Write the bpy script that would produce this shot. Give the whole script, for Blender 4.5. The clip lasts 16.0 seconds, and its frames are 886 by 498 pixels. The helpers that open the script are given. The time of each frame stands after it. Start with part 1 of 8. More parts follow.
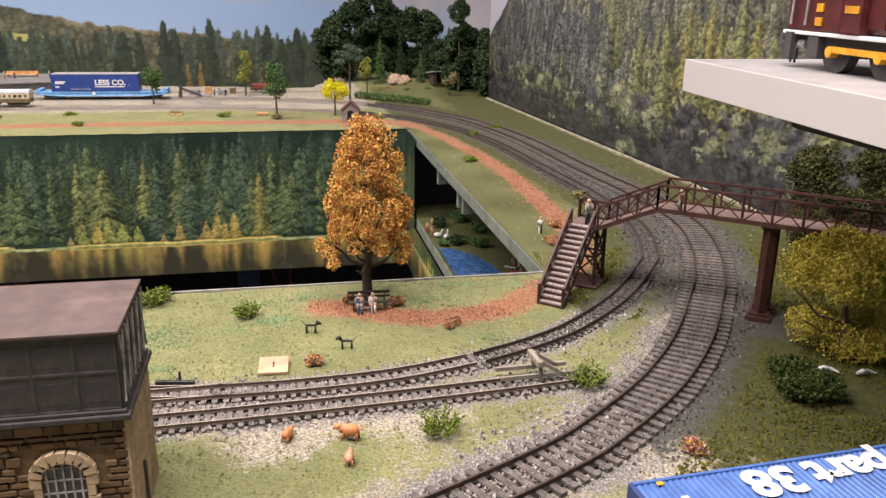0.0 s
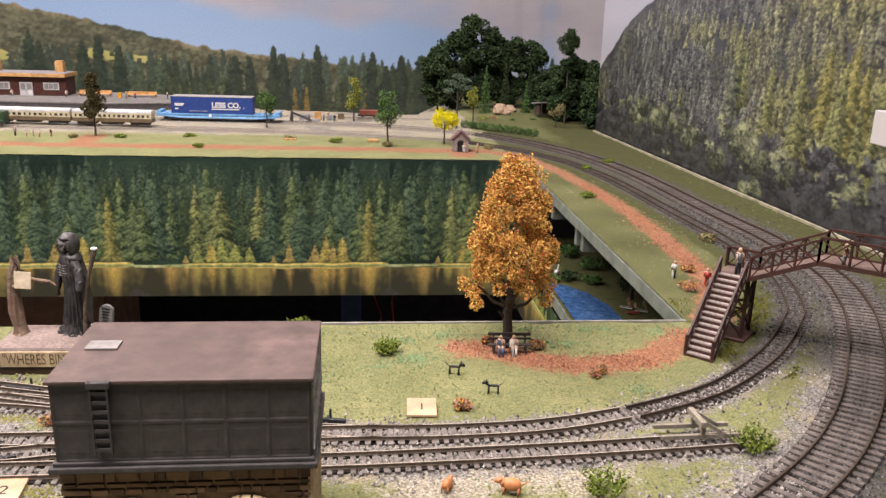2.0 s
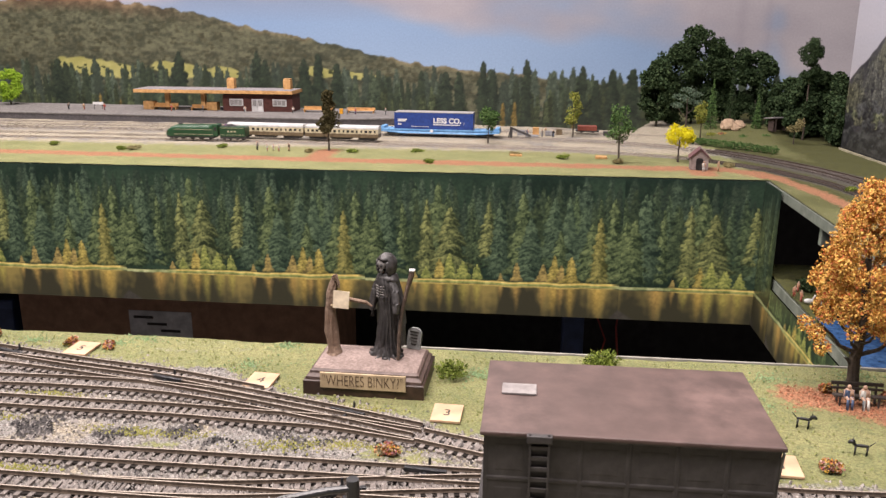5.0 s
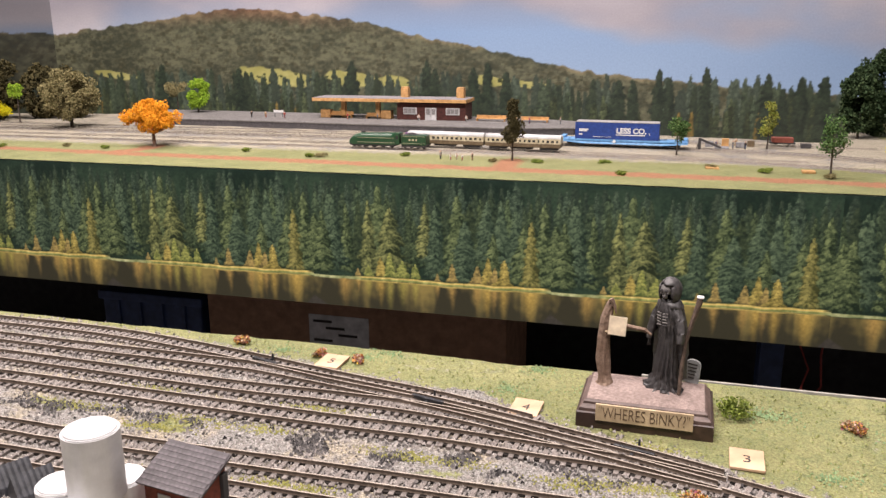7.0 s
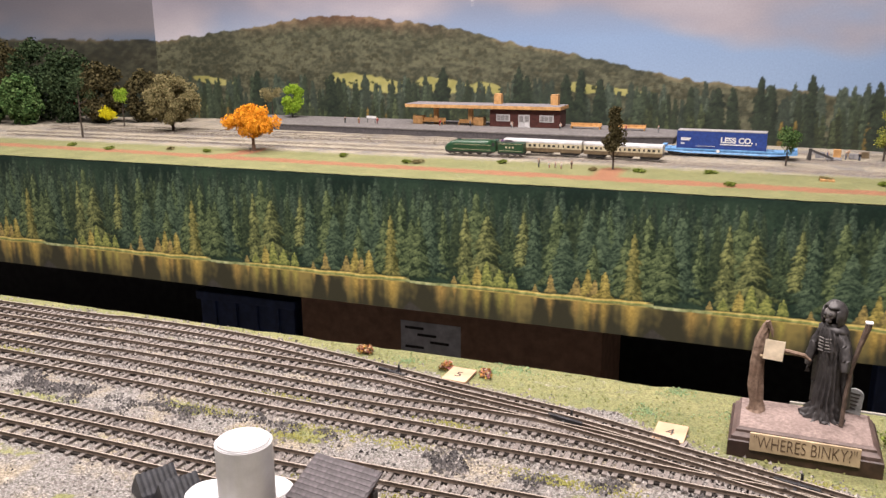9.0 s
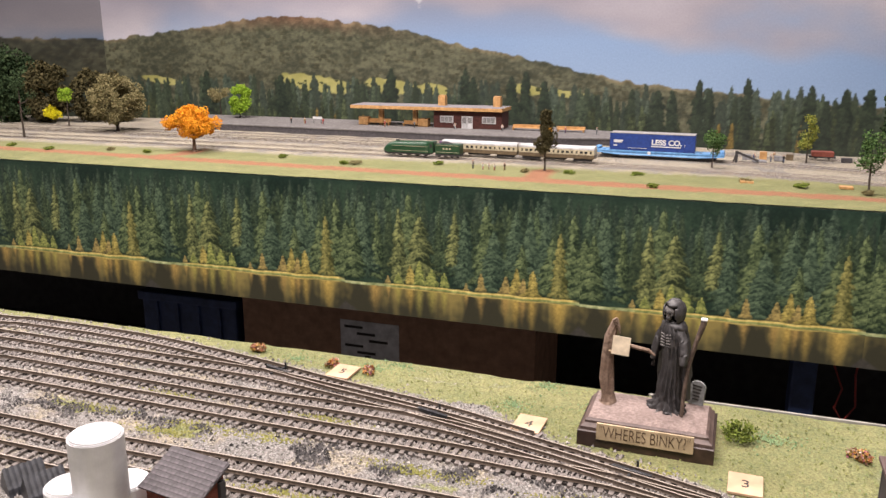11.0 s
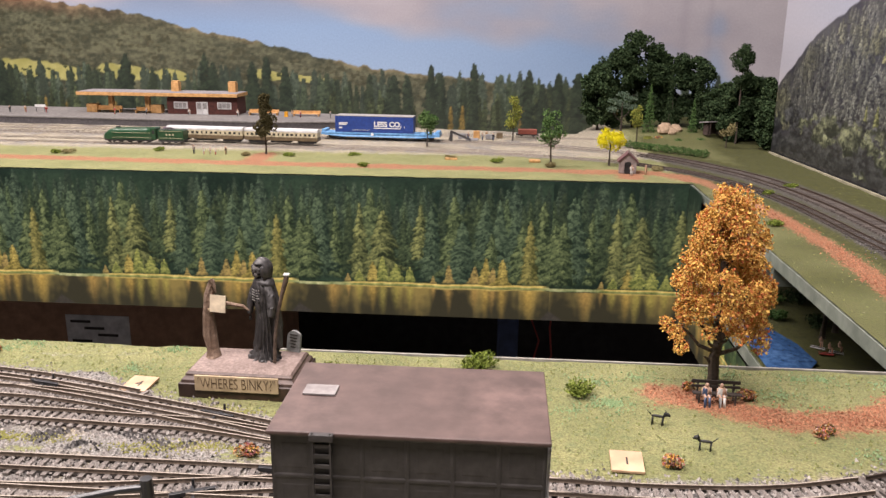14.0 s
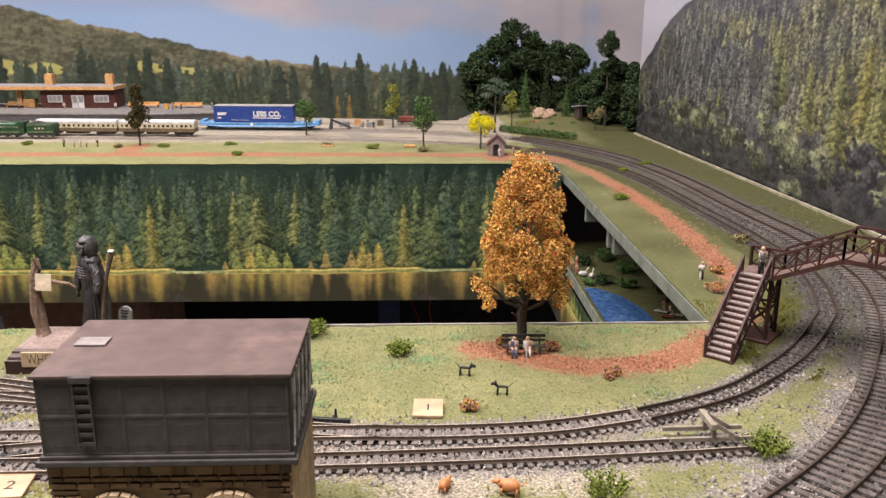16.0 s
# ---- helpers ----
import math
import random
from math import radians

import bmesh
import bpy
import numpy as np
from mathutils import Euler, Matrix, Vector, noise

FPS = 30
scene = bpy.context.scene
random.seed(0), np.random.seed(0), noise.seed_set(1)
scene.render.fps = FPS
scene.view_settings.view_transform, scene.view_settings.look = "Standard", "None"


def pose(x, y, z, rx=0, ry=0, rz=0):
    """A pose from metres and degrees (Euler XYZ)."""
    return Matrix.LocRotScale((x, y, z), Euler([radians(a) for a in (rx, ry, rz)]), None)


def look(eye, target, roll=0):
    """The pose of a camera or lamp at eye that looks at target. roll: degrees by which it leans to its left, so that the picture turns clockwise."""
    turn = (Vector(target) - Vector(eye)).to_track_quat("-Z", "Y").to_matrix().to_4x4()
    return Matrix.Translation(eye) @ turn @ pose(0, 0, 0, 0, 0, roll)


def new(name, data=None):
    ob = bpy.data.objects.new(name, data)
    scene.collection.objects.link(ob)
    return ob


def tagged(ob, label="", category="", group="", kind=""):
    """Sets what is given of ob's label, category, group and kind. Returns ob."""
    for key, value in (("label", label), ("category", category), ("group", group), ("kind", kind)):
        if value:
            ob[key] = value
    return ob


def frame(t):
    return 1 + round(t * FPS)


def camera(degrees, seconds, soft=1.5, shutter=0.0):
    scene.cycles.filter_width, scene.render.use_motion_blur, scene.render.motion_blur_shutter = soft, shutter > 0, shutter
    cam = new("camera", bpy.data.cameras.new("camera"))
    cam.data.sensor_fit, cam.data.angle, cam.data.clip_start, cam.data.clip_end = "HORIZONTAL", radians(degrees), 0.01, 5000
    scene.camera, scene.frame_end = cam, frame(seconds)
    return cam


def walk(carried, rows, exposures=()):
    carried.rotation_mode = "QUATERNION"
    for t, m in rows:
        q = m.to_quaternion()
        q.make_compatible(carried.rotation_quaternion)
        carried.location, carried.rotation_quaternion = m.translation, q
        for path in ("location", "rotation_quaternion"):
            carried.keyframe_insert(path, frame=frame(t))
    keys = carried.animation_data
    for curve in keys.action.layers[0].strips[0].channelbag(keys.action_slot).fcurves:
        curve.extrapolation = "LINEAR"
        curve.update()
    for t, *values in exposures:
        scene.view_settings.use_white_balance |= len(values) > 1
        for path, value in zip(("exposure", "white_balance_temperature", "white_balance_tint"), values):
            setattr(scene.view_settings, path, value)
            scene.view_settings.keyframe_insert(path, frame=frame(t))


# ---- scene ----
cam = camera(57.0, 16.0, soft=1.45)
PATH = [
    (0.0, (-0.15601, -0.46610, 0.16856), (0.03482, 0.46656, -0.13760), 0.821),
    (0.5, (-0.16184, -0.46202, 0.16988), (0.01136, 0.47712, -0.12678), 1.122),
    (1.0, (-0.17148, -0.45689, 0.17132), (-0.02130, 0.48868, -0.11737), 1.368),
    (1.5, (-0.18063, -0.45282, 0.17299), (-0.05694, 0.49812, -0.11058), 1.514),
    (2.0, (-0.19016, -0.44978, 0.17353), (-0.09170, 0.50539, -0.10570), 1.727),
    (2.5, (-0.20050, -0.44639, 0.17339), (-0.13220, 0.51156, -0.10530), 1.859),
    (3.0, (-0.21308, -0.43945, 0.17386), (-0.17933, 0.52079, -0.10324), 1.745),
    (3.5, (-0.22556, -0.43515, 0.17477), (-0.22180, 0.52636, -0.09996), 1.652),
    (3.7, (-0.22938, -0.43400, 0.17233), (-0.23958, 0.52970, -0.09447), 1.657),
    (5.8, (-0.29241, -0.41350, 0.16917), (-0.45715, 0.53686, -0.09480), -0.114),
    (6.0, (-0.29855, -0.41346, 0.16881), (-0.47864, 0.53503, -0.09185), 0.009),
    (6.5, (-0.31731, -0.40796, 0.16882), (-0.53750, 0.53284, -0.08887), -0.161),
    (7.0, (-0.33687, -0.40464, 0.16835), (-0.60070, 0.52537, -0.08755), -0.382),
    (7.5, (-0.35477, -0.40473, 0.16723), (-0.66022, 0.51354, -0.08474), -0.674),
    (8.0, (-0.36693, -0.40415, 0.16796), (-0.70347, 0.50418, -0.08038), -0.721),
    (8.2, (-0.37042, -0.40376, 0.16823), (-0.71620, 0.50137, -0.07911), -0.684),
    (10.3, (-0.34640, -0.40096, 0.16853), (-0.69729, 0.50194, -0.07977), -0.316),
    (10.5, (-0.33867, -0.40134, 0.16956), (-0.68129, 0.50461, -0.07920), -0.222),
    (11.0, (-0.31995, -0.40328, 0.17448), (-0.63412, 0.51267, -0.07520), 0.007),
    (11.5, (-0.30149, -0.40670, 0.17477), (-0.56674, 0.52381, -0.07781), 0.090),
    (12.0, (-0.28067, -0.40975, 0.17401), (-0.50203, 0.53130, -0.08177), -0.210),
    (12.5, (-0.26277, -0.41091, 0.17620), (-0.43975, 0.53867, -0.08261), 0.215),
    (13.0, (-0.24610, -0.41326, 0.17609), (-0.38164, 0.54264, -0.08446), 0.624),
    (13.5, (-0.23139, -0.41673, 0.17492), (-0.33269, 0.54295, -0.08729), 0.775),
    (14.0, (-0.21805, -0.42324, 0.17411), (-0.28827, 0.53886, -0.08938), 0.641),
    (14.5, (-0.20306, -0.43268, 0.17332), (-0.24100, 0.53044, -0.09307), 0.518),
    (15.0, (-0.19182, -0.43632, 0.17337), (-0.20626, 0.52710, -0.09427), 0.311),
    (15.5, (-0.17915, -0.44365, 0.17260), (-0.16894, 0.51956, -0.09595), 0.257),
    (16.0, (-0.16876, -0.44996, 0.16979), (-0.13473, 0.51188, -0.10171), 0.264),
]
walk(cam, [(t, look(eye, target, roll)) for t, eye, target, roll in PATH])

# ---- light: ceiling strips of a hobby room ----
world = bpy.data.worlds.new("room_world")
scene.world = world
world.use_nodes = True
world.node_tree.nodes["Background"].inputs[0].default_value = (0.9, 0.95, 1.0, 1)
world.node_tree.nodes["Background"].inputs[1].default_value = 0.5


def strip_light(x, y, z, sx, sy, watts, colour):
    d = bpy.data.lights.new("ceiling_strip", "AREA")
    d.shape, d.size, d.size_y, d.energy, d.color = "RECTANGLE", sx, sy, watts, colour
    ob = new("ceiling_strip", d)
    ob.location = (x, y, z)
    return ob


strip_light(-0.62, -0.45, 1.25, 1.6, 0.3, 61.0, (1.0, 0.884, 0.857))
strip_light(-1.00, 0.62, 1.25, 1.8, 0.3, 46.5, (1.0, 0.884, 0.857))
scene.view_settings.exposure = 0.0

# ---- materials ----


def nodes_of(name):
    m = bpy.data.materials.new(name)
    m.use_nodes = True
    nt = m.node_tree
    return m, nt, nt.nodes["Principled BSDF"]


def node(nt, kind, **values):
    n = nt.nodes.new(kind)
    for key, value in values.items():
        n.inputs[key].default_value = value
    return n


def mix(nt, fac, a, b):
    n = nt.nodes.new("ShaderNodeMix")
    n.data_type = "RGBA"
    for sock, value in ((n.inputs[0], fac), (n.inputs[6], a), (n.inputs[7], b)):
        if hasattr(value, "is_linked"):
            nt.links.new(value, sock)
        else:
            sock.default_value = value if not isinstance(value, tuple) else (*value[:3], 1)
    return n.outputs[2]


def ramp(nt, source, lo, hi):
    n = nt.nodes.new("ShaderNodeMapRange")
    n.inputs[1].default_value, n.inputs[2].default_value = lo, hi
    nt.links.new(source, n.inputs[0])
    return n.outputs[0]


def noise_of(nt, scale, detail=4.0, rough=0.6):
    c = nt.nodes.new("ShaderNodeTexCoord")
    n = node(nt, "ShaderNodeTexNoise", Scale=scale, Detail=detail, Roughness=rough)
    nt.links.new(c.outputs["Object"], n.inputs["Vector"])
    return n.outputs["Fac"]


def bump_of(nt, bsdf, height, strength, distance):
    b = node(nt, "ShaderNodeBump", Strength=strength, Distance=distance)
    nt.links.new(height, b.inputs["Height"])
    nt.links.new(b.outputs["Normal"], bsdf.inputs["Normal"])


def surface(name, a, b, scale=300.0, rough=0.7, metal=0.0, bump=0.3, dist=0.0004, vary=0.0, fine=None):
    """A two-tone worn surface: coarse patches and fine grain, with relief."""
    m, nt, p = nodes_of(name)
    coarse = ramp(nt, noise_of(nt, scale * 0.15, 3), 0.35, 0.65)
    grain = noise_of(nt, fine or scale, 6)
    colour = mix(nt, coarse, a, b)
    dark = tuple(v * 0.6 for v in a)
    colour = mix(nt, ramp(nt, grain, 0.75, 0.35), colour, dark) if bump > 0 else colour
    if vary:
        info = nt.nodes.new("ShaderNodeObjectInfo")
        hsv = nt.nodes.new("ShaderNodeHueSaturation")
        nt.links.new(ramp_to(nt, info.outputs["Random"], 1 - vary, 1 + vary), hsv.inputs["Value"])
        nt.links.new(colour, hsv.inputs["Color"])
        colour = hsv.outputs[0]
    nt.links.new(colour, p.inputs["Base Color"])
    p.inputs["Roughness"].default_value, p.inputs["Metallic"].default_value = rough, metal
    if max(b) < 0.05 and rough > 0.6:
        p.inputs["Specular IOR Level"].default_value = 0.15
    if bump:
        bump_of(nt, p, grain, bump, dist)
    return m


def ramp_to(nt, source, lo, hi):
    n = nt.nodes.new("ShaderNodeMapRange")
    n.inputs[3].default_value, n.inputs[4].default_value = lo, hi
    nt.links.new(source, n.inputs[0])
    return n.outputs[0]


def island(name, a, b, rough=0.8, spread=1.0):
    """Loose small pieces, each in its own tone between a and b."""
    m, nt, p = nodes_of(name)
    g = nt.nodes.new("ShaderNodeNewGeometry")
    nt.links.new(mix(nt, g.outputs["Random Per Island"], a, b), p.inputs["Base Color"])
    p.inputs["Roughness"].default_value = rough
    return m


def leaf_like(name, colours, rough=0.8):
    """Loose pieces, each in a tone drawn from a row of colours."""
    m, nt, p = nodes_of(name)
    g = nt.nodes.new("ShaderNodeNewGeometry")
    r = nt.nodes.new("ShaderNodeValToRGB")
    nt.links.new(g.outputs["Random Per Island"], r.inputs[0])
    for k, c in enumerate(colours):
        e = r.color_ramp.elements[k] if k < 2 else r.color_ramp.elements.new(1.0)
        e.position, e.color = k / (len(colours) - 1), (*c, 1)
    nt.links.new(r.outputs[0], p.inputs["Base Color"])
    p.inputs["Roughness"].default_value = rough
    p.inputs["Specular IOR Level"].default_value = 0.12
    return m


def printed(name, rough=0.32):
    """A printed sheet: the ink is a colour attribute of its mesh, with a fine paper grain."""
    m, nt, p = nodes_of(name)
    a = nt.nodes.new("ShaderNodeAttribute")
    a.attribute_name = "ink"
    g = noise_of(nt, 260, 5, 0.7)
    n = noise_of(nt, 60, 4, 0.7)
    c = mix(nt, ramp(nt, g, 0.3, 0.75), (0.0, 0.0, 0.0), a.outputs["Color"])
    m2 = nt.nodes.new("ShaderNodeMix")
    m2.data_type = "RGBA"
    m2.inputs[0].default_value = 0.15
    nt.links.new(a.outputs["Color"], m2.inputs[6])
    nt.links.new(c, m2.inputs[7])
    nt.links.new(m2.outputs[2], p.inputs["Base Color"])
    p.inputs["Roughness"].default_value = rough
    return m


def srgb(r, g, b):
    return tuple(((v / 255) / 12.92 if v <= 10 else ((v / 255 + 0.055) / 1.055) ** 2.4) for v in (r, g, b))


def ground_material():
    """Flock grass, grey ballast, red earth and pale straw, by the cover attribute of the ground."""
    m, nt, p = nodes_of("scenic_ground")
    a = nt.nodes.new("ShaderNodeAttribute")
    a.attribute_name = "cover"
    s = nt.nodes.new("ShaderNodeSeparateColor")
    nt.links.new(a.outputs["Color"], s.inputs[0])
    fine, mid, broad = noise_of(nt, 900, 4, 0.75), noise_of(nt, 160, 5, 0.7), noise_of(nt, 28, 4, 0.65)
    grass = mix(nt, ramp(nt, broad, 0.35, 0.65), (0.21, 0.222, 0.088), (0.295, 0.288, 0.125))
    grass = mix(nt, ramp(nt, mid, 0.45, 0.75), grass, (0.155, 0.190, 0.080))
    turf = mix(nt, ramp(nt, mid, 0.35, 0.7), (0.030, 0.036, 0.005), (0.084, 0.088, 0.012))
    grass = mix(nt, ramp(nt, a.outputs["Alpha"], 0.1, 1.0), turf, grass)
    ball = mix(nt, ramp(nt, fine, 0.35, 0.65), (0.09, 0.085, 0.085), (0.36, 0.34, 0.325))
    dusty = mix(nt, ramp(nt, fine, 0.32, 0.62), (0.17, 0.14, 0.10), (0.42, 0.365, 0.28))
    ball = mix(nt, ramp(nt, broad, 0.48, 0.60), ball, dusty)
    # Dark ballast tone, taking in shade near the shelf and footbridge.
    dim_ball = mix(nt, ramp(nt, fine, 0.35, 0.65), (0.026, 0.024, 0.024), (0.112, 0.104, 0.101))
    ball = mix(nt, ramp(nt, a.outputs["Alpha"], 0.25, 0.75), dim_ball, ball)
    earth = mix(nt, ramp(nt, fine, 0.35, 0.65), (0.22, 0.085, 0.042), (0.44, 0.205, 0.112))
    straw = mix(nt, ramp(nt, fine, 0.35, 0.65), (0.27, 0.235, 0.165), (0.54, 0.49, 0.40))

    def edge(ch):
        add = nt.nodes.new("ShaderNodeMath")
        add.operation = "ADD"
        nt.links.new(s.outputs[ch], add.inputs[0])
        off = nt.nodes.new("ShaderNodeMath")
        off.operation = "MULTIPLY_ADD"
        nt.links.new(mid, off.inputs[0])
        off.inputs[1].default_value, off.inputs[2].default_value = 1.6, -0.8
        nt.links.new(off.outputs[0], add.inputs[1])
        return ramp(nt, add.outputs[0], 0.35, 0.65)

    c = mix(nt, edge(2), grass, straw)
    c = mix(nt, edge(1), c, earth)
    c = mix(nt, edge(0), c, ball)
    c = mix(nt, ramp(nt, fine, 0.62, 0.22), c, (0.04, 0.038, 0.014))
    nt.links.new(c, p.inputs["Base Color"])
    p.inputs["Roughness"].default_value = 0.95
    bump_of(nt, p, fine, 0.9, 0.0012)
    return m


M_GROUND = ground_material()
M_PRINT = printed("printed_sheet")
M_RAIL = surface("rail_steel", (0.12, 0.092, 0.070), (0.20, 0.156, 0.122), 900, 0.45, 0.3, 0.1)
# Pale, hardly metallic colour stands in for the glint on rail heads.
M_RAILTOP = surface("rail_top", (0.42, 0.36, 0.30), (0.56, 0.49, 0.42), 900, 0.28, 0.15, 0.05)
M_RUST = surface("rail_rust", (0.062, 0.044, 0.034), (0.11, 0.080, 0.062), 900, 0.5, 0.2, 0.1)
M_SLEEPER_DARK = surface("sleeper_dark", (0.060, 0.049, 0.043), (0.130, 0.110, 0.098), 900, 0.85, 0, 0.3, vary=0.25)
M_SLEEPER = surface("sleeper", (0.155, 0.132, 0.118), (0.275, 0.242, 0.220), 900, 0.8, 0, 0.3, vary=0.25)
M_SLEEPER_OO = surface("sleeper_weathered", (0.088, 0.073, 0.065), (0.200, 0.172, 0.156), 700, 0.85, 0, 0.4, vary=0.2)
M_STONES = leaf_like("ballast_stones", [(0.06, 0.057, 0.058), (0.20, 0.185, 0.175), (0.34, 0.31, 0.29), (0.25, 0.23, 0.215), (0.43, 0.40, 0.37)])
M_WEB = surface("track_web", (0.022, 0.019, 0.017), (0.045, 0.039, 0.034), 900, 0.9, 0, 0.3)
M_DUSTY = surface("dusty_sleeper", (0.30, 0.265, 0.21), (0.42, 0.38, 0.31), 300, 0.9, 0, 0.2)
M_FASCIA = surface("fascia_board", (0.20, 0.23, 0.19), (0.28, 0.30, 0.25), 80, 0.6, 0, 0.15)
M_BLACK = surface("black_paint", (0.042, 0.039, 0.040), (0.060, 0.056, 0.057), 60, 0.8, 0, 0.1)
M_WALL = surface("room_wall", (0.26, 0.25, 0.24), (0.32, 0.31, 0.30), 5, 0.9, 0, 0.1)
M_MAROON = surface("maroon_timber", (0.044, 0.014, 0.010), (0.084, 0.029, 0.022), 300, 0.6, 0, 0.2)
M_GREYBROWN = surface("weathered_lid", (0.088, 0.055, 0.049), (0.150, 0.098, 0.088), 120, 0.55, 0, 0.15)
M_IRON = surface("tank_iron", (0.038, 0.034, 0.034), (0.060, 0.054, 0.054), 250, 0.6, 0.0, 0.2)
M_STONE = surface("house_stone", (0.125, 0.075, 0.036), (0.30, 0.19, 0.092), 500, 0.85, 0, 0.5, vary=0.45)
M_DRESSED = surface("dressed_stone", (0.44, 0.33, 0.20), (0.58, 0.45, 0.29), 400, 0.85, 0, 0.4, vary=0.15)
M_WHITE = surface("white_paint", (0.72, 0.72, 0.73), (0.8, 0.8, 0.8), 60, 0.5, 0, 0.05)
M_CARD = surface("card", (0.53, 0.355, 0.222), (0.60, 0.415, 0.27), 60, 0.7, 0, 0.05)
M_INK = surface("ink", (0.03, 0.025, 0.02), (0.05, 0.045, 0.04), 300, 0.7, 0, 0.05)

# ---- building helpers ----


def solid(name, bm, material, parent=None, label=""):
    me = bpy.data.meshes.new(name)
    bm.to_mesh(me)
    bm.free()
    for m in (material if isinstance(material, (list, tuple)) else [material]):
        me.materials.append(m)
    ob = new(name, me)
    ob.parent = parent
    if label:
        ob["label"] = label
    return ob


def part(name, bm, material, parent, label=""):
    return solid(name, bm, material, parent, label)


def share(name, mesh, parent, m):
    """One more object on a mesh that another piece already uses."""
    ob = new(name, mesh)
    ob.parent = parent
    ob.matrix_basis = m
    return ob


def empty(name, m, label, category, group="", kind=""):
    ob = new(name)
    ob.empty_display_size = 0.01
    ob.matrix_basis = m
    return tagged(ob, label, category, group, kind)


def box(bm, x0, y0, z0, x1, y1, z1, bevel=0.0, m=None):
    t = Matrix.Translation(((x0 + x1) / 2, (y0 + y1) / 2, (z0 + z1) / 2)) @ Matrix.Diagonal((x1 - x0, y1 - y0, z1 - z0, 1))
    made = bmesh.ops.create_cube(bm, size=1.0, matrix=(m or Matrix()) @ t)
    if bevel:
        edges = list({e for v in made["verts"] for e in v.link_edges})
        bmesh.ops.bevel(bm, geom=edges, offset=bevel, segments=2, affect="EDGES", profile=0.6)
    return bm


def B(*args, **kw):
    return box(bmesh.new(), *args, **kw)


def rod(bm, a, b, r0, r1=None, seg=8, caps=True):
    a, b = Vector(a), Vector(b)
    d = b - a
    m = Matrix.Translation((a + b) / 2) @ d.to_track_quat("Z", "Y").to_matrix().to_4x4()
    bmesh.ops.create_cone(bm, cap_ends=caps, segments=seg, radius1=r0, radius2=r0 if r1 is None else r1, depth=d.length, matrix=m)
    return bm


def beam(bm, a, b, w, h):
    """A squared timber from a to b, w wide and h deep."""
    a, b = Vector(a), Vector(b)
    d = b - a
    m = Matrix.Translation((a + b) / 2) @ d.to_track_quat("Z", "Y").to_matrix().to_4x4() @ Matrix.Diagonal((w, h, d.length, 1))
    bmesh.ops.create_cube(bm, size=1.0, matrix=m)
    return bm


def ball(bm, c, r, sub=2, squash=(1, 1, 1), rough=0.0):
    made = bmesh.ops.create_icosphere(bm, subdivisions=sub, radius=1.0)
    for v in made["verts"]:
        k = 1 + rough * noise.noise(v.co * 2.3 + Vector(c) * 90)
        v.co = Vector((v.co.x * r * squash[0] * k, v.co.y * r * squash[1] * k, v.co.z * r * squash[2] * k)) + Vector(c)
    return bm


def spline(points, step):
    """Points along a smooth line (Catmull-Rom) through the given ones, step apart."""
    p = [Vector((*q, 0)) for q in points]
    p = [2 * p[0] - p[1], *p, 2 * p[-1] - p[-2]]
    dense = []
    for i in range(1, len(p) - 2):
        for k in range(60):
            t = k / 60
            a, b, c, d = p[i - 1], p[i], p[i + 1], p[i + 2]
            dense.append(0.5 * (2 * b + (c - a) * t + (2 * a - 5 * b + 4 * c - d) * t * t + (3 * b - a - 3 * c + d) * t ** 3))
    dense.append(p[-2])
    out, carry = [dense[0]], 0.0
    for a, b in zip(dense, dense[1:]):
        carry += (b - a).length
        if carry >= step:
            out.append(b)
            carry = 0.0
    return out


def headings(line):
    out = []
    for i in range(len(line)):
        d = line[min(i + 1, len(line) - 1)] - line[max(i - 1, 0)]
        out.append(d.normalized())
    return out


def text_mesh(words, size, depth=0.0, bold=0.0):
    c = bpy.data.curves.new("lettering", "FONT")
    c.body, c.size, c.align_x, c.align_y, c.extrude, c.offset = words, size, "CENTER", "CENTER", depth, bold
    ob = bpy.data.objects.new("lettering", c)
    me = bpy.data.meshes.new_from_object(ob)
    bpy.data.objects.remove(ob)
    return me


def lettering(words, size, material, parent, m, name="lettering", label="", bold=0.0):
    me = text_mesh(words, size, 0.00005, bold)
    me.materials.append(material)
    ob = new(name, me)
    ob.parent = parent
    ob.matrix_basis = m
    if label:
        ob["label"] = label
    return ob


# ---- track lines ----
RAIL_TOP, OO_TOP, N_GAUGE, OO_GAUGE = 0.0031, 0.0040, 0.009, 0.0165
OO_LINE = [(-0.20, -0.279), (-0.14, -0.2545), (-0.0635, -0.2178), (-0.0334, -0.1985), (0.0072, -0.1640), (0.045, -0.1200), (0.081, -0.0665), (0.098, -0.038), (0.122, 0.012), (0.141, 0.078), (0.142, 0.17),
           (0.136, 0.23), (0.130, 0.30), (0.126, 0.37), (0.119, 0.44), (0.107, 0.51), (0.087, 0.58), (0.058, 0.64), (0.028, 0.69), (-0.02, 0.75), (-0.13, 0.81), (-0.28, 0.843), (-0.5, 0.857), (-0.9, 0.865), (-1.7, 0.865)]
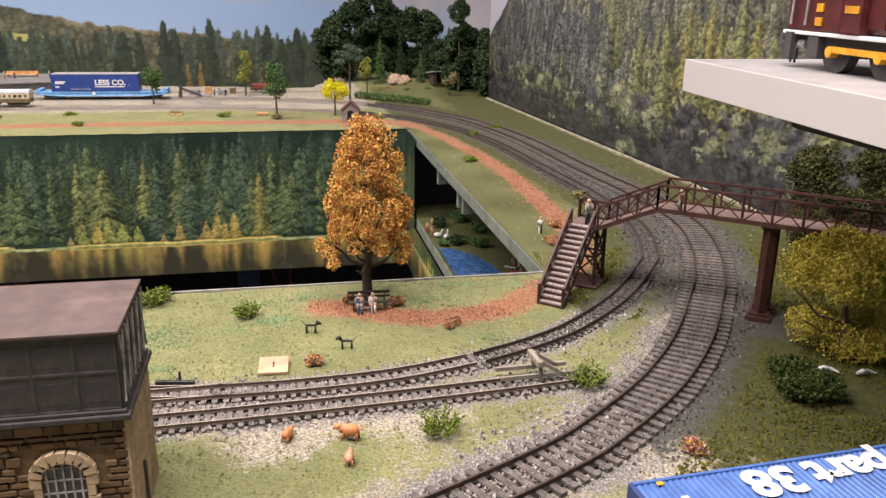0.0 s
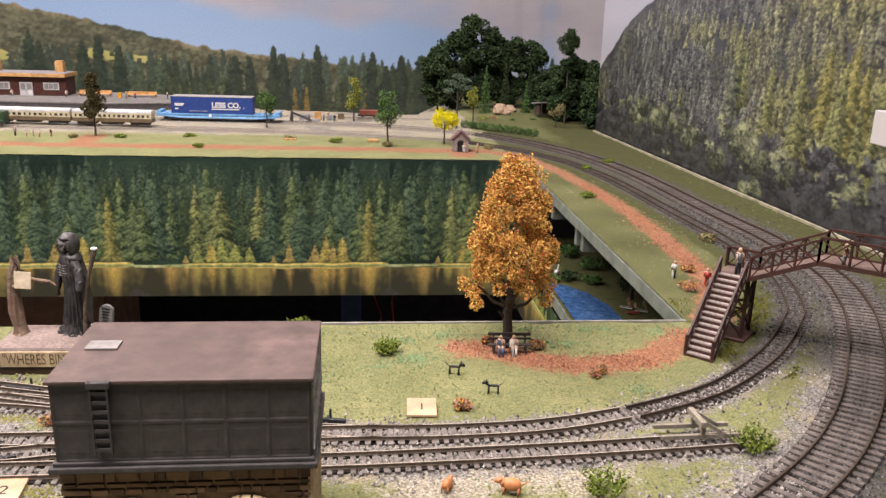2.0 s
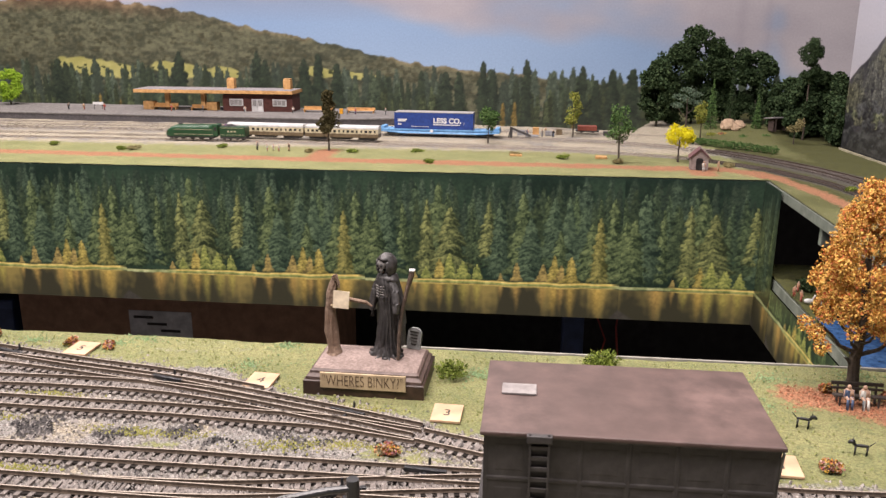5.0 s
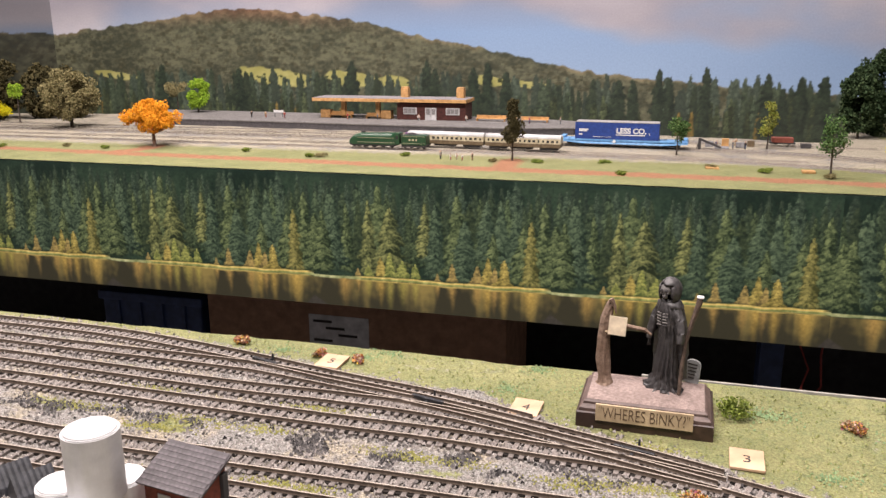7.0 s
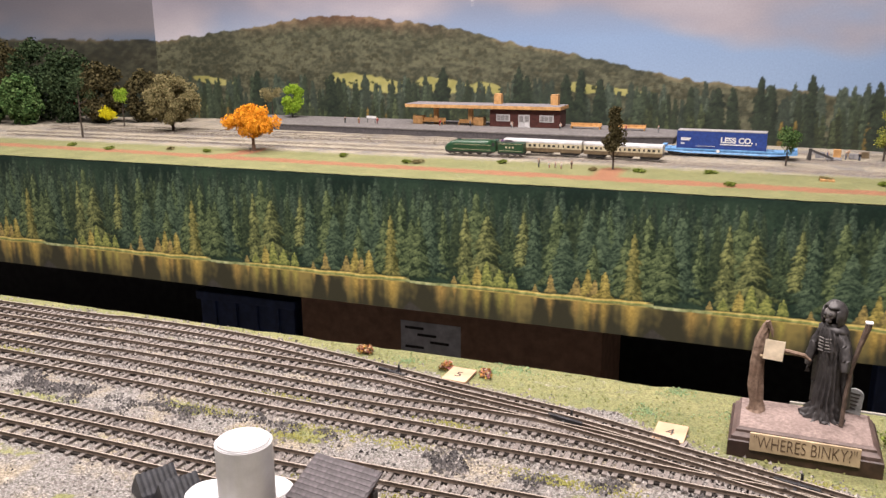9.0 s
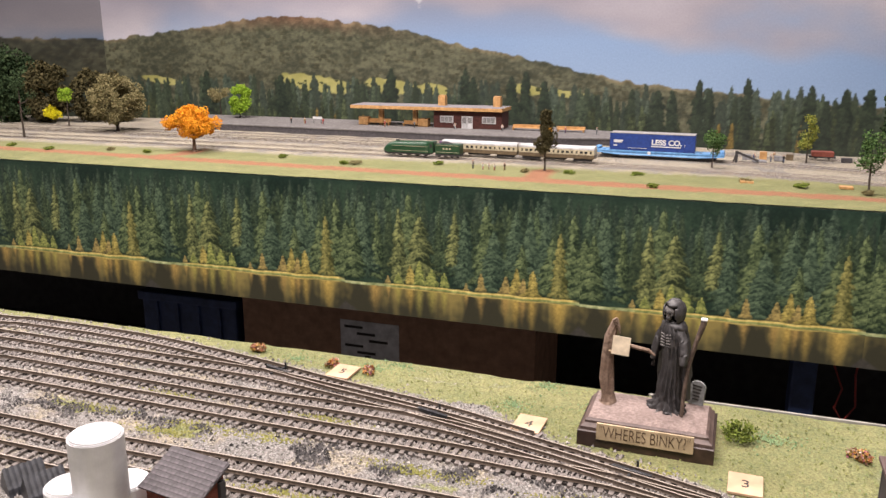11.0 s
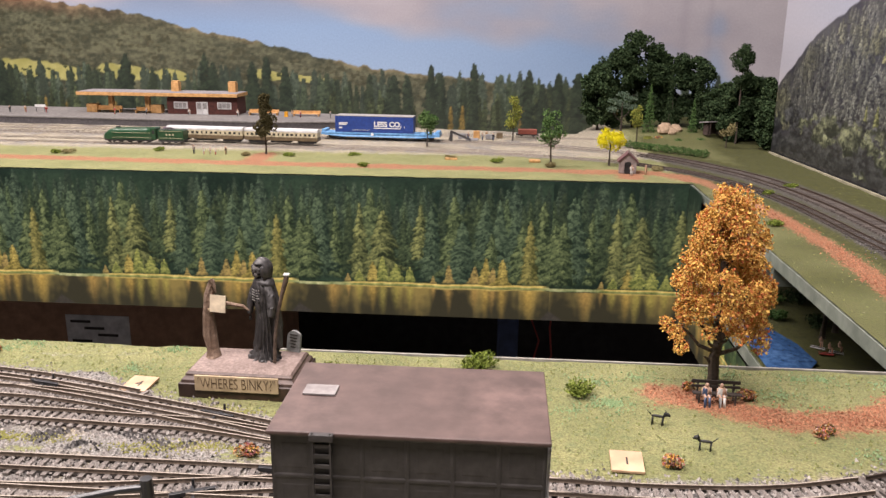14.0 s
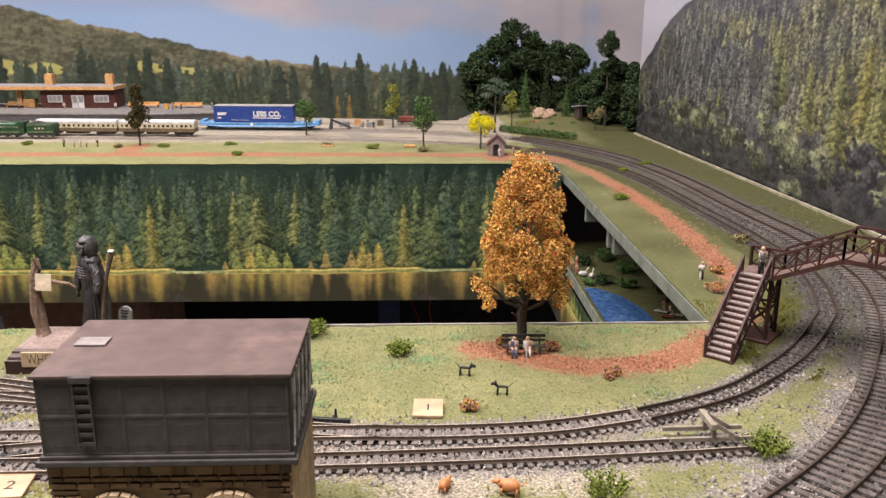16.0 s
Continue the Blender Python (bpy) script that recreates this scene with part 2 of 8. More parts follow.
N_MAIN = [(-0.31, -0.1095), (-0.25, -0.1275), (-0.206, -0.1378), (-0.16, -0.1402), (-0.11, -0.1368), (-0.068, -0.1262), (-0.036, -0.1128), (-0.008, -0.0955), (0.031, -0.0598), (0.066, -0.0150), (0.083, 0.014), (0.1025, 0.080), (0.104, 0.165),
          (0.101, 0.215), (0.095, 0.28), (0.090, 0.35), (0.084, 0.41), (0.074, 0.465), (0.062, 0.516), (0.040, 0.562), (0.013, 0.61), (-0.06, 0.68), (-0.2, 0.722), (-0.4, 0.743), (-0.7, 0.752), (-1.7, 0.755)]
SIDING = [(-1.4789, -0.1631), (-0.6698, -0.1615), (-0.438, -0.1631), (-0.3004, -0.1632), (-0.204, -0.1618), (-0.16, -0.1603), (-0.112, -0.1580), (-0.062, -0.1545), (-0.025, -0.1510)]
YARD = [
    [(-1.4789, -0.031), (-0.8125, -0.0310), (-0.7245, -0.0280), (-0.641, -0.0294), (-0.5623, -0.0400), (-0.4925, -0.0545), (-0.438, -0.0640), (-0.3889, -0.0775)],
    [(-1.4789, -0.0511), (-0.7915, -0.0510), (-0.6639, -0.0520), (-0.5559, -0.0530), (-0.5226, -0.0555), (-0.438, -0.0705), (-0.3595, -0.0904), (-0.3103, -0.1050)],
    [(-1.4789, -0.0746), (-0.7652, -0.0741), (-0.6839, -0.0736), (-0.5429, -0.0775), (-0.485, -0.0768), (-0.4314, -0.0790), (-0.3791, -0.0905), (-0.3103, -0.1095)],
    [(-1.4789, -0.0964), (-0.7407, -0.0964), (-0.5942, -0.0978), (-0.4767, -0.0995), (-0.427, -0.0995), (-0.3814, -0.1018), (-0.3502, -0.1032), (-0.3103, -0.1110)],
    [(-1.4789, -0.1410), (-0.6918, -0.1407), (-0.5836, -0.1415), (-0.438, -0.1402), (-0.3004, -0.1402), (-0.25, -0.1402), (-0.206, -0.1395), (-0.16, -0.1402)],
    [(-0.438, -0.1631), (-0.3791, -0.1600), (-0.33, -0.1520), (-0.2805, -0.1440), (-0.2302, -0.1402)],
]

# ---- the boards ----


def distance_field(lines):
    pts = np.array([(p.x, p.y) for line in lines for p in line])

    def near(x, y):
        return float(np.sqrt(np.min((pts[:, 0] - x) ** 2 + (pts[:, 1] - y) ** 2)))
    return near


N_NEAR = distance_field([spline(l, 0.008) for l in (N_MAIN, SIDING, *YARD)])
OO_NEAR = distance_field([spline(OO_LINE, 0.008)])
PATHS = distance_field([spline(l, 0.005) for l in (
    [(-0.136, -0.046), (-0.118, -0.050), (-0.105, -0.060), (-0.075, -0.070), (-0.04, -0.062), (-0.015, -0.045), (-0.005, -0.03)],
    [(0.02, -0.005), (0.045, 0.05), (0.0505, 0.09), (0.056, 0.23), (0.046, 0.39), (0.0156, 0.545), (-0.03, 0.60)],
    [(-0.03, 0.60), (-0.3, 0.605), (-0.7, 0.61), (-1.7, 0.64)],
    [(-0.5475, 0.685), (-0.5475, 0.66), (-0.5475, 0.61)], [(-1.118, 0.70), (-1.118, 0.665), (-1.14, 0.64)], [(-0.063, 0.595), (-0.063, 0.56)])])


def OO_SIDE(x, y):
    """How far a point lies outside the wide-gauge curve, on its backdrop side."""
    line = [(-0.20, -0.275), (-0.066, -0.2135), (0.038, -0.128), (0.098, -0.038), (0.145, 0.078)]
    best, out = 9.0, 0.0
    for (ax, ay), (bx, by) in zip(line, line[1:]):
        dx, dy = bx - ax, by - ay
        t = max(0.0, min(1.0, ((x - ax) * dx + (y - ay) * dy) / (dx * dx + dy * dy)))
        px, py = ax + t * dx, ay + t * dy
        d = math.hypot(x - px, y - py)
        if d < best:
            best, out = d, d if (x - ax) * dy - (y - ay) * dx > 0 else -d
    return out


def cover_of(x, y):
    n = noise.noise(Vector((x * 22, y * 22, 3.0)))
    dn, do = N_NEAR(x, y), OO_NEAR(x, y)
    ballast = max(1.25 - dn / 0.016, 1.35 - do / 0.030, 0.0)
    ballast = max(ballast, 1.25 - math.hypot((x - 0.092) / 1.5, y + 0.108) / 0.024)
    yard = -0.048 - 0.10 * min(1.0, max(0.0, (x + 0.42) / 0.12))
    if x < -0.30 and y < yard:
        moss = noise.noise(Vector((x * 34, y * 50, 9.0)))
        ballast = max(ballast, 1.0 if moss < 0.27 else 0.2)
    if y > 0.69 and x < -0.02:
        ballast = max(ballast, min(0.40 + 0.5 * n, (y - 0.68) * 12) * min(1.0, max(0.0, -0.02 - x) * 8))
    dp = PATHS(x, y)
    earth = max(0.0, 1.1 - dp / (0.019 if y < 0.0 else 0.016 if y < 0.55 else 0.027))
    straw = 0.5 + 0.9 * n if (y < -0.15 and x < 0.02 and x > -0.3) else max(0.0, 0.05 + 0.35 * n)
    if y > 0.69 and x < -0.02:
        straw = min(0.95, (y - 0.68) * 14)
    if y > -0.02 and x > 0.1 or x > 0.05 and y < -0.1:
        straw = 0.0
    # Olive turf by the backdrop, also darkened for shade around shelf and bridge.
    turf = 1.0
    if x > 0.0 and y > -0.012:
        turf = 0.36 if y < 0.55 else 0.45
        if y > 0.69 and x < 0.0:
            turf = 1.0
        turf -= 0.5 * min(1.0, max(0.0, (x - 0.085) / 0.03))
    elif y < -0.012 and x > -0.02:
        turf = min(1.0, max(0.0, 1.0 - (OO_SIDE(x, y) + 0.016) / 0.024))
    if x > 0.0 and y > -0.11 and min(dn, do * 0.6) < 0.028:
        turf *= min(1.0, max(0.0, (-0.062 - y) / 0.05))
    return (min(ballast, 1), min(earth, 1), min(max(straw, 0), 1), max(0.0, min(1.0, turf + 0.25 * n)))


def ground(name, x0, y0, x1, y1, step, label, hide=None, lift=None):
    nx, ny = max(2, round((x1 - x0) / step)), max(2, round((y1 - y0) / step))
    verts, faces, colours = [], [], []
    for j in range(ny + 1):
        for i in range(nx + 1):
            x, y = x0 + (x1 - x0) * i / nx, y0 + (y1 - y0) * j / ny
            edge = min(1.0, max(0.0, (N_NEAR(x, y) - 0.008) / 0.01), max(0.0, (OO_NEAR(x, y) - 0.014) / 0.012))
            z = (noise.noise(Vector((x * 30, y * 30, 0))) * 0.0012 + noise.noise(Vector((x * 160, y * 160, 7))) * 0.0006) * edge
            z += lift(x, y) if lift else 0.0
            if i in (0, nx) or j in (0, ny):
                z = min(z, 0.0)
            verts.append((x, y, z))
            colours.append(cover_of(x, y))
    for j in range(ny):
        for i in range(nx):
            a = j * (nx + 1) + i
            faces.append((a, a + 1, a + nx + 2, a + nx + 1))
    me = bpy.data.meshes.new(name)
    me.from_pydata(verts, [], faces)
    at = me.color_attributes.new("cover", "FLOAT_COLOR", "POINT")
    at.data.foreach_set("color", np.array(colours, dtype=np.float32).ravel())
    me.materials.append(M_GROUND)
    me.polygons.foreach_set("use_smooth", [True] * len(me.polygons))
    ob = new(name, me)
    tagged(ob, label, "ground", kind="structure")
    return ob


FAR_Y, BACK_Y, WALL_X = 0.535, 1.30, 0.27


def rear_edge(x):
    """The rear board's back edge, short of the backdrop."""
    return float(np.interp(x, [-2.3, -1.9, -1.2, -0.6, -0.5, -0.42, -0.10, -0.06, 0.0], [1.05, 1.10, 1.21, 1.14, 1.10, 1.03, 0.975, 1.1, 1.31]))


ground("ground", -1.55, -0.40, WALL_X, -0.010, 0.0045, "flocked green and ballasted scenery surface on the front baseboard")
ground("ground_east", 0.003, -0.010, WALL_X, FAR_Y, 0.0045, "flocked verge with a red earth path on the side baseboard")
ground("ground_north", -2.30, FAR_Y, WALL_X, BACK_Y, 0.009, "flocked station ground with ballast on the rear baseboard",
       lift=lambda x, y: (-0.05 if y > rear_edge(x) else 0.0) + 0.014 * math.exp(-((x - 0.08) / 0.09) ** 2 - ((y - 0.96) / 0.09) ** 2))
for nm, args in (("baseboard", (-1.55, -0.40, -0.012, WALL_X, -0.0095, -0.0015)), ("baseboard_east", (0.0028, -0.009, -0.012, WALL_X, FAR_Y, -0.0015)),
                 ("baseboard_north", (-2.30, FAR_Y + 0.0005, -0.012, WALL_X, 0.965, -0.0015))):
    tagged(solid(nm, B(*args, bevel=0.0005), M_FASCIA), "grey-green painted baseboard edge under the scenery", "baseboard", kind="structure")

M_LIP = surface("pale_lip", (0.30, 0.29, 0.26), (0.40, 0.385, 0.35), 90, 0.8, 0, 0.1)
tagged(solid("trim", B(-0.345, -0.0098, -0.0120, 0.0024, -0.0084, 0.0008, bevel=0.0003), M_LIP), "pale bare edge along the front baseboard's rear side", "trim", kind="structure")

# ---- printed sheets ----


class Print:
    """A printed picture on a flat sheet: ink laid on a fine grid in the plane u, v, stroke over stroke."""

    def __init__(self, u0, u1, v0, v1, cell, seed, tall_cell=None):
        self.rng = np.random.default_rng(seed)
        self.u0, self.v0 = u0, v0
        self.nu, self.nv = int(round((u1 - u0) / cell)) + 1, int(round((v1 - v0) / (tall_cell or cell))) + 1
        self.U, self.V = np.meshgrid(np.linspace(u0, u1, self.nu), np.linspace(v0, v1, self.nv))
        self.su, self.sv = (u1 - u0) / (self.nu - 1), (v1 - v0) / (self.nv - 1)
        self.ink = np.zeros((self.nv, self.nu, 3))
        self.fine, self.mid, self.broad = self.grain(0, 1), self.grain(1, 3), self.grain(8, 24)

    def grain(self, a, b):
        """Soft random tones from 0 to 1, blurred over about b cells."""
        f = self.rng.random((self.nv, self.nu))
        for width, axis in ((a, 0), (a, 1), (b, 0), (b, 1)):
            k = np.ones(2 * width + 1) / (2 * width + 1)
            p = np.pad(f, [(width, width) if i == axis else (0, 0) for i in (0, 1)], mode="wrap")
            f = np.apply_along_axis(lambda r: np.convolve(r, k, "valid"), axis, p)
        f = (f - f.mean()) / f.std()
        return np.clip(0.5 + 0.25 * f, 0, 1)

    def window(self, ua, ub, va, vb):
        i0, i1 = max(0, int((ua - self.u0) / self.su)), min(self.nu, int((ub - self.u0) / self.su) + 2)
        j0, j1 = max(0, int((va - self.v0) / self.sv)), min(self.nv, int((vb - self.v0) / self.sv) + 2)
        return (slice(j0, j1), slice(i0, i1)) if i1 > i0 and j1 > j0 else None

    def lay(self, w, mask, tone, dark, light):
        d, l = np.array(dark, float), np.array(light, float)
        c = d + (l - d) * np.clip(tone, 0, 1)[..., None]
        self.ink[w] += (c - self.ink[w]) * np.clip(mask, 0, 1)[..., None]

    def wash(self, inside, tone, dark, light):
        self.lay((slice(None), slice(None)), inside, tone, dark, light)

    def cloud(self, wide, tall, octaves=4, fade=0.55):
        """Smooth random tones from 0 to 1 in patches about wide by tall, finer octave over octave."""
        out, amp = np.zeros((self.nv, self.nu)), 1.0
        for _ in range(octaves):
            gu, gv = int(self.nu * self.su / wide) + 3, int(self.nv * self.sv / tall) + 3
            g = self.rng.random((gv, gu)) - 0.5
            x, y = np.arange(self.nu) * self.su / wide, np.arange(self.nv) * self.sv / tall
            i, j = x.astype(int), y.astype(int)
            fx, fy = x - i, y - j
            fx, fy = (fx * fx * (3 - 2 * fx))[None, :], (fy * fy * (3 - 2 * fy))[:, None]
            top = g[np.ix_(j, i)] * (1 - fx) + g[np.ix_(j, i + 1)] * fx
            low = g[np.ix_(j + 1, i)] * (1 - fx) + g[np.ix_(j + 1, i + 1)] * fx
            out += amp * (top * (1 - fy) + low * fy)
            amp, wide, tall = amp * fade, wide / 2, tall / 2
        return np.clip(0.5 + out * 0.9, 0, 1)

    def blob(self, u, v, a, b, tone, dark, light, ragged=1.1, drop=0.0, u0=0.0, hard=2.2):
        """One clump of needles or leaves: ragged edge, its upper side lit. drop lets it hang away from the trunk at u0."""
        w = self.window(u - a * 1.3, u + a * 1.3, v - b * 1.5 - drop * a, v + b * 1.5 + drop * a)
        if w is None:
            return
        dx, dy = (self.U[w] - u) / a, (self.V[w] - v + drop * (np.abs(self.U[w] - u0) - abs(u - u0))) / b
        f, m = self.fine[w], self.mid[w]
        q = dx * dx + dy * dy + (f - 0.5) * ragged + (m - 0.5) * ragged * 0.8
        self.lay(w, np.clip((1 - q) * hard, 0, 1), tone + 0.34 * dy + 0.75 * (f - 0.5) + 0.5 * (m - 0.5), dark, light)

    def conifer(self, u, v, h, width, dark, light, side=-0.2, full=0.75, tiers=None):
        """A fir: a dark core, then boughs tier under tier, each lit on its upper side. full: 1 columnar, 0.5 slender-topped."""
        R = self.rng
        n = tiers or int(np.clip(h / (4.2 * self.sv), 5, 15))
        w = self.window(u - width * 0.6, u + width * 0.6, v, v + h)
        if w is None:
            return
        t = (self.V[w] - v) / h
        half = width * 0.36 * np.clip(1 - t, 0, 1) ** full
        self.lay(w, np.clip((half - np.abs(self.U[w] - u)) / (1.2 * self.su) + (self.fine[w] - 0.5) * 2.5, 0, 1) * np.clip(t * 9, 0, 1), self.fine[w] * 0.35, dark, light)
        for k in range(n):
            tk = 0.97 - 0.93 * (k + 0.3 * R.random()) / n
            reach = width * 0.5 * (1 - tk) ** full * (0.72 + 0.5 * R.random())
            for s in (-1, 1, 0):
                r = reach * (0.62 if s else 0.5) * (0.8 + 0.4 * R.random())
                c = u + s * reach * 0.48 + (R.random() - 0.5) * reach * 0.3
                self.blob(c, v + h * (tk - (0.012 if s else 0.03) + 0.03 * (R.random() - 0.5)), max(r, 1.1 * self.su), h * 0.62 / n, 0.40 + 0.34 * (R.random() - 0.5) + side * s * 0.8 + 0.12 * (tk - 0.4), dark, light, 1.0, 0.35, u)

    def crown(self, u, v, r, dark, light, tall=1.0):
        """A leafy crown of clumps, the lower ones in front, lit from above on one side."""
        R = self.rng
        w = self.window(u - r * 1.2, u + r * 1.2, v - r * tall * 1.2, v + r * tall * 1.2)
        if w is None:
            return
        q = np.hypot((self.U[w] - u) / r, (self.V[w] - v) / (r * tall)) + (self.mid[w] - 0.5) * 0.8 + (self.fine[w] - 0.5) * 0.4
        self.lay(w, np.clip((0.95 - q) * 4, 0, 1), self.fine[w] * 0.3, dark, light)
        spots = sorted(((R.uniform(-1, 1), R.uniform(-1, 1)) for _ in range(int(np.clip(r / (1.6 * self.sv), 4, 22)))), key=lambda p: -p[1])
        for x, y in spots:
            if x * x + y * y > 1.0:
                continue
            k = r * R.uniform(0.22, 0.40)
            self.blob(u + x * r * 0.8, v + y * r * tall * 0.8, max(k, 1.2 * self.su), max(k * 0.8, 1.2 * self.sv), 0.30 + 0.26 * y - 0.20 * x + 0.3 * (R.random() - 0.5), dark, light, 1.1)

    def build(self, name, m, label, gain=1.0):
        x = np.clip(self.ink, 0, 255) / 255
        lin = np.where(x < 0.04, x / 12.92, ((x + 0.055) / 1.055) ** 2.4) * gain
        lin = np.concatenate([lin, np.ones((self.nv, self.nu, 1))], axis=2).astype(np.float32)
        n = np.arange(self.nu * self.nv).reshape(self.nv, self.nu)
        quads = np.stack([n[:-1, :-1], n[:-1, 1:], n[1:, 1:], n[1:, :-1]], axis=-1).reshape(-1, 4)
        me = bpy.data.meshes.new(name)
        me.vertices.add(n.size)
        me.vertices.foreach_set("co", np.stack([self.U, self.V, np.zeros_like(self.U)], axis=-1).astype(np.float32).ravel())
        me.loops.add(quads.size)
        me.loops.foreach_set("vertex_index", quads.ravel().astype(np.int32))
        me.polygons.add(len(quads))
        me.polygons.foreach_set("loop_start", np.arange(0, quads.size, 4, dtype=np.int32))
        me.update(calc_edges=True)
        at = me.color_attributes.new("ink", "FLOAT_COLOR", "POINT")
        at.data.foreach_set("color", lin.ravel())
        me.materials.append(M_PRINT)
        ob = new(name, me)
        ob.matrix_basis = m
        return tagged(ob, label, "backdrop", kind="structure")


LAKE_SHEET = 0.311


def lake_shore(s, shore, low, width, fringe=1.0):
    """Reeds along the shore and still water under them, on a sheet that starts at its left seam."""
    R = s.rng
    f = (s.U - s.u0) / LAKE_SHEET
    golds = []
    for k, (x, h, g, w) in enumerate(((0.20, 0.010, 2, 0.006), (0.246, 0.015, 1, 0.010), (0.30, 0.025, 0, 0.013), (0.339, 0.033, 1, 0.014), (0.393, 0.023, 1, 0.016), (0.448, 0.020, 1, 0.011), (0.541, 0.010, 2, 0.007),
                                      (0.603, 0.023, 2, 0.011), (0.705, 0.023, 2, 0.012), (0.749, 0.034, 0, 0.014), (0.776, 0.023, 2, 0.010), (0.814, 0.034, 0, 0.015))):
        golds.append((s.u0 + x * LAKE_SHEET, h * fringe, g, w))
    for u, h, g, w in golds:
        d, l = (((80, 76, 40), (184, 166, 92)), ((62, 74, 40), (162, 162, 90)), ((76, 70, 44), (164, 144, 86)))[g]
        s.conifer(u, shore + 0.001, h, w * 1.5, d, l, 0.0, 0.6)
    # still water
    wet = np.clip((shore - 0.003 - s.V) / 0.0012, 0, 1)
    deep = np.clip((shore - s.V) / (shore - low), 0, 1)
    streak = np.tile(s.cloud(0.016, 1.0, 3)[4], (s.nv, 1))
    s.wash(wet, 0.72 - 0.85 * deep + 1.2 * (streak - 0.5) + 0.3 * (s.mid - 0.5), (48, 47, 36), (118, 106, 62))
    for u, h, g, w in golds + [(s.u0 + 0.918 * LAKE_SHEET, 0.034, 0, 0.022), (s.u0 + 0.14 * LAKE_SHEET, 0.030, 2, 0.020)]:
        win = s.window(u - w, u + w, low, shore - 0.004)
        if win is None:
            continue
        e = np.clip((shore - 0.004 - s.V[win]) / (h * 1.05 + 0.006), 0, 1.4)
        q = 1 - np.abs(s.U[win] - u + 0.0016 * (s.mid[win] - 0.5)) / (w * 0.62 * np.clip(1.2 - 0.8 * e, 0.05, 1))
        d, l = (((100, 84, 42), (172, 146, 76)), ((86, 84, 42), (152, 142, 74)), ((96, 80, 46), (160, 132, 74)))[g]
        s.lay(win, np.clip(q * 1.2, 0, 1) * np.clip(1.25 - e, 0, 1) * 0.8, 0.85 - 0.5 * e + 0.5 * (s.fine[win] - 0.5), d, l)
    for x0, r, v in ((0.0, 0.030, 0.020), (1.0, 0.018, 0.020)):
        hump = (1 - np.abs(s.U - s.u0 - x0 * LAKE_SHEET) / r) * v
        s.wash(np.clip((hump - (shore - 0.030 - s.V) * -1 - 0.018) / 0.002, 0, 1) * wet * (s.V < shore - 0.008) * 0.85, s.fine * 0.5, (50, 48, 46), (72, 70, 62))
    # the reed belt: pale and thin at its start, broad and golden towards its end
    body = np.clip((f - 0.17) / 0.05, 0, 1) * np.clip((1.0 - f) / 0.03, 0.25, 1)
    wave = 0.0009 * (s.cloud(0.03, 1.0, 3)[3][None, :] - 0.5) * 2
    belt = lambda lo, hi: np.clip((s.V - shore - lo - wave) / 0.0009, 0, 1) * np.clip((shore + hi + wave - s.V) / 0.0009, 0, 1)
    blade = np.tile(s.mid[5], (s.nv, 1)) * 0.6 + s.fine * 0.4
    s.wash(belt(-0.0036, 0.0008), blade, (92, 104, 66), (178, 180, 134))
    s.wash(belt(-0.0008, 0.0016 + 0.0012 * f) * body, 0.2 + 0.8 * blade, (150, 132, 70), (206, 186, 112))
    s.wash(belt(-0.0030, -0.0004) * body, blade, (74, 88, 44), (150, 152, 84))
    s.wash(belt(-0.0052, -0.0030) * body, 0.2 + 0.8 * blade, (128, 114, 62), (186, 164, 94))


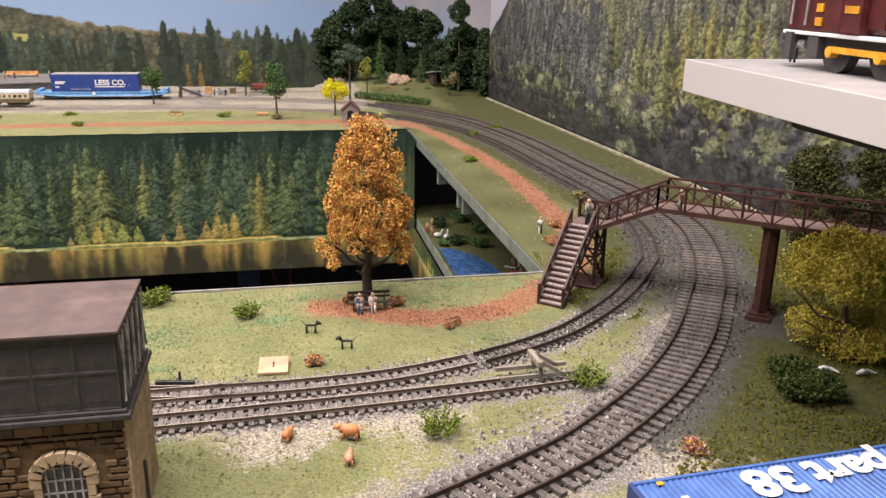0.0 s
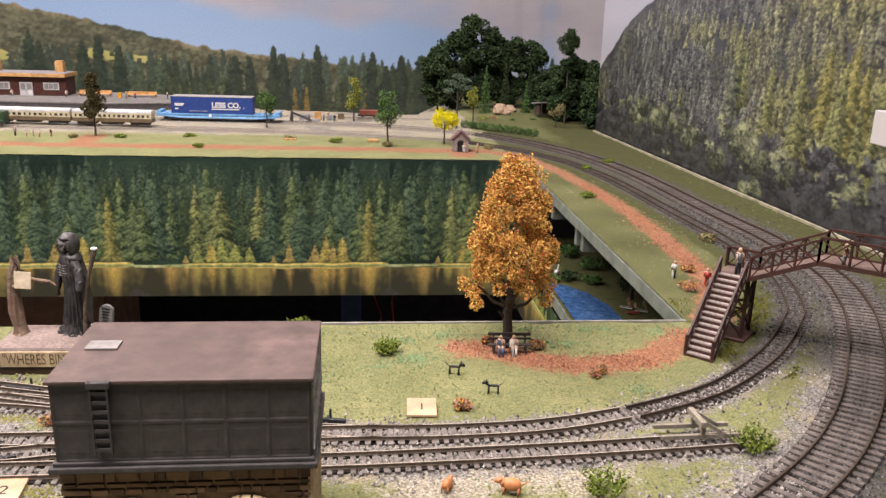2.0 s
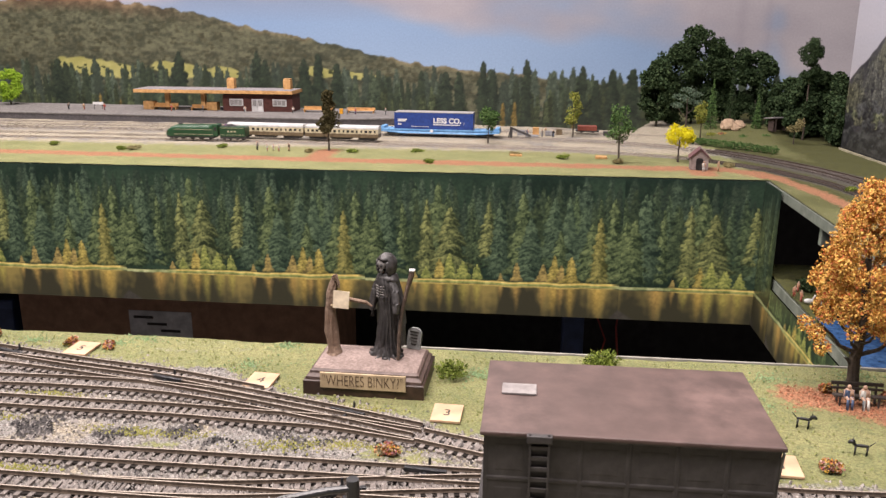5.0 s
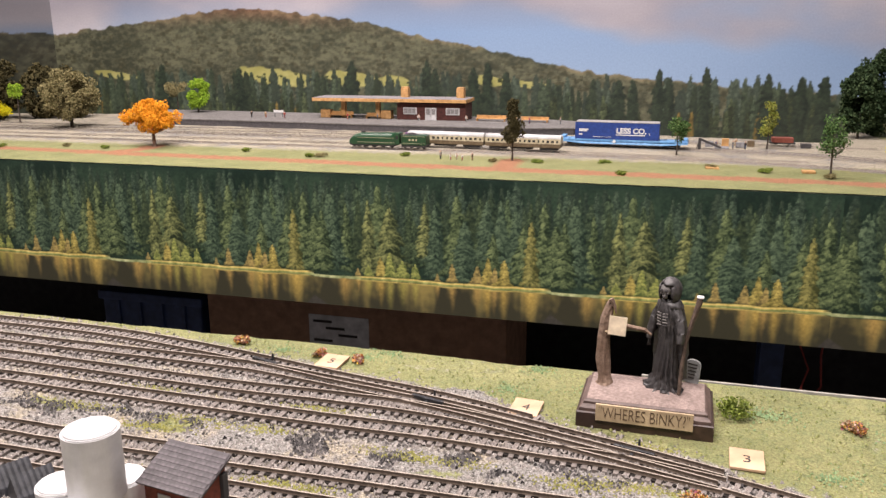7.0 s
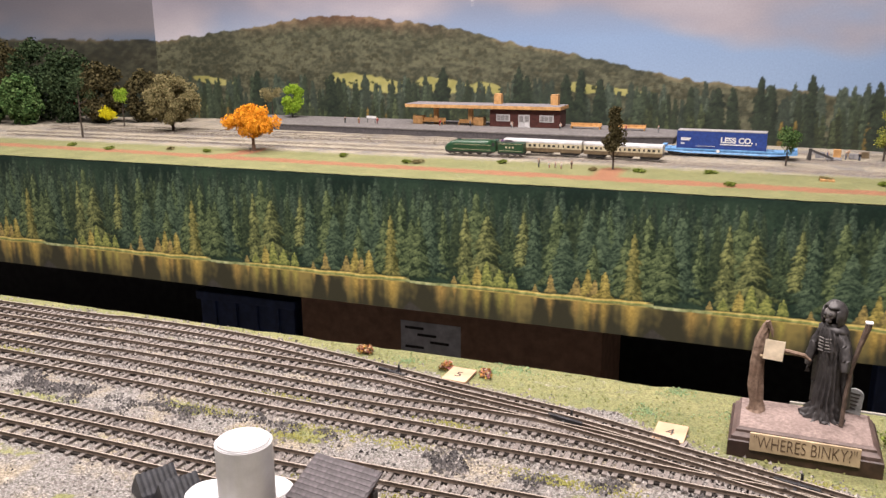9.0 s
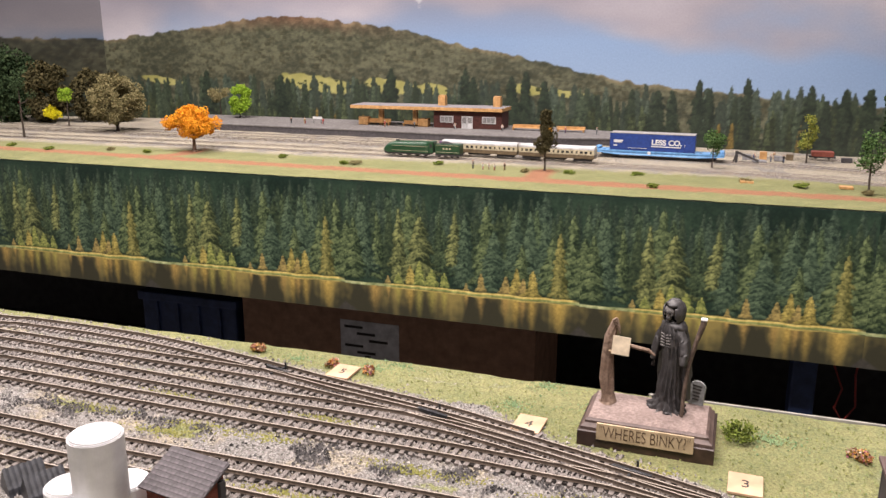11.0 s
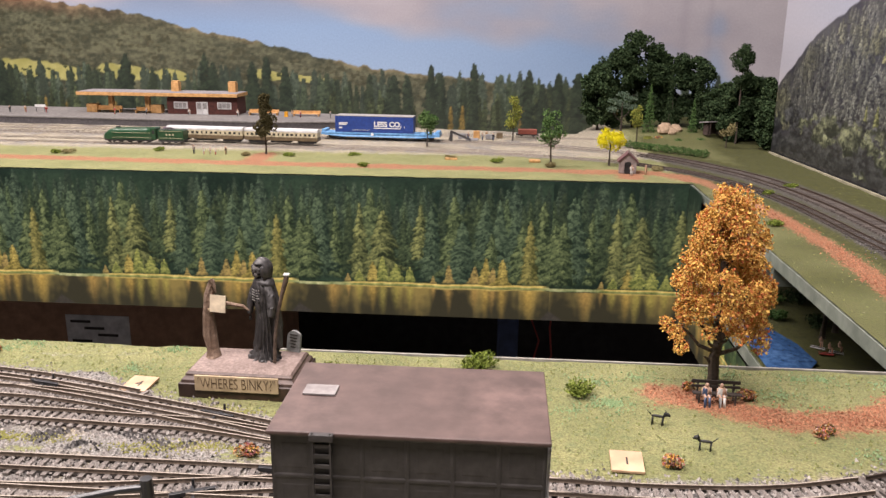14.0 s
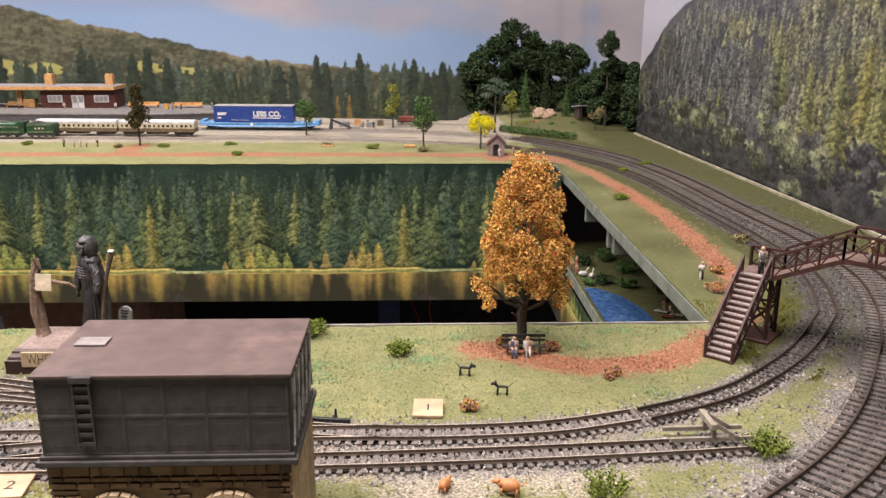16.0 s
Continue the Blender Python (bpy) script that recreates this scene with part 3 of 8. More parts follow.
def lake_sheet(width, seed=11):
    """One printed sheet of a lake shore: rank over rank of dark firs, a golden fringe, reeds and their mirror image. v = 0 is the board's edge."""
    shore, low, top = -0.1345, -0.1755, -0.0012
    s = Print(0.0, width, low, top, 0.00095, seed)
    R = s.rng
    s.wash(np.ones_like(s.U), s.cloud(0.05, 0.05) * 0.9 + 0.5 * (s.fine - 0.5), (22, 34, 28), (46, 62, 48))
    for base, h0, h1, dark, light, gap in ((0.062, 0.050, 0.078, (25, 36, 31), (70, 84, 66), 0.0085), (0.036, 0.058, 0.090, (24, 35, 28), (76, 90, 66), 0.0110), (0.014, 0.060, 0.100, (23, 33, 26), (82, 96, 66), 0.0150)):
        for k in range(int(LAKE_SHEET / gap)):
            u, h, q = LAKE_SHEET * (k + R.random()) * gap / LAKE_SHEET, R.uniform(h0, h1), R.uniform(0.72, 1.15)
            for wrap in (-LAKE_SHEET, 0.0, LAKE_SHEET):
                if -0.02 < u + wrap < width + 0.02:
                    s.conifer(u + wrap, shore + base * R.uniform(0.8, 1.15), h, h * R.uniform(0.26, 0.38), dark, [x * q for x in light], -0.12, 0.62)
    teal, leaf, lit, straw = ((24, 36, 30), (90, 106, 80)), ((25, 36, 26), (108, 120, 80)), ((32, 40, 27), (134, 138, 86)), ((52, 56, 32), (146, 140, 82))
    for x, base, h, w, tone in ((0.08, 0.004, 0.112, 0.030, teal), (0.153, 0.004, 0.092, 0.016, leaf), (0.098, 0.010, 0.105, 0.026, teal), (0.295, 0.006, 0.116, 0.034, leaf), (0.49, 0.030, 0.072, 0.022, lit), (0.535, 0.004, 0.102, 0.028, teal),
                                (0.623, 0.006, 0.108, 0.034, leaf), (0.655, 0.003, 0.080, 0.036, teal), (0.743, 0.030, 0.078, 0.028, teal), (0.80, 0.020, 0.088, 0.026, teal), (0.86, 0.004, 0.096, 0.030, teal), (0.77, 0.010, 0.058, 0.020, leaf),
                                (0.967, 0.004, 0.106, 0.026, leaf), (0.016, 0.001, 0.080, 0.036, leaf), (0.25, 0.004, 0.098, 0.024, lit), (0.34, 0.004, 0.090, 0.040, lit), (0.89, 0.002, 0.078, 0.032, leaf), (0.047, 0.001, 0.084, 0.028, leaf), (0.918, 0.002, 0.082, 0.021, straw)):
        for wrap in (0.0, 1.0):
            if (x + wrap) * LAKE_SHEET < width + 0.03:
                s.conifer((x + wrap) * LAKE_SHEET, shore + base, h, w * 1.35, tone[0], tone[1], -0.18, 0.68)
    lake_shore(s, shore, low, width)
    # Ink darkened along the top: shade under the board's edge painted in.
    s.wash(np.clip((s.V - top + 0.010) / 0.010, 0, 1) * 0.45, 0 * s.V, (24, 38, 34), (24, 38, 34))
    return s


def low_shore(width, tall, seed=13):
    """The low strip of the same shore: short trees and reeds."""
    s = Print(0.0, width, -0.1755, -0.1345 + tall, 0.0013, seed)
    s.wash(np.ones_like(s.U), s.cloud(0.03, 0.03), (24, 36, 28), (50, 62, 44))
    for _ in range(int(width / 0.006)):
        h = tall * s.rng.uniform(0.5, 1.1)
        s.conifer(width * s.rng.random(), -0.1335, h, h * 0.4, (26, 40, 28), (104, 118, 74))
    lake_shore(s, -0.1345, -0.1755, width, 0.6)
    return s


def upright(x, y, z, angle):
    """A sheet's own plane stood upright, its face turned to -y at angle 0."""
    return pose(x, y, z, 90, 0, angle)


LAKE_GAIN, SKY_GAIN, MOUNT_GAIN = 1.78, 0.84, 0.72
LAKE_SEAM = -0.157
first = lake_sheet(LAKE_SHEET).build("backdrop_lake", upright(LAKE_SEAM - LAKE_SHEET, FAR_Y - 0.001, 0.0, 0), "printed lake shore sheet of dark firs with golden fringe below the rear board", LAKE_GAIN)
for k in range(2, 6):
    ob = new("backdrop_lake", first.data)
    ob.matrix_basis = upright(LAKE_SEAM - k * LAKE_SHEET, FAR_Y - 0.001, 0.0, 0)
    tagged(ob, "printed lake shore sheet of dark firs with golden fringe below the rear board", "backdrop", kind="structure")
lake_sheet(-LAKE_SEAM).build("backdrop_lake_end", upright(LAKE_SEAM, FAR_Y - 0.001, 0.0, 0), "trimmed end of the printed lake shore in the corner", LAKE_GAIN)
# Same print inked at 0.6: this side's shade lies in the ink.
lake_sheet(0.062, 12).build("backdrop_lake_side", upright(0.0, FAR_Y - 0.0015, 0.0, -90), "printed lake shore panel turned along the side board, shade in its ink", LAKE_GAIN * 0.6)
low_shore(0.48, 0.024).build("backdrop_lake_low", upright(0.0, FAR_Y - 0.064, 0.0, -90), "low printed reed shore strip along the pond shelf", LAKE_GAIN)

RIDGE_U = [-2.6, -2.24, -1.78, -1.61, -1.35, -1.23, -0.97, -0.85, -0.72, -0.5, -0.3, -0.09, 0.3]
RIDGE_V = [0.18, 0.182, 0.172, 0.19, 0.222, 0.224, 0.19, 0.158, 0.136, 0.09, 0.071, 0.053, 0.04]


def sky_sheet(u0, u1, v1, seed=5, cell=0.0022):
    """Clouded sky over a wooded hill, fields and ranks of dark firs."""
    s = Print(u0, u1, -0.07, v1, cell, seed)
    R = s.rng
    puff, veil = s.cloud(0.42, 0.20, 5, 0.5), s.cloud(0.9, 0.3, 3, 0.5)
    low = np.interp(s.U[0], RIDGE_U, RIDGE_V)[None, :]
    over = np.clip((s.V - low) / 0.10, 0, 1)
    # blue shows low over the falling ridge, cloud gathers above it and towards the corner
    clear = np.exp(-((s.U + 0.70) / 0.20) ** 2) * np.exp(-((s.V - 0.18) / 0.055) ** 2) + 0.95 * np.exp(-((s.U + 0.36) / 0.24) ** 2) * np.exp(-((s.V - low - 0.03) / 0.034) ** 2) + 0.5 * np.exp(-((s.U - 0.20) / 0.03) ** 2)
    bank = np.clip(1.9 * (puff - 0.42) + 0.75 * over + 0.35 * (veil - 0.5) + 0.5 * np.clip((s.U + 0.10) * 5, 0, 1) - 0.85 * clear + 0.36, 0, 1)
    bank = bank * bank * (3 - 2 * bank)
    s.wash(np.ones_like(s.U), 0.5 + 0.7 * (veil - 0.5) + 0.25 * (1 - over), (124, 152, 192), (160, 184, 214))
    s.wash(bank, 0.62 + 0.9 * (puff - 0.5) - 0.30 * over + 0.25 * np.clip((s.U + 0.25) * 4, 0, 1) + 0.04 * (s.mid - 0.5), (158, 154, 164), (222, 216, 220))
    s.wash(np.clip((s.V - 0.17) / 0.09, 0, 1) * np.clip((-0.25 - s.U) * 3, 0, 1) * 0.75, 0.5 + 0.9 * (puff - 0.5), (126, 124, 136), (172, 168, 178))
    # Grey ink bands paint the shade of the sheet's vertical folds.
    fold = np.exp(-((s.U - 0.135) / 0.010) ** 2) + 0.7 * np.exp(-((s.U - 0.185) / 0.006) ** 2) + 0.5 * np.exp(-((s.U - 0.06) / 0.012) ** 2)
    s.wash(np.clip(fold, 0, 1) * 0.30, 0 * s.U, (150, 146, 156), (150, 146, 156))
    ridge = low + 0.004 * (s.cloud(0.02, 1.0, 3)[3][None, :] - 0.5) * 2
    hill = np.clip((ridge - s.V) / 0.002, 0, 1)
    scrub, patch = s.cloud(0.016, 0.008, 4, 0.7), s.cloud(0.16, 0.05, 3)
    s.wash(hill, 0.46 + 0.9 * (scrub - 0.5) + 0.6 * (patch - 0.5) + 0.5 * (s.fine - 0.5), (64, 67, 55), (112, 113, 91))
    rim = np.clip(1 - (ridge - s.V) / 0.032, 0, 1) * np.exp(-((s.U + 1.25) / 0.20) ** 2) * hill
    s.wash(rim * 0.85, 0.2 + scrub * 0.8, (96, 70, 56), (146, 108, 86))
    s.wash(np.clip(1 - (ridge - s.V) / 0.012, 0, 1) * hill * 0.65 * np.clip((patch - 0.42) * 6, 0, 1), scrub, (136, 118, 88), (180, 162, 130))
    for k in range(900):
        u = u0 + (u1 - u0) * R.random()
        v = float(np.interp(u, RIDGE_U, RIDGE_V)) * (0.30 + 0.60 * R.random())
        r = R.uniform(0.004, 0.010)
        q = R.uniform(0.8, 1.15)
        s.blob(u, v, r, r * 0.5, 0.4, (66, 67, 53), (103 * q, 101 * q, 78 * q), 1.2, hard=1.2)
    for u, v, w, h in ((-1.20, 0.074, 0.21, 0.032), (-1.02, 0.072, 0.15, 0.027), (-0.92, 0.068, 0.07, 0.020), (-0.72, 0.072, 0.08, 0.018), (-0.62, 0.062, 0.10, 0.014), (-1.62, 0.075, 0.12, 0.016)):
        e = np.hypot((s.U - u) / (w * 0.55), (s.V - v + 0.12 * (s.U - u)) / (h * 0.6)) + (s.mid - 0.5) * 0.3
        s.wash((1 - e) * 6, 0.5 + 0.8 * (s.mid - 0.5), (152, 150, 88), (190, 186, 124))
        for _ in range(int(w * 60)):
            s.blob(u + R.uniform(-0.5, 0.5) * w, v + R.uniform(-0.3, 0.3) * h, 0.005, 0.003, 0.3, (60, 66, 44), (112, 116, 76))
    foot = -0.055
    for row, (h0, h1, n, d, l) in enumerate(((0.048, 0.086, 300, (50, 60, 54), (88, 100, 84)), (0.038, 0.078, 280, (42, 52, 44), (80, 92, 72)), (0.008, 0.046, 300, (38, 46, 38), (88, 98, 70)))):
        for _ in range(int(n * 0.8 * (u1 - u0) / 3)):
            u = u0 + (u1 - u0) * R.random()
            h = R.uniform(h0, h1) - foot + (0.018 * R.random() if u < -0.75 and row < 2 else 0.0)
            q = R.uniform(0.75, 1.25)
            warm = row == 2 and R.random() < 0.14
            h *= 0.75 if warm else 1.0
            s.conifer(u, foot, h, h * R.uniform(0.20, 0.29), (78, 68, 40) if warm else d, (152, 130, 74) if warm else [x * q for x in l], -0.1, 0.45)
    for u, h, w in ((-0.372, 0.097, 0.032), (-0.352, 0.080, 0.03), (-0.283, 0.103, 0.026), (-0.170, 0.088, 0.026), (-1.024, 0.112, 0.038), (-0.852, 0.114, 0.036), (-0.835, 0.095, 0.04), (-0.72, 0.108, 0.036),
                    (-0.75, 0.098, 0.04), (-0.68, 0.09, 0.04), (-0.141, 0.062, 0.03), (-0.11, 0.084, 0.03), (-0.07, 0.084, 0.036), (-1.5, 0.1, 0.04), (-1.3, 0.095, 0.04), (-0.45, 0.075, 0.04), (-0.42, 0.07, 0.03)):
        s.conifer(u, foot, h - foot, w * 1.2, (34, 43, 38), (66, 78, 62), -0.1, 0.38)
    s.crown(-0.957, 0.268, 0.008, (176, 178, 186), (238, 238, 242), 3.2)
    return s


sky_sheet(-1.79, 0.55, 0.32).build("backdrop_hills", upright(0.0, BACK_Y - 0.004, 0.0, 0), "printed backdrop of clouded sky, wooded hill and firs", SKY_GAIN)
# Ink cut to 0.38, painting the shade of the sheet's fold.
sky_sheet(-2.6, -1.79, 0.32, 6, 0.0034).build("backdrop_end", upright(-1.79, BACK_Y - 0.004, 0.0, 38) @ Matrix.Translation((1.79, 0, 0)), "printed backdrop sheet turned in at the far end, fold shade in its ink", SKY_GAIN * 0.38)


def mountain_sheet(length, v1):
    """A steep wooded mountainside: ranks of grey-green firs above, sunlit yellow-green ones in the middle, leafy crowns and dusky scrub below."""
    s = Print(0.0, length, 0.0, v1, 0.0013, 8, 0.0009)
    R = s.rng
    top = lambda u: np.interp(u, [0.0, 0.025, 0.105, 0.2, 0.3, 1.0], [0.098, 0.116, 0.167, 0.205, 0.235, 0.32])
    crest = top(s.U[0])[None, :] + 0.005 * (s.cloud(0.02, 1.0, 2)[4][None, :] - 0.5)
    veil = s.cloud(0.5, 0.1, 3)
    s.wash(np.ones_like(s.U), veil, (176, 184, 204), (206, 202, 210))
    s.wash(np.clip((crest - s.V) / 0.003, 0, 1), s.cloud(0.04, 0.02) * 0.7 + s.fine * 0.3, (56, 55, 64), (98, 98, 96))
    sun = s.cloud(0.20, 0.07, 3)
    ranks = sorted(((0.035 + R.random() * (float(top(u)) - 0.058), u) for u in length * R.random(1500)), reverse=True)
    for v, u in ranks:
        g = s.window(u, u + 0.001, v, v + 0.001)
        glow = float(sun[g].mean()) if g else 0.5
        warm = float(np.clip((glow - 0.5) * 2.5 + 0.2 + 0.9 * np.exp(-((u - 0.56) / 0.13) ** 2) - 0.25, 0, 1))
        cold = float(np.clip(1.0 - u * 7, 0, 0.55))
        h = R.uniform(0.015, 0.027) * (0.75 + 0.8 * min(1.0, u / 0.6))
        q = R.uniform(0.70, 1.15) * (1.10 - 0.25 * cold)
        d = [a * (1 - warm) + b * warm for a, b in zip((46, 46, 52), (52, 54, 45))]
        l = [(a * (1 - warm) + b * warm) * q for a, b in zip((152, 155, 142), (172, 170, 120))]
        s.conifer(u, v, h, h * R.uniform(0.55, 0.85) * (1.0 + 0.6 * max(0.0, 1 - u / 0.5)), d, l, -0.22, 0.7, 7)
    gold, lime, grey = ((72, 72, 44), (184, 178, 110)), ((58, 62, 44), (176, 178, 120)), ((44, 48, 48), (154, 158, 134))
    tall = sorted(((R.uniform(0.035, 0.085), R.uniform(0.40, 0.87)) for _ in range(34)), reverse=True)
    for v, u in tall + [(0.045, 0.29), (0.042, 0.265)]:
        h = R.uniform(0.055, 0.100) if u > 0.35 else 0.050
        pick = R.random() + 0.5 * math.exp(-((u - 0.60) / 0.08) ** 2)
        tone = gold if pick > 1.05 else lime if pick > 0.45 or u < 0.35 else grey
        s.conifer(u, v, h, h * R.uniform(0.36, 0.50), tone[0], tone[1], -0.28, 0.62, 16)
    for v, u in sorted(((0.002 + 0.062 * R.random() ** 1.2, length * R.random()) for _ in range(230)), reverse=True):
        r = R.uniform(0.015, 0.030)
        lit = R.random() < 0.30 * np.clip((v - 0.012) / 0.03, 0.03, 1)
        dim = 0.72 + 0.4 * min(1.0, v / 0.05)
        s.crown(u, v, r, (46, 50, 44) if lit else (42, 42, 46), (188, 194, 152) if lit else (114 * dim, 117 * dim, 116 * dim), R.uniform(0.40, 0.62))
    for u, v, r in ((0.175, 0.058, 0.021), (0.235, 0.050, 0.024), (0.15, 0.045, 0.016), (0.45, 0.052, 0.026), (0.475, 0.038, 0.024), (0.33, 0.038, 0.020), (0.40, 0.024, 0.018)):
        s.crown(u, v, r * 1.3, (50, 54, 48), (192, 198, 154), 0.6)
    return s


mountain_sheet(0.88, 0.25).build("backdrop_mountain", upright(0.175, 0.81, 0.0, -86.4), "printed backdrop of a steep wooded mountainside", MOUNT_GAIN)

foot = solid("trim_backdrop", B(0.0, -0.0030, -0.001, 1.2, 0.0, 0.0024, bevel=0.0003), surface("pale_strip", (0.30, 0.28, 0.19), (0.44, 0.41, 0.30), 60, 0.8, 0, 0.1))
foot.matrix_basis = pose(0.172, 0.80, 0.0, 0, 0, -86.4)
tagged(foot, "pale board edge along the mountain backdrop's foot", "trim", kind="structure")

# ---- room shell ----
for nm, args in (("wall_north", (-3.2, 1.9, -1.0, 1.5, 2.0, 1.6)), ("wall_east", (1.5, -2.2, -1.0, 1.6, 2.0, 1.6)), ("wall_south", (-3.2, -2.3, -1.0, 1.6, -2.2, 1.6)),
                 ("wall_west", (-3.3, -2.3, -1.0, -3.2, 2.0, 1.6)), ("floor", (-3.3, -2.3, -1.1, 1.6, 2.0, -1.0)), ("ceiling", (-3.3, -2.3, 1.6, 1.6, 2.0, 1.7))):
    tagged(solid(nm, B(*args), M_WALL if nm != "floor" else M_BLACK), "plain painted room surface" if nm != "floor" else "dark floor of the room", nm.split("_")[0], kind="structure")

# ---- tracks ----


def rail_mesh(line, off, gauge_w=0.0009, z0=0.0014, z1=RAIL_TOP, crown=None):
    verts, faces = [], []
    for p, d in zip(line, headings(line)):
        n = Vector((-d.y, d.x, 0))
        for o, z in ((-0.9, z0), (0.9, z0), (0.4, z0 + 0.0005), (0.6, z1), (-0.6, z1), (-0.4, z0 + 0.0005)):
            q = p + n * (off + o * gauge_w * 0.62)
            verts.append((q.x, q.y, z))
    k = len(line)
    for i in range(k - 1):
        for j in range(6):
            a, b = i * 6 + j, i * 6 + (j + 1) % 6
            faces.append((a, b, b + 6, a + 6))
    me = bpy.data.meshes.new("rail")
    me.from_pydata(verts, [], faces)
    me.materials.append(crown or M_RAIL)
    me.materials.append(crown or M_RAILTOP)
    me.polygons.foreach_set("material_index", [1 if i % 6 == 3 else 0 for i in range(len(me.polygons))])
    return me


def strip_mesh(line, off, half, top):
    """A low flat strip that follows a line at an offset."""
    verts, faces = [], []
    for p, d in zip(line, headings(line)):
        n = Vector((-d.y, d.x, 0))
        for o, z in ((-half, -0.0004), (-half, top), (half, top), (half, -0.0004)):
            q = p + n * (off + o)
            verts.append((q.x, q.y, z))
    for i in range(len(line) - 1):
        for j in range(3):
            a = i * 4 + j
            faces.append((a, a + 1, a + 5, a + 4))
    me = bpy.data.meshes.new("sleeper_web")
    me.from_pydata(verts, [], faces)
    me.materials.append(M_WEB)
    return me


def track(points, gauge, pitch, size, material, label, individual=True, rail_w=0.0008, top=RAIL_TOP, crown=None):
    holder = empty("railway_track", Matrix(), label, "track", "tracks")
    line = spline(points, pitch)
    rails = spline(points, 0.006)
    for off in (-gauge / 2 - rail_w / 2, gauge / 2 + rail_w / 2):
        ob = new("rail", rail_mesh(rails, off, rail_w, 0.0014, top, crown))
        ob.parent = holder
        # Dark strips like track webbing, put in for the shaded sleeper gaps.
        if size[2] > 0.001:
            web = new("sleeper_web", strip_mesh(rails, off + math.copysign(0.0006, off), 0.0011 if gauge < 0.01 else 0.0017, 0.0010 if gauge < 0.01 else 0.0013))
            web.parent = holder
            web["label"] = "dark moulded web between the sleeper ends, standing in for shaded gaps"
    L, W, Hh = size
    bm = bmesh.new()
    if individual:
        box(bm, -W / 2, -L / 2, -0.0008, W / 2, L / 2, Hh, bevel=0.0002)
        me = bpy.data.meshes.new("sleeper")
        bm.to_mesh(me)
        bm.free()
        me.materials.append(material)
        for p, d in zip(line, headings(line)):
            share("sleeper", me, holder, Matrix.LocRotScale((p.x, p.y, random.uniform(-0.0001, 0.0001)), Euler((0, 0, math.atan2(d.y, d.x) + random.uniform(-0.02, 0.02))), None))
    else:
        verts, faces = [], []
        for p, d in zip(line, headings(line)):
            n = Vector((-d.y, d.x, 0))
            k = len(verts)
            for z in (-0.0005, Hh):
                for a, b in ((-1, -1), (1, -1), (1, 1), (-1, 1)):
                    q = p + d * (a * W / 2) + n * (b * L / 2)
                    verts.append((q.x, q.y, z))
            faces += [tuple(k + i for i in f) for f in ((4, 5, 6, 7), (0, 1, 5, 4), (1, 2, 6, 5), (2, 3, 7, 6), (3, 0, 4, 7))]
        me = bpy.data.meshes.new("sleepers")
        me.from_pydata(verts, [], faces)
        me.materials.append(material)
        ob = new("sleeper_run", me)
        ob.parent = holder
        ob["kind"] = "stuff"
    return holder


track(OO_LINE[:16], OO_GAUGE, 0.0054, (0.031, 0.0031, 0.0020), M_SLEEPER_OO, "weathered wide-gauge track with grey timber sleepers in ballast", rail_w=0.0012, top=OO_TOP, crown=M_RUST)
track(OO_LINE[15:20], OO_GAUGE, 0.0054, (0.031, 0.0031, 0.0020), M_SLEEPER_OO, "dusty wide-gauge track curving on to the rear board", individual=False, rail_w=0.0012, top=0.0034, crown=M_RUST)
track(OO_LINE[19:], OO_GAUGE, 0.0054, (0.031, 0.0031, 0.0006), M_DUSTY, "dusty wide-gauge track along the rear board", individual=False, rail_w=0.0012, top=0.0021)
N_SIZE = (0.0165, 0.0021, 0.0013)
track(N_MAIN[:6], N_GAUGE, 0.0040, N_SIZE, M_SLEEPER, "narrow main line track with grey-brown sleepers")
track(N_MAIN[5:18], N_GAUGE, 0.0040, N_SIZE, M_SLEEPER_DARK, "narrow main line track with rusty rails curving under the footbridge", crown=M_RUST)
track(N_MAIN[17:22], N_GAUGE, 0.0040, N_SIZE, M_SLEEPER_DARK, "narrow main line track curving towards the rear board", individual=False, top=0.0025, crown=M_RUST)
track(N_MAIN[21:], N_GAUGE, 0.0040, (0.0165, 0.0021, 0.0006), M_DUSTY, "narrow main line track running on to the rear board", individual=False, top=0.0021)
track(SIDING, N_GAUGE, 0.0040, N_SIZE, M_SLEEPER, "narrow siding track ending at a buffer stop", individual=False)
FAR_TRACKS = [[(-1.75, 0.80), (-1.0, 0.80), (-0.73, 0.7885), (-0.49, 0.774), (-0.30, 0.757), (-0.16, 0.745)], [(-1.75, 0.90), (-0.9, 0.905), (-0.5, 0.905), (-0.2, 0.915), (-0.05, 0.90)], [(-1.75, 0.94), (-0.9, 0.94), (-0.6, 0.935), (-0.4, 0.91)]]
for line in FAR_TRACKS:
    track(line, N_GAUGE, 0.0040, (0.0165, 0.0021, 0.0006), M_DUSTY, "dusty narrow station track on the rear board", individual=False, top=0.0019)
for line in YARD:
    track(line, N_GAUGE, 0.0040, N_SIZE, M_SLEEPER, "narrow yard track with dark sleepers in grey ballast", individual=False)

# ---- water tower ----


def arch_profile(w, h, n=12):
    """The outline of a round-headed opening, from its left foot over the crown to its right foot."""
    r = w / 2
    pts = [(-r, 0.0)]
    pts += [(-r * math.cos(math.pi * k / n), h - r * 0.55 + r * 0.55 * math.sin(math.pi * k / n)) for k in range(n + 1)]
    return pts + [(r, 0.0)]


M_LABEL = surface("worn_paper", (0.25, 0.23, 0.225), (0.32, 0.30, 0.295), 200, 0.8, 0, 0.05)


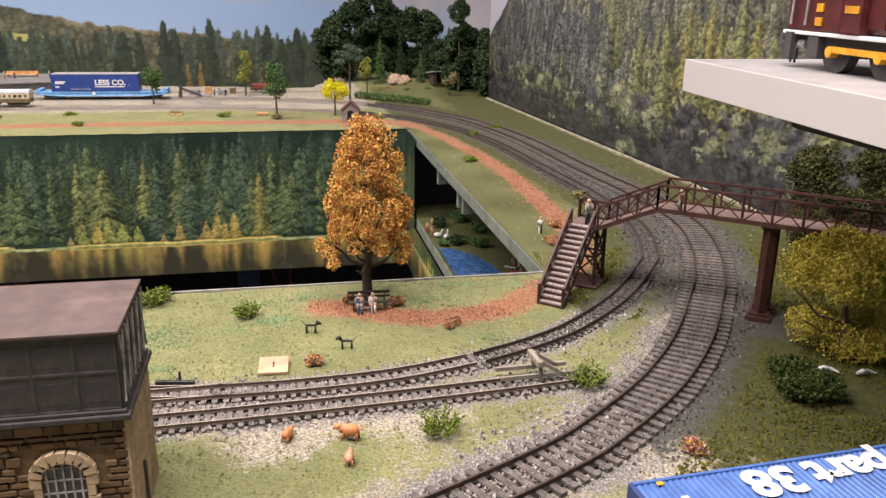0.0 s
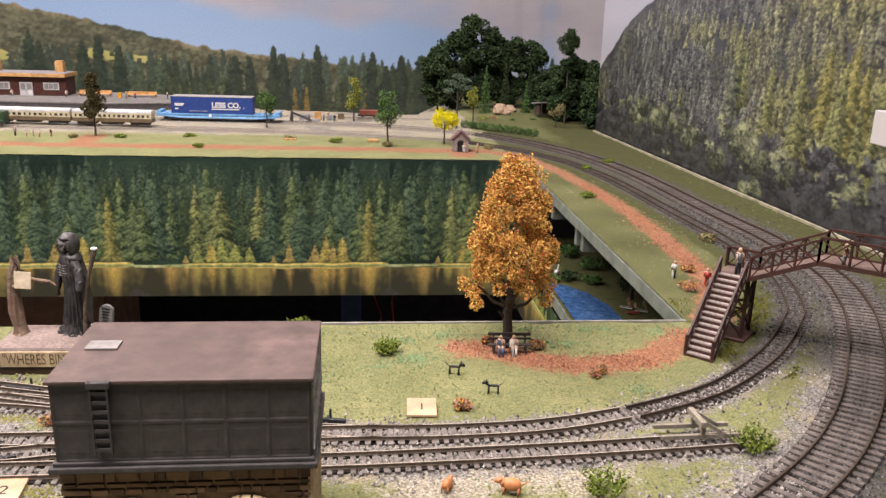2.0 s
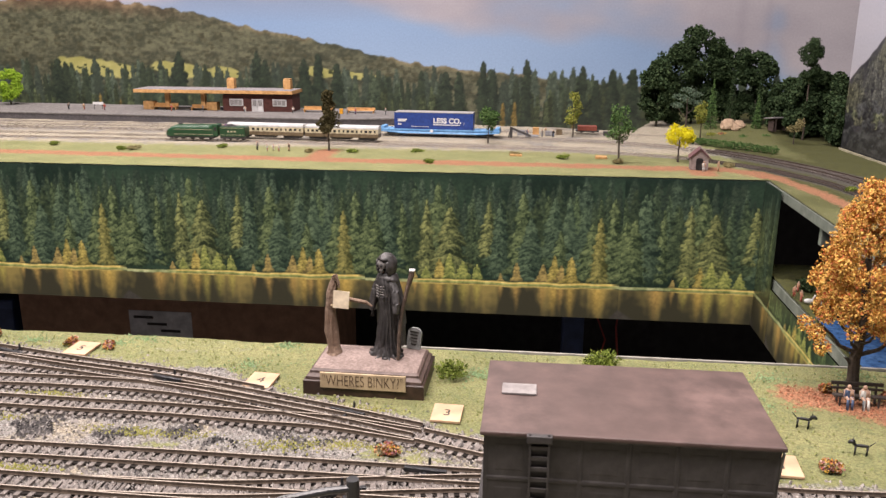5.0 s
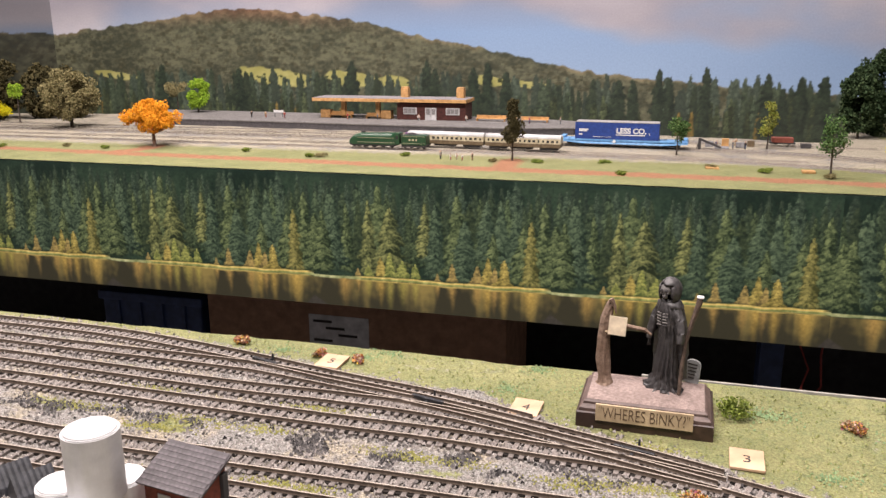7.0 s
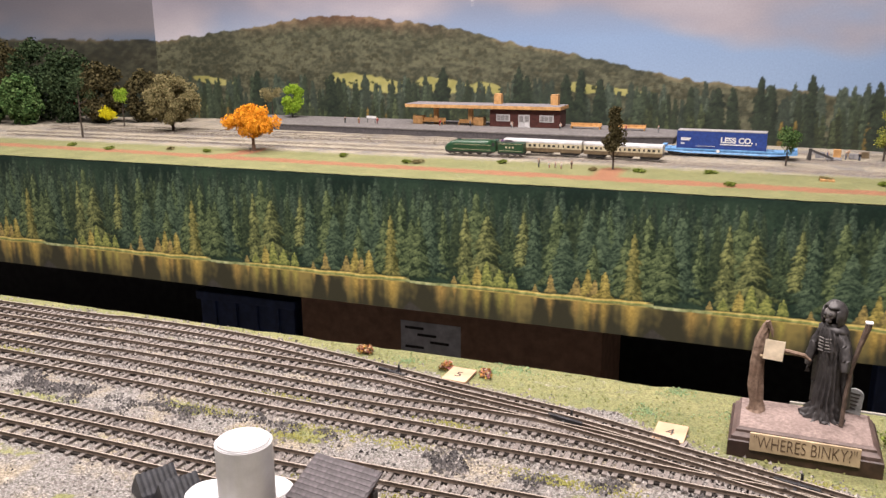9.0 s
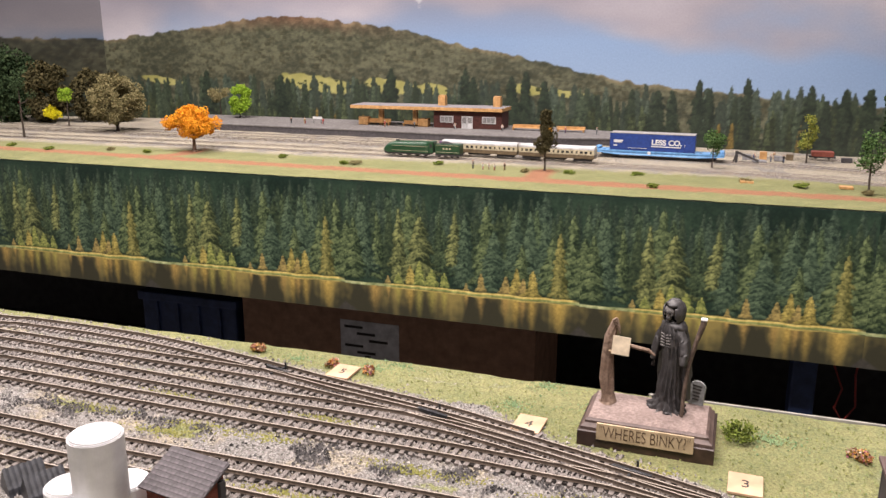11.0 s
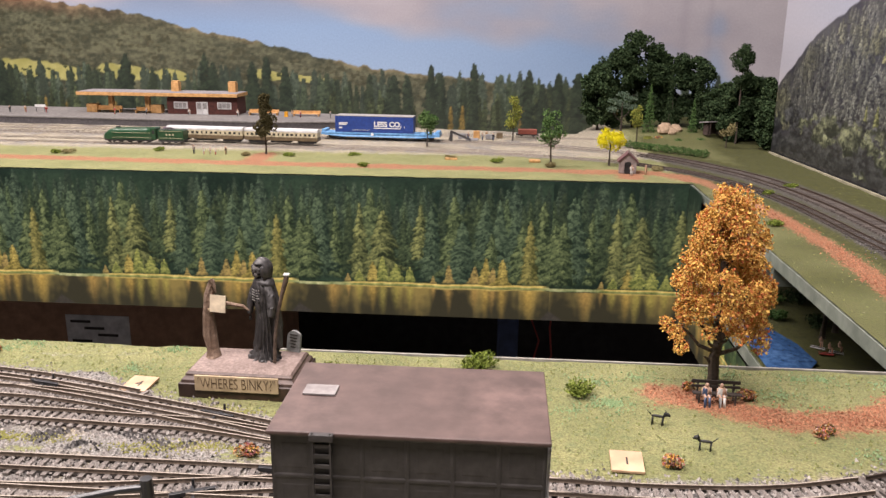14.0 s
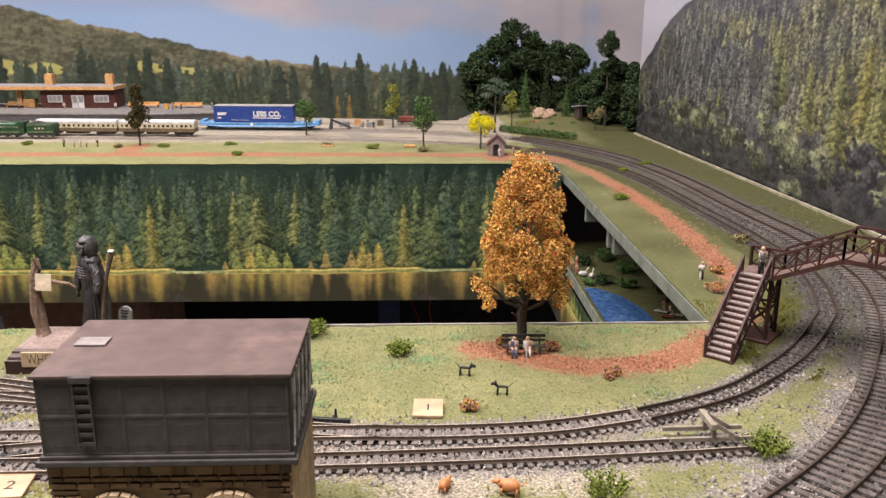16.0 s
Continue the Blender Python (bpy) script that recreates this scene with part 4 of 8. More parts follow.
def water_tower():
    x0, x1, y0, y1 = -0.2765, -0.2040, -0.2375, -0.1935
    tower = empty("water_tower", pose((x0 + x1) / 2, (y0 + y1) / 2, 0), "model water tower, stone base, dark iron tank, brown lid", "water tower")
    hx, hy = (x1 - x0) / 2, (y1 - y0) / 2
    bx, by, top = hx - 0.0008, hy - 0.0008, 0.0455
    wall = part("base_wall", B(-bx + 0.001, -by + 0.001, 0, bx - 0.001, by - 0.001, top), M_MORTAR, tower, "mortar-pointed masonry core")
    random.seed(21)
    faces = ((0.0, -1.0, bx), (1.0, 0.0, by), (-1.0, 0.0, by), (0.0, 1.0, bx))
    stone_bm = box(bmesh.new(), -0.5, -0.5, -0.5, 0.5, 0.5, 0.5)
    bmesh.ops.bevel(stone_bm, geom=stone_bm.edges[:], offset=0.09, segments=1, affect="EDGES")
    stone = bpy.data.meshes.new("stone")
    stone_bm.to_mesh(stone)
    stone_bm.free()
    stone.materials.append(M_STONE)
    for nx, ny, half in faces[:1] + faces[2:]:
        z = 0.0
        while z < top - 0.001:
            dz = min(random.choice((0.0019, 0.0024, 0.0036, 0.0046)), top - z)
            u = -half
            while u < half - 0.0005:
                du = min(random.uniform(0.0028, 0.0085), half - u)
                if half - u - du < 0.002:
                    du = half - u
                cu = u + du / 2
                hole = ny == -1.0 and any(abs(cu - w) < 0.0088 + du * 0.3 and 0.004 < z + dz / 2 < 0.0365 for w in (-0.0165, 0.0165))
                if not hole:
                    deep = 0.0012 + random.uniform(-0.0002, 0.0003)
                    if nx:
                        m = Matrix.LocRotScale((nx * (bx - 0.0006), cu, z + dz / 2), None, (deep, du - 0.0007, dz - 0.0007))
                    else:
                        m = Matrix.LocRotScale((cu, ny * (by - 0.0006), z + dz / 2), None, (du - 0.0007, deep, dz - 0.0007))
                    share("stone", stone, wall, m)
                u += du
            z += dz
    for k in range(6):
        part("plank", B(bx - 0.0011, -by + 2 * by * k / 6 + 0.0001, 0.0, bx + 0.0004 + 0.0001 * (k % 2), -by + 2 * by * (k + 1) / 6 - 0.0001, top, bevel=0.0002), M_DRESSED, wall, "pale tan boarded side")
    for cx in (-0.0165, 0.0165):
        win = part("window", B(cx - 0.0062, -by - 0.0001, 0.006, cx + 0.0062, -by + 0.0006, 0.034), M_GLASSDARK, tower, "arched window with pale iron glazing bars")
        for k in range(-2, 3):
            part("glazing_bar", B(cx + k * 0.0024 - 0.0003, -by - 0.0007, 0.006, cx + k * 0.0024 + 0.0003, -by - 0.0002, 0.0335 - abs(k) * 0.0009), M_BARS, win)
        for k in range(6):
            part("glazing_bar", B(cx - 0.006, -by - 0.0006, 0.009 + k * 0.0043, cx + 0.006, -by - 0.00015, 0.0095 + k * 0.0043), M_BARS, win)
        n = 9
        for k in range(n):
            a = math.pi * (k + 0.5) / n
            m = Matrix.Translation((cx + 0.0076 * math.cos(a), -by - 0.0004, 0.0285 + 0.0058 * math.sin(a))) @ Matrix.Rotation(-a + math.pi / 2, 4, "Y") @ Matrix.Diagonal((0.0026, 0.0022, 0.0036, 1))
            bm = bmesh.new()
            bmesh.ops.create_cube(bm, size=1.0, matrix=m)
            part("arch_stone", bm, M_DRESSED, wall)
        for side in (-1, 1):
            for k in range(6):
                w = 0.0034 if k % 2 else 0.0024
                part("quoin", B(cx + side * 0.0063 - (w if side < 0 else 0), -by - 0.0013, 0.0055 + k * 0.0038, cx + side * 0.0063 + (w if side > 0 else 0), -by + 0.0008, 0.0091 + k * 0.0038, bevel=0.0002), M_DRESSED, wall)
        part("sill", B(cx - 0.0085, -by - 0.0018, 0.0038, cx + 0.0085, -by + 0.0005, 0.0054, bevel=0.0003), M_DRESSED, tower)
    part("ledge", B(-hx - 0.0012, -hy - 0.0012, top, hx + 0.0012, hy + 0.0012, top + 0.0018, bevel=0.0004), M_IRON, tower, "dark projecting ledge under the tank")
    part("ledge", B(-hx - 0.0002, -hy - 0.0002, top + 0.0018, hx + 0.0002, hy + 0.0002, top + 0.0030, bevel=0.0003), M_IRON, tower)
    zb, zt = top + 0.003, 0.0725
    tank = part("tank", B(-hx + 0.0016, -hy + 0.0016, zb, hx - 0.0016, hy - 0.0016, zt), M_IRON, tower, "dark grey iron tank of bolted panels")
    rows, h = 2, (zt - zb) / 2

    def panel(w):
        bm = box(bmesh.new(), -w / 2, -0.0006, -h / 2, w / 2, 0.0006, h / 2)
        front = min(bm.faces, key=lambda f: f.calc_center_median().y)
        r = bmesh.ops.inset_region(bm, faces=[front], thickness=0.0005, depth=0.0)
        r = bmesh.ops.inset_region(bm, faces=[front], thickness=0.0006, depth=-0.00016)
        bmesh.ops.inset_region(bm, faces=[front], thickness=0.0022, depth=0.0)
        bmesh.ops.inset_region(bm, faces=[front], thickness=0.0005, depth=0.00006)
        me = bpy.data.meshes.new("panel")
        bm.to_mesh(me)
        bm.free()
        me.materials.append(M_IRON)
        return me
    fx, fy = 6, 4
    me_x, me_y = panel((2 * hx - 0.002) / fx), panel((2 * hy - 0.002) / fy)
    for j in range(rows):
        z = zb + h * (j + 0.5)
        for i in range(fx):
            x = -hx + 0.001 + (2 * hx - 0.002) * (i + 0.5) / fx
            share("panel", me_x, tank, pose(x, -hy + 0.0012, z))
            share("panel", me_x, tank, pose(x, hy - 0.0012, z, 0, 0, 180))
        for i in range(fy):
            y = -hy + 0.001 + (2 * hy - 0.002) * (i + 0.5) / fy
            share("panel", me_y, tank, pose(hx - 0.0012, y, z, 0, 0, 90))
            share("panel", me_y, tank, pose(-hx + 0.0012, y, z, 0, 0, -90))
    # Pale iron on these braces paints in the gleam of the tank's side.
    for j in range(5):
        y = -hy + 0.004 + (2 * hy - 0.008) * j / 4
        for a, b in ((-1, 1), (1, -1)):
            part("brace", beam(bmesh.new(), (hx + 0.0001, y - 0.0025 * a, zb + 0.002), (hx + 0.0001, y + 0.0025 * a, zt - 0.001), 0.0005, 0.0007), M_BARS, tank, "cross brace, pale for the gleam on this side")
    lid_bm = B(-hx - 0.0003, -hy - 0.0003, zt, hx + 0.0003, hy + 0.0003, zt + 0.0012, bevel=0.0004)
    for v in lid_bm.verts:
        if v.co.z > zt + 0.0005:
            v.co.z += 0.0006 * (1 - (v.co.y / hy) ** 2)
    part("lid", lid_bm, M_GREYBROWN, tower, "flat weathered red-brown tank lid")
    part("paper_label", B(-hx + 0.0042, -0.0010, zt + 0.0014, -hx + 0.0135, 0.0052, zt + 0.00185), M_LABEL, tower, "small blank greyish paper label")
    ladder = part("ladder", B(-hx + 0.0118, -hy - 0.0014, zb + 0.003, -hx + 0.0123, -hy - 0.0004, zt + 0.0012), M_IRON, tower, "narrow iron ladder up the tank")
    part("stile", B(-hx + 0.0164, -hy - 0.0014, zb + 0.003, -hx + 0.0169, -hy - 0.0004, zt + 0.0012), M_IRON, ladder)
    for k in range(7):
        z = zb + 0.004 + k * 0.0029
        part("rung", B(-hx + 0.0123, -hy - 0.0012, z, -hx + 0.0164, -hy - 0.0006, z + 0.0010), M_IRON, ladder)
        # Black plates paint the gaps between rungs as dark, shaded hollows.
        part("gap", B(-hx + 0.0125, -hy - 0.0005, z + 0.0010, -hx + 0.0162, -hy - 0.00035, z + 0.0028), M_BLACK, ladder)
    part("hook", B(-hx + 0.0112, -hy - 0.0016, zt - 0.0008, -hx + 0.0175, -hy + 0.0006, zt + 0.0012, bevel=0.0003), M_IRON, ladder, "worn ladder head")
    part("drain_pipe", rod(bmesh.new(), (bx + 0.0008, -0.004, 0.0), (bx + 0.0008, -0.004, 0.02), 0.0007), M_IRON, tower)
    return tower


M_MORTAR = surface("mortar", (0.20, 0.14, 0.08), (0.30, 0.22, 0.13), 500, 0.9, 0, 0.3)
M_GLASSDARK = surface("dark_glass", (0.02, 0.022, 0.025), (0.035, 0.04, 0.045), 100, 0.12, 0, 0.0)
M_BARS = surface("pale_iron", (0.30, 0.29, 0.29), (0.48, 0.47, 0.46), 400, 0.6, 0, 0.15)
water_tower()

# ---- statuette ----
M_DARKWOOD = surface("dark_stained_wood", (0.035, 0.018, 0.013), (0.065, 0.036, 0.026), 200, 0.45, 0, 0.15)
M_DUSTWOOD = surface("dusty_wood", (0.10, 0.065, 0.055), (0.17, 0.12, 0.105), 200, 0.6, 0, 0.2)
M_DUST = surface("sanded_earth", (0.24, 0.18, 0.16), (0.36, 0.28, 0.25), 700, 0.95, 0, 0.5)
M_PLAQUE = surface("tan_plaque", (0.47, 0.36, 0.22), (0.56, 0.44, 0.28), 120, 0.6, 0, 0.08)
M_ROBE = surface("grey_robe", (0.034, 0.032, 0.033), (0.092, 0.086, 0.086), 500, 0.5, 0, 0.4)
M_PENCIL = surface("brown_ink", (0.09, 0.055, 0.03), (0.14, 0.09, 0.05), 300, 0.7, 0, 0.05)
M_BARK = surface("pale_bark", (0.17, 0.11, 0.075), (0.33, 0.24, 0.18), 500, 0.9, 0, 0.6)
M_STICK = surface("dark_stick", (0.075, 0.050, 0.036), (0.15, 0.105, 0.078), 500, 0.85, 0, 0.5)
M_TOMB = surface("tomb_stone", (0.24, 0.25, 0.25), (0.38, 0.39, 0.38), 500, 0.85, 0, 0.4)


def tiered(rings):
    """A stepped rectangular body: rings of (half x, half y, z) joined one to the next, closed at both ends."""
    bm = bmesh.new()
    loops = []
    for hx, hy, z in rings:
        loops.append([bm.verts.new((sx * hx, sy * hy, z)) for sx, sy in ((-1, -1), (1, -1), (1, 1), (-1, 1))])
    bm.faces.new(loops[0][::-1])
    bm.faces.new(loops[-1])
    for a, b in zip(loops, loops[1:]):
        for k in range(4):
            bm.faces.new((a[k], a[(k + 1) % 4], b[(k + 1) % 4], b[k]))
    return bm


SX, SY, ST = -0.3415, -0.0535, -1.0
stand = empty("statuette_base", pose(SX, SY, 0, 0, 0, ST), "dark wooden plinth with moulded edge, sanded top and a tan plaque", "plinth")
part("plinth", tiered([(0.0290, 0.0190, 0), (0.0290, 0.0190, 0.0068), (0.0284, 0.0184, 0.0072)]), M_DARKWOOD, stand)
part("moulding", tiered([(0.0278, 0.0178, 0.0072), (0.0278, 0.0178, 0.0085), (0.0266, 0.0166, 0.0095), (0.0262, 0.0162, 0.0099), (0.0262, 0.0162, 0.0110), (0.0250, 0.0150, 0.0118)]), M_DUSTWOOD, stand, "stepped dark moulding")
top_bm = bmesh.new()
bmesh.ops.create_grid(top_bm, x_segments=36, y_segments=24, size=1.0)
for v in top_bm.verts:
    fx, fy = v.co.x, v.co.y
    v.co = Vector((fx * 0.0250, fy * 0.0150, 0.0119 + (0.0010 * (1 - max(abs(fx), abs(fy)) ** 4)) * (0.7 + 0.5 * noise.noise(Vector((fx * 3, fy * 3, 1))))))
part("sanded_top", top_bm, M_DUST, stand, "dusty sanded earth top")
plaque = part("plaque", B(-0.0205, -0.0197, 0.0040, 0.0205, -0.0186, 0.0118, bevel=0.0002, m=pose(0, 0, 0)), M_PLAQUE, stand, "tan plaque with hand-lettered words")
lettering('"WHERES BINKY?"', 0.0078, M_PENCIL, plaque, pose(0, -0.01978, 0.0079, 90, 0, 0) @ Matrix.Diagonal((0.62, 1, 1, 1)), bold=-0.00012)


M_BONE = surface("grey_bone", (0.16, 0.15, 0.145), (0.26, 0.245, 0.235), 700, 0.7, 0, 0.4)


def robed_figure():
    """A hooded, robed statuette in one piece: heavy folds fall from the shoulders, a cloak hangs behind, one arm lies along a staff, one reaches down."""
    bm = bmesh.new()
    zs, rxs, rys = zip(*[(0.0, 0.0088, 0.0070), (0.0015, 0.0080, 0.0064), (0.005, 0.0062, 0.0052), (0.012, 0.0052, 0.0045), (0.022, 0.0046, 0.0040), (0.029, 0.0048, 0.0040), (0.034, 0.0060, 0.0043), (0.0375, 0.0060, 0.0042), (0.0400, 0.0044, 0.0036), (0.0425, 0.0027, 0.0027)])
    n, rings = 72, []
    for k in range(60):
        z = 0.0425 * k / 59
        rx, ry = float(np.interp(z, zs, rxs)), float(np.interp(z, zs, rys))
        low = 1 - z / 0.0425
        ring = []
        for i in range(n):
            a = 2 * math.pi * i / n
            pleat = math.sin(a * 8 + 5.0 * z / 0.0425 + 0.8 * math.sin(z * 190))
            fold = 1 + (0.10 + 0.17 * low) * (1 - 2 * abs(pleat) ** 0.7) + 0.06 * math.sin(a * 15 - z * 240) + 0.07 * noise.noise(Vector((math.cos(a) * 2, math.sin(a) * 2, z * 210)))
            sway = 0.0016 * math.sin(z * 74)
            ring.append(bm.verts.new((rx * fold * math.cos(a) + sway, ry * fold * math.sin(a), z)))
        rings.append(ring)
    for a, b in zip(rings, rings[1:]):
        for i in range(n):
            bm.faces.new((a[i], a[(i + 1) % n], b[(i + 1) % n], b[i]))
    bm.faces.new(rings[-1])

    def sleeve(points, radii, sides=14, steps=18):
        """A draped tube through the points, ridged along its length."""
        p = [Vector(q) for q in points]
        loops = []
        for k in range(steps):
            f = (len(p) - 1) * k / (steps - 1)
            i = min(int(f), len(p) - 2)
            t = f - i
            c, r = p[i].lerp(p[i + 1], t * t * (3 - 2 * t)), radii[i] + (radii[i + 1] - radii[i]) * t
            q = Vector((0, 0, 1)).rotation_difference((p[i + 1] - p[i]).normalized())
            loops.append([bm.verts.new(c + q @ Vector((math.cos(2 * math.pi * j / sides), math.sin(2 * math.pi * j / sides), 0)) * r * (1 + 0.16 * math.sin(5 * 2 * math.pi * j / sides + 0.4 * k))) for j in range(sides)])
        for a, b in zip(loops, loops[1:]):
            for j in range(sides):
                bm.faces.new((a[j], a[(j + 1) % sides], b[(j + 1) % sides], b[j]))
        bm.faces.new(loops[0][::-1])
        bm.faces.new(loops[-1])

    # a cloak down the back, then the two sleeves
    sleeve([(0.0022, 0.0022, 0.0400), (0.0052, 0.0026, 0.0300), (0.0064, 0.0030, 0.0170), (0.0076, 0.0030, 0.0060)], [0.0024, 0.0030, 0.0028, 0.0016])
    sleeve([(-0.0024, 0.0020, 0.0395), (-0.0046, 0.0022, 0.0290), (-0.0050, 0.0024, 0.0150), (-0.0060, 0.0022, 0.0050)], [0.0022, 0.0026, 0.0024, 0.0014])
    sleeve([(0.0034, 0.0002, 0.0386), (0.0066, -0.0004, 0.0335), (0.0082, -0.0016, 0.0282), (0.0090, -0.0030, 0.0240)], [0.0022, 0.0023, 0.0021, 0.0013])
    sleeve([(-0.0034, 0.0002, 0.0384), (-0.0060, -0.0008, 0.0325), (-0.0068, -0.0020, 0.0270), (-0.0072, -0.0026, 0.0225)], [0.0022, 0.0021, 0.0019, 0.0011])
    hood = bmesh.new()
    bmesh.ops.create_uvsphere(hood, u_segments=32, v_segments=22, radius=0.0054)
    for v in hood.verts:
        v.co = Vector((v.co.x * 0.90, v.co.y * 1.04, v.co.z * 1.12)) * (1 + 0.05 * noise.noise(v.co * 420))
        if v.co.z < -0.002:
            v.co.x *= 1 + (-0.002 - v.co.z) * 60
            v.co.y *= 1 + (-0.002 - v.co.z) * 40
    bmesh.ops.delete(hood, geom=[f for f in hood.faces if f.calc_center_median().y < -0.0022 and abs(f.calc_center_median().x) < 0.0034 and -0.0060 < f.calc_center_median().z < 0.0036], context="FACES")
    bmesh.ops.solidify(hood, geom=hood.faces[:], thickness=0.0007)
    bmesh.ops.translate(hood, verts=hood.verts, vec=(0.0002, 0.0004, 0.0462))
    tmp = bpy.data.meshes.new("hood")
    hood.to_mesh(tmp)
    hood.free()
    bm.from_mesh(tmp)
    ball(bm, (0.0002, 0.0010, 0.0395), 0.0058, 3, (1.05, 0.8, 0.55), 0.25)
    bm.faces.ensure_lookup_table()
    robe_faces = len(bm.faces)
    ball(bm, (0.0, -0.0018, 0.0472), 0.0030, 3, (0.86, 0.9, 0.95), 0.06)
    ball(bm, (0.0, -0.0030, 0.0441), 0.0014, 2, (0.95, 0.75, 0.9), 0.1)
    for sx in (-0.0015, 0.0015):
        ball(bm, (sx, -0.0036, 0.0456), 0.0007, 1)
    for k in range(5):
        for sx in (-1, 1):
            rod(bm, (sx * 0.0004, -0.0044, 0.0362 - k * 0.0013), (sx * 0.0026, -0.0040, 0.0366 - k * 0.0014), 0.00034, seg=5)
    bm.faces.ensure_lookup_table()
    bone_faces = len(bm.faces)
    for sx in (-0.00115, 0.00115):
        ball(bm, (sx, -0.0042, 0.0469), 0.00085, 2, (1, 0.7, 1.0))
    ball(bm, (0.0, -0.0046, 0.0456), 0.0004, 1, (0.8, 0.6, 1.3))
    rod(bm, (-0.0009, -0.0041, 0.0440), (0.0009, -0.0041, 0.0440), 0.0002, seg=5)
    bm.faces.ensure_lookup_table()
    for k in range(robe_faces, len(bm.faces)):
        bm.faces[k].material_index = 1 if k < bone_faces else 2
    for k in range(4):
        rod(bm, (-0.0072, -0.002, 0.0225), (-0.0078 + k * 0.0004, -0.0030 + k * 0.0003, 0.0190), 0.0004, 0.0002, 5)
    for k in range(12):
        a0 = random.uniform(0, 6.28)
        ball(bm, (0.0080 * math.cos(a0), 0.0064 * math.sin(a0), 0.0006), 0.0016, 1, (1.2, 1, 0.5), 0.4)
    for f in bm.faces:
        f.smooth = True
    me = bpy.data.meshes.new("hooded_statuette")
    bm.to_mesh(me)
    bm.free()
    for m in (M_ROBE, M_BONE, M_BLACK):
        me.materials.append(m)
    return new("hooded_statuette", me)


random.seed(3)
tagged(robed_figure(), "dark grey hooded robed statuette standing on the plinth", "statuette").matrix_basis = pose(-0.3345, -0.0485, 0.0122, 0, 0, -34)


def knotty(points, radii, seg=10, twist=0.25):
    bm = bmesh.new()
    line = [Vector(p) for p in points]
    rings = []
    for k, (p, r) in enumerate(zip(line, radii)):
        d = (line[min(k + 1, len(line) - 1)] - line[max(k - 1, 0)]).normalized()
        q = Vector((0, 0, 1)).rotation_difference(d)
        rings.append([bm.verts.new(p + q @ Vector((math.cos(2 * math.pi * i / seg), math.sin(2 * math.pi * i / seg), 0)) * r * (1 + twist * noise.noise(Vector((i * 1.7, k * 0.9, r * 900))))) for i in range(seg)])
    for a, b in zip(rings, rings[1:]):
        for i in range(seg):
            bm.faces.new((a[i], a[(i + 1) % seg], b[(i + 1) % seg], b[i]))
    bm.faces.new(rings[0][::-1])
    bm.faces.new(rings[-1])
    return bm


staff = tagged(solid("walking_staff", knotty([(0.0048, -0.0080, 0), (0.0052, -0.0068, 0.012), (0.0064, -0.0046, 0.024), (0.0086, -0.0036, 0.034), (0.0110, -0.003, 0.042), (0.0112, -0.003, 0.0438)], [0.0009, 0.0009, 0.0009, 0.0010, 0.0013, 0.0012], 8), M_STICK), "knotty brown stick with a pale cut end leaning on the statuette", "stick")
staff.matrix_basis = pose(-0.3325, -0.0480, 0.0128)
part("cut_end", B(0.0098, -0.0043, 0.0436, 0.0126, -0.0016, 0.0446, bevel=0.0004), M_WHITE, staff, "pale cut top")
stump = tagged(solid("branch_post", knotty([(0, 0, -0.0005), (0.0002, 0, 0.001), (-0.0003, 0, 0.004), (-0.0012, 0.0002, 0.012), (-0.0014, 0, 0.022), (-0.0004, 0, 0.032), (0.0010, 0, 0.038), (0.0018, 0, 0.0405)], [0.0042, 0.0034, 0.0030, 0.0031, 0.0029, 0.0026, 0.0019, 0.0010], 14), M_BARK), "upright cut branch standing on the plinth as a signpost", "branch")
stump.matrix_basis = pose(-0.3605, -0.0500, 0.0123)
part("side_branch", knotty([(0.001, -0.001, 0.030), (0.010, -0.001, 0.0285), (0.0165, -0.001, 0.0275), (0.0195, -0.001, 0.0255)], [0.0012, 0.0010, 0.0009, 0.0005], 7), M_BARK, stump, "thin pale side branch")
part("bark_flap", knotty([(0.0012, -0.0015, 0.041), (0.0032, -0.0018, 0.0375), (0.0038, -0.002, 0.0345)], [0.0014, 0.0008, 0.0003], 6), M_BARK, stump)
note = part("note", B(-0.0012, -0.0048, 0.0248, 0.0066, -0.0044, 0.0334, m=pose(0, 0, 0, -3, 4, 0)), surface("note_paper", (0.78, 0.66, 0.48), (0.84, 0.73, 0.55), 200, 0.7, 0, 0.05), stump, "small tan paper note with a curled foot")
part("curl", rod(bmesh.new(), (-0.0006, -0.0022, 0.0258), (0.0070, -0.0022, 0.0254), 0.0006), M_PLAQUE, note)
for k in range(3):
    part("ink_bar", B(0.0008, -0.00445, 0.0276 + k * 0.0013, 0.0046 - k * 0.0008, -0.0043, 0.0280 + k * 0.0013, m=pose(0, 0, 0, -6, 4, 0)), M_INK, note)
hs = bmesh.new()
prof = [(-0.0036, 0), *[(-0.0036 * math.cos(math.pi * k / 10), 0.0080 + 0.0030 * math.sin(math.pi * k / 10)) for k in range(11)], (0.0036, 0)]
va = [hs.verts.new((u, -0.0009, v)) for u, v in prof]
vb = [hs.verts.new((u, 0.0009, v)) for u, v in prof]
hs.faces.new(va)
hs.faces.new(vb[::-1])
for k in range(len(prof)):
    hs.faces.new((va[k], vb[k], vb[(k + 1) % len(prof)], va[(k + 1) % len(prof)]))
head = tagged(solid("headstone", hs, M_TOMB), "small grey round-topped headstone on the plinth", "headstone")
head.matrix_basis = pose(-0.3225, -0.0395, 0.0122, -6, 4, -12)
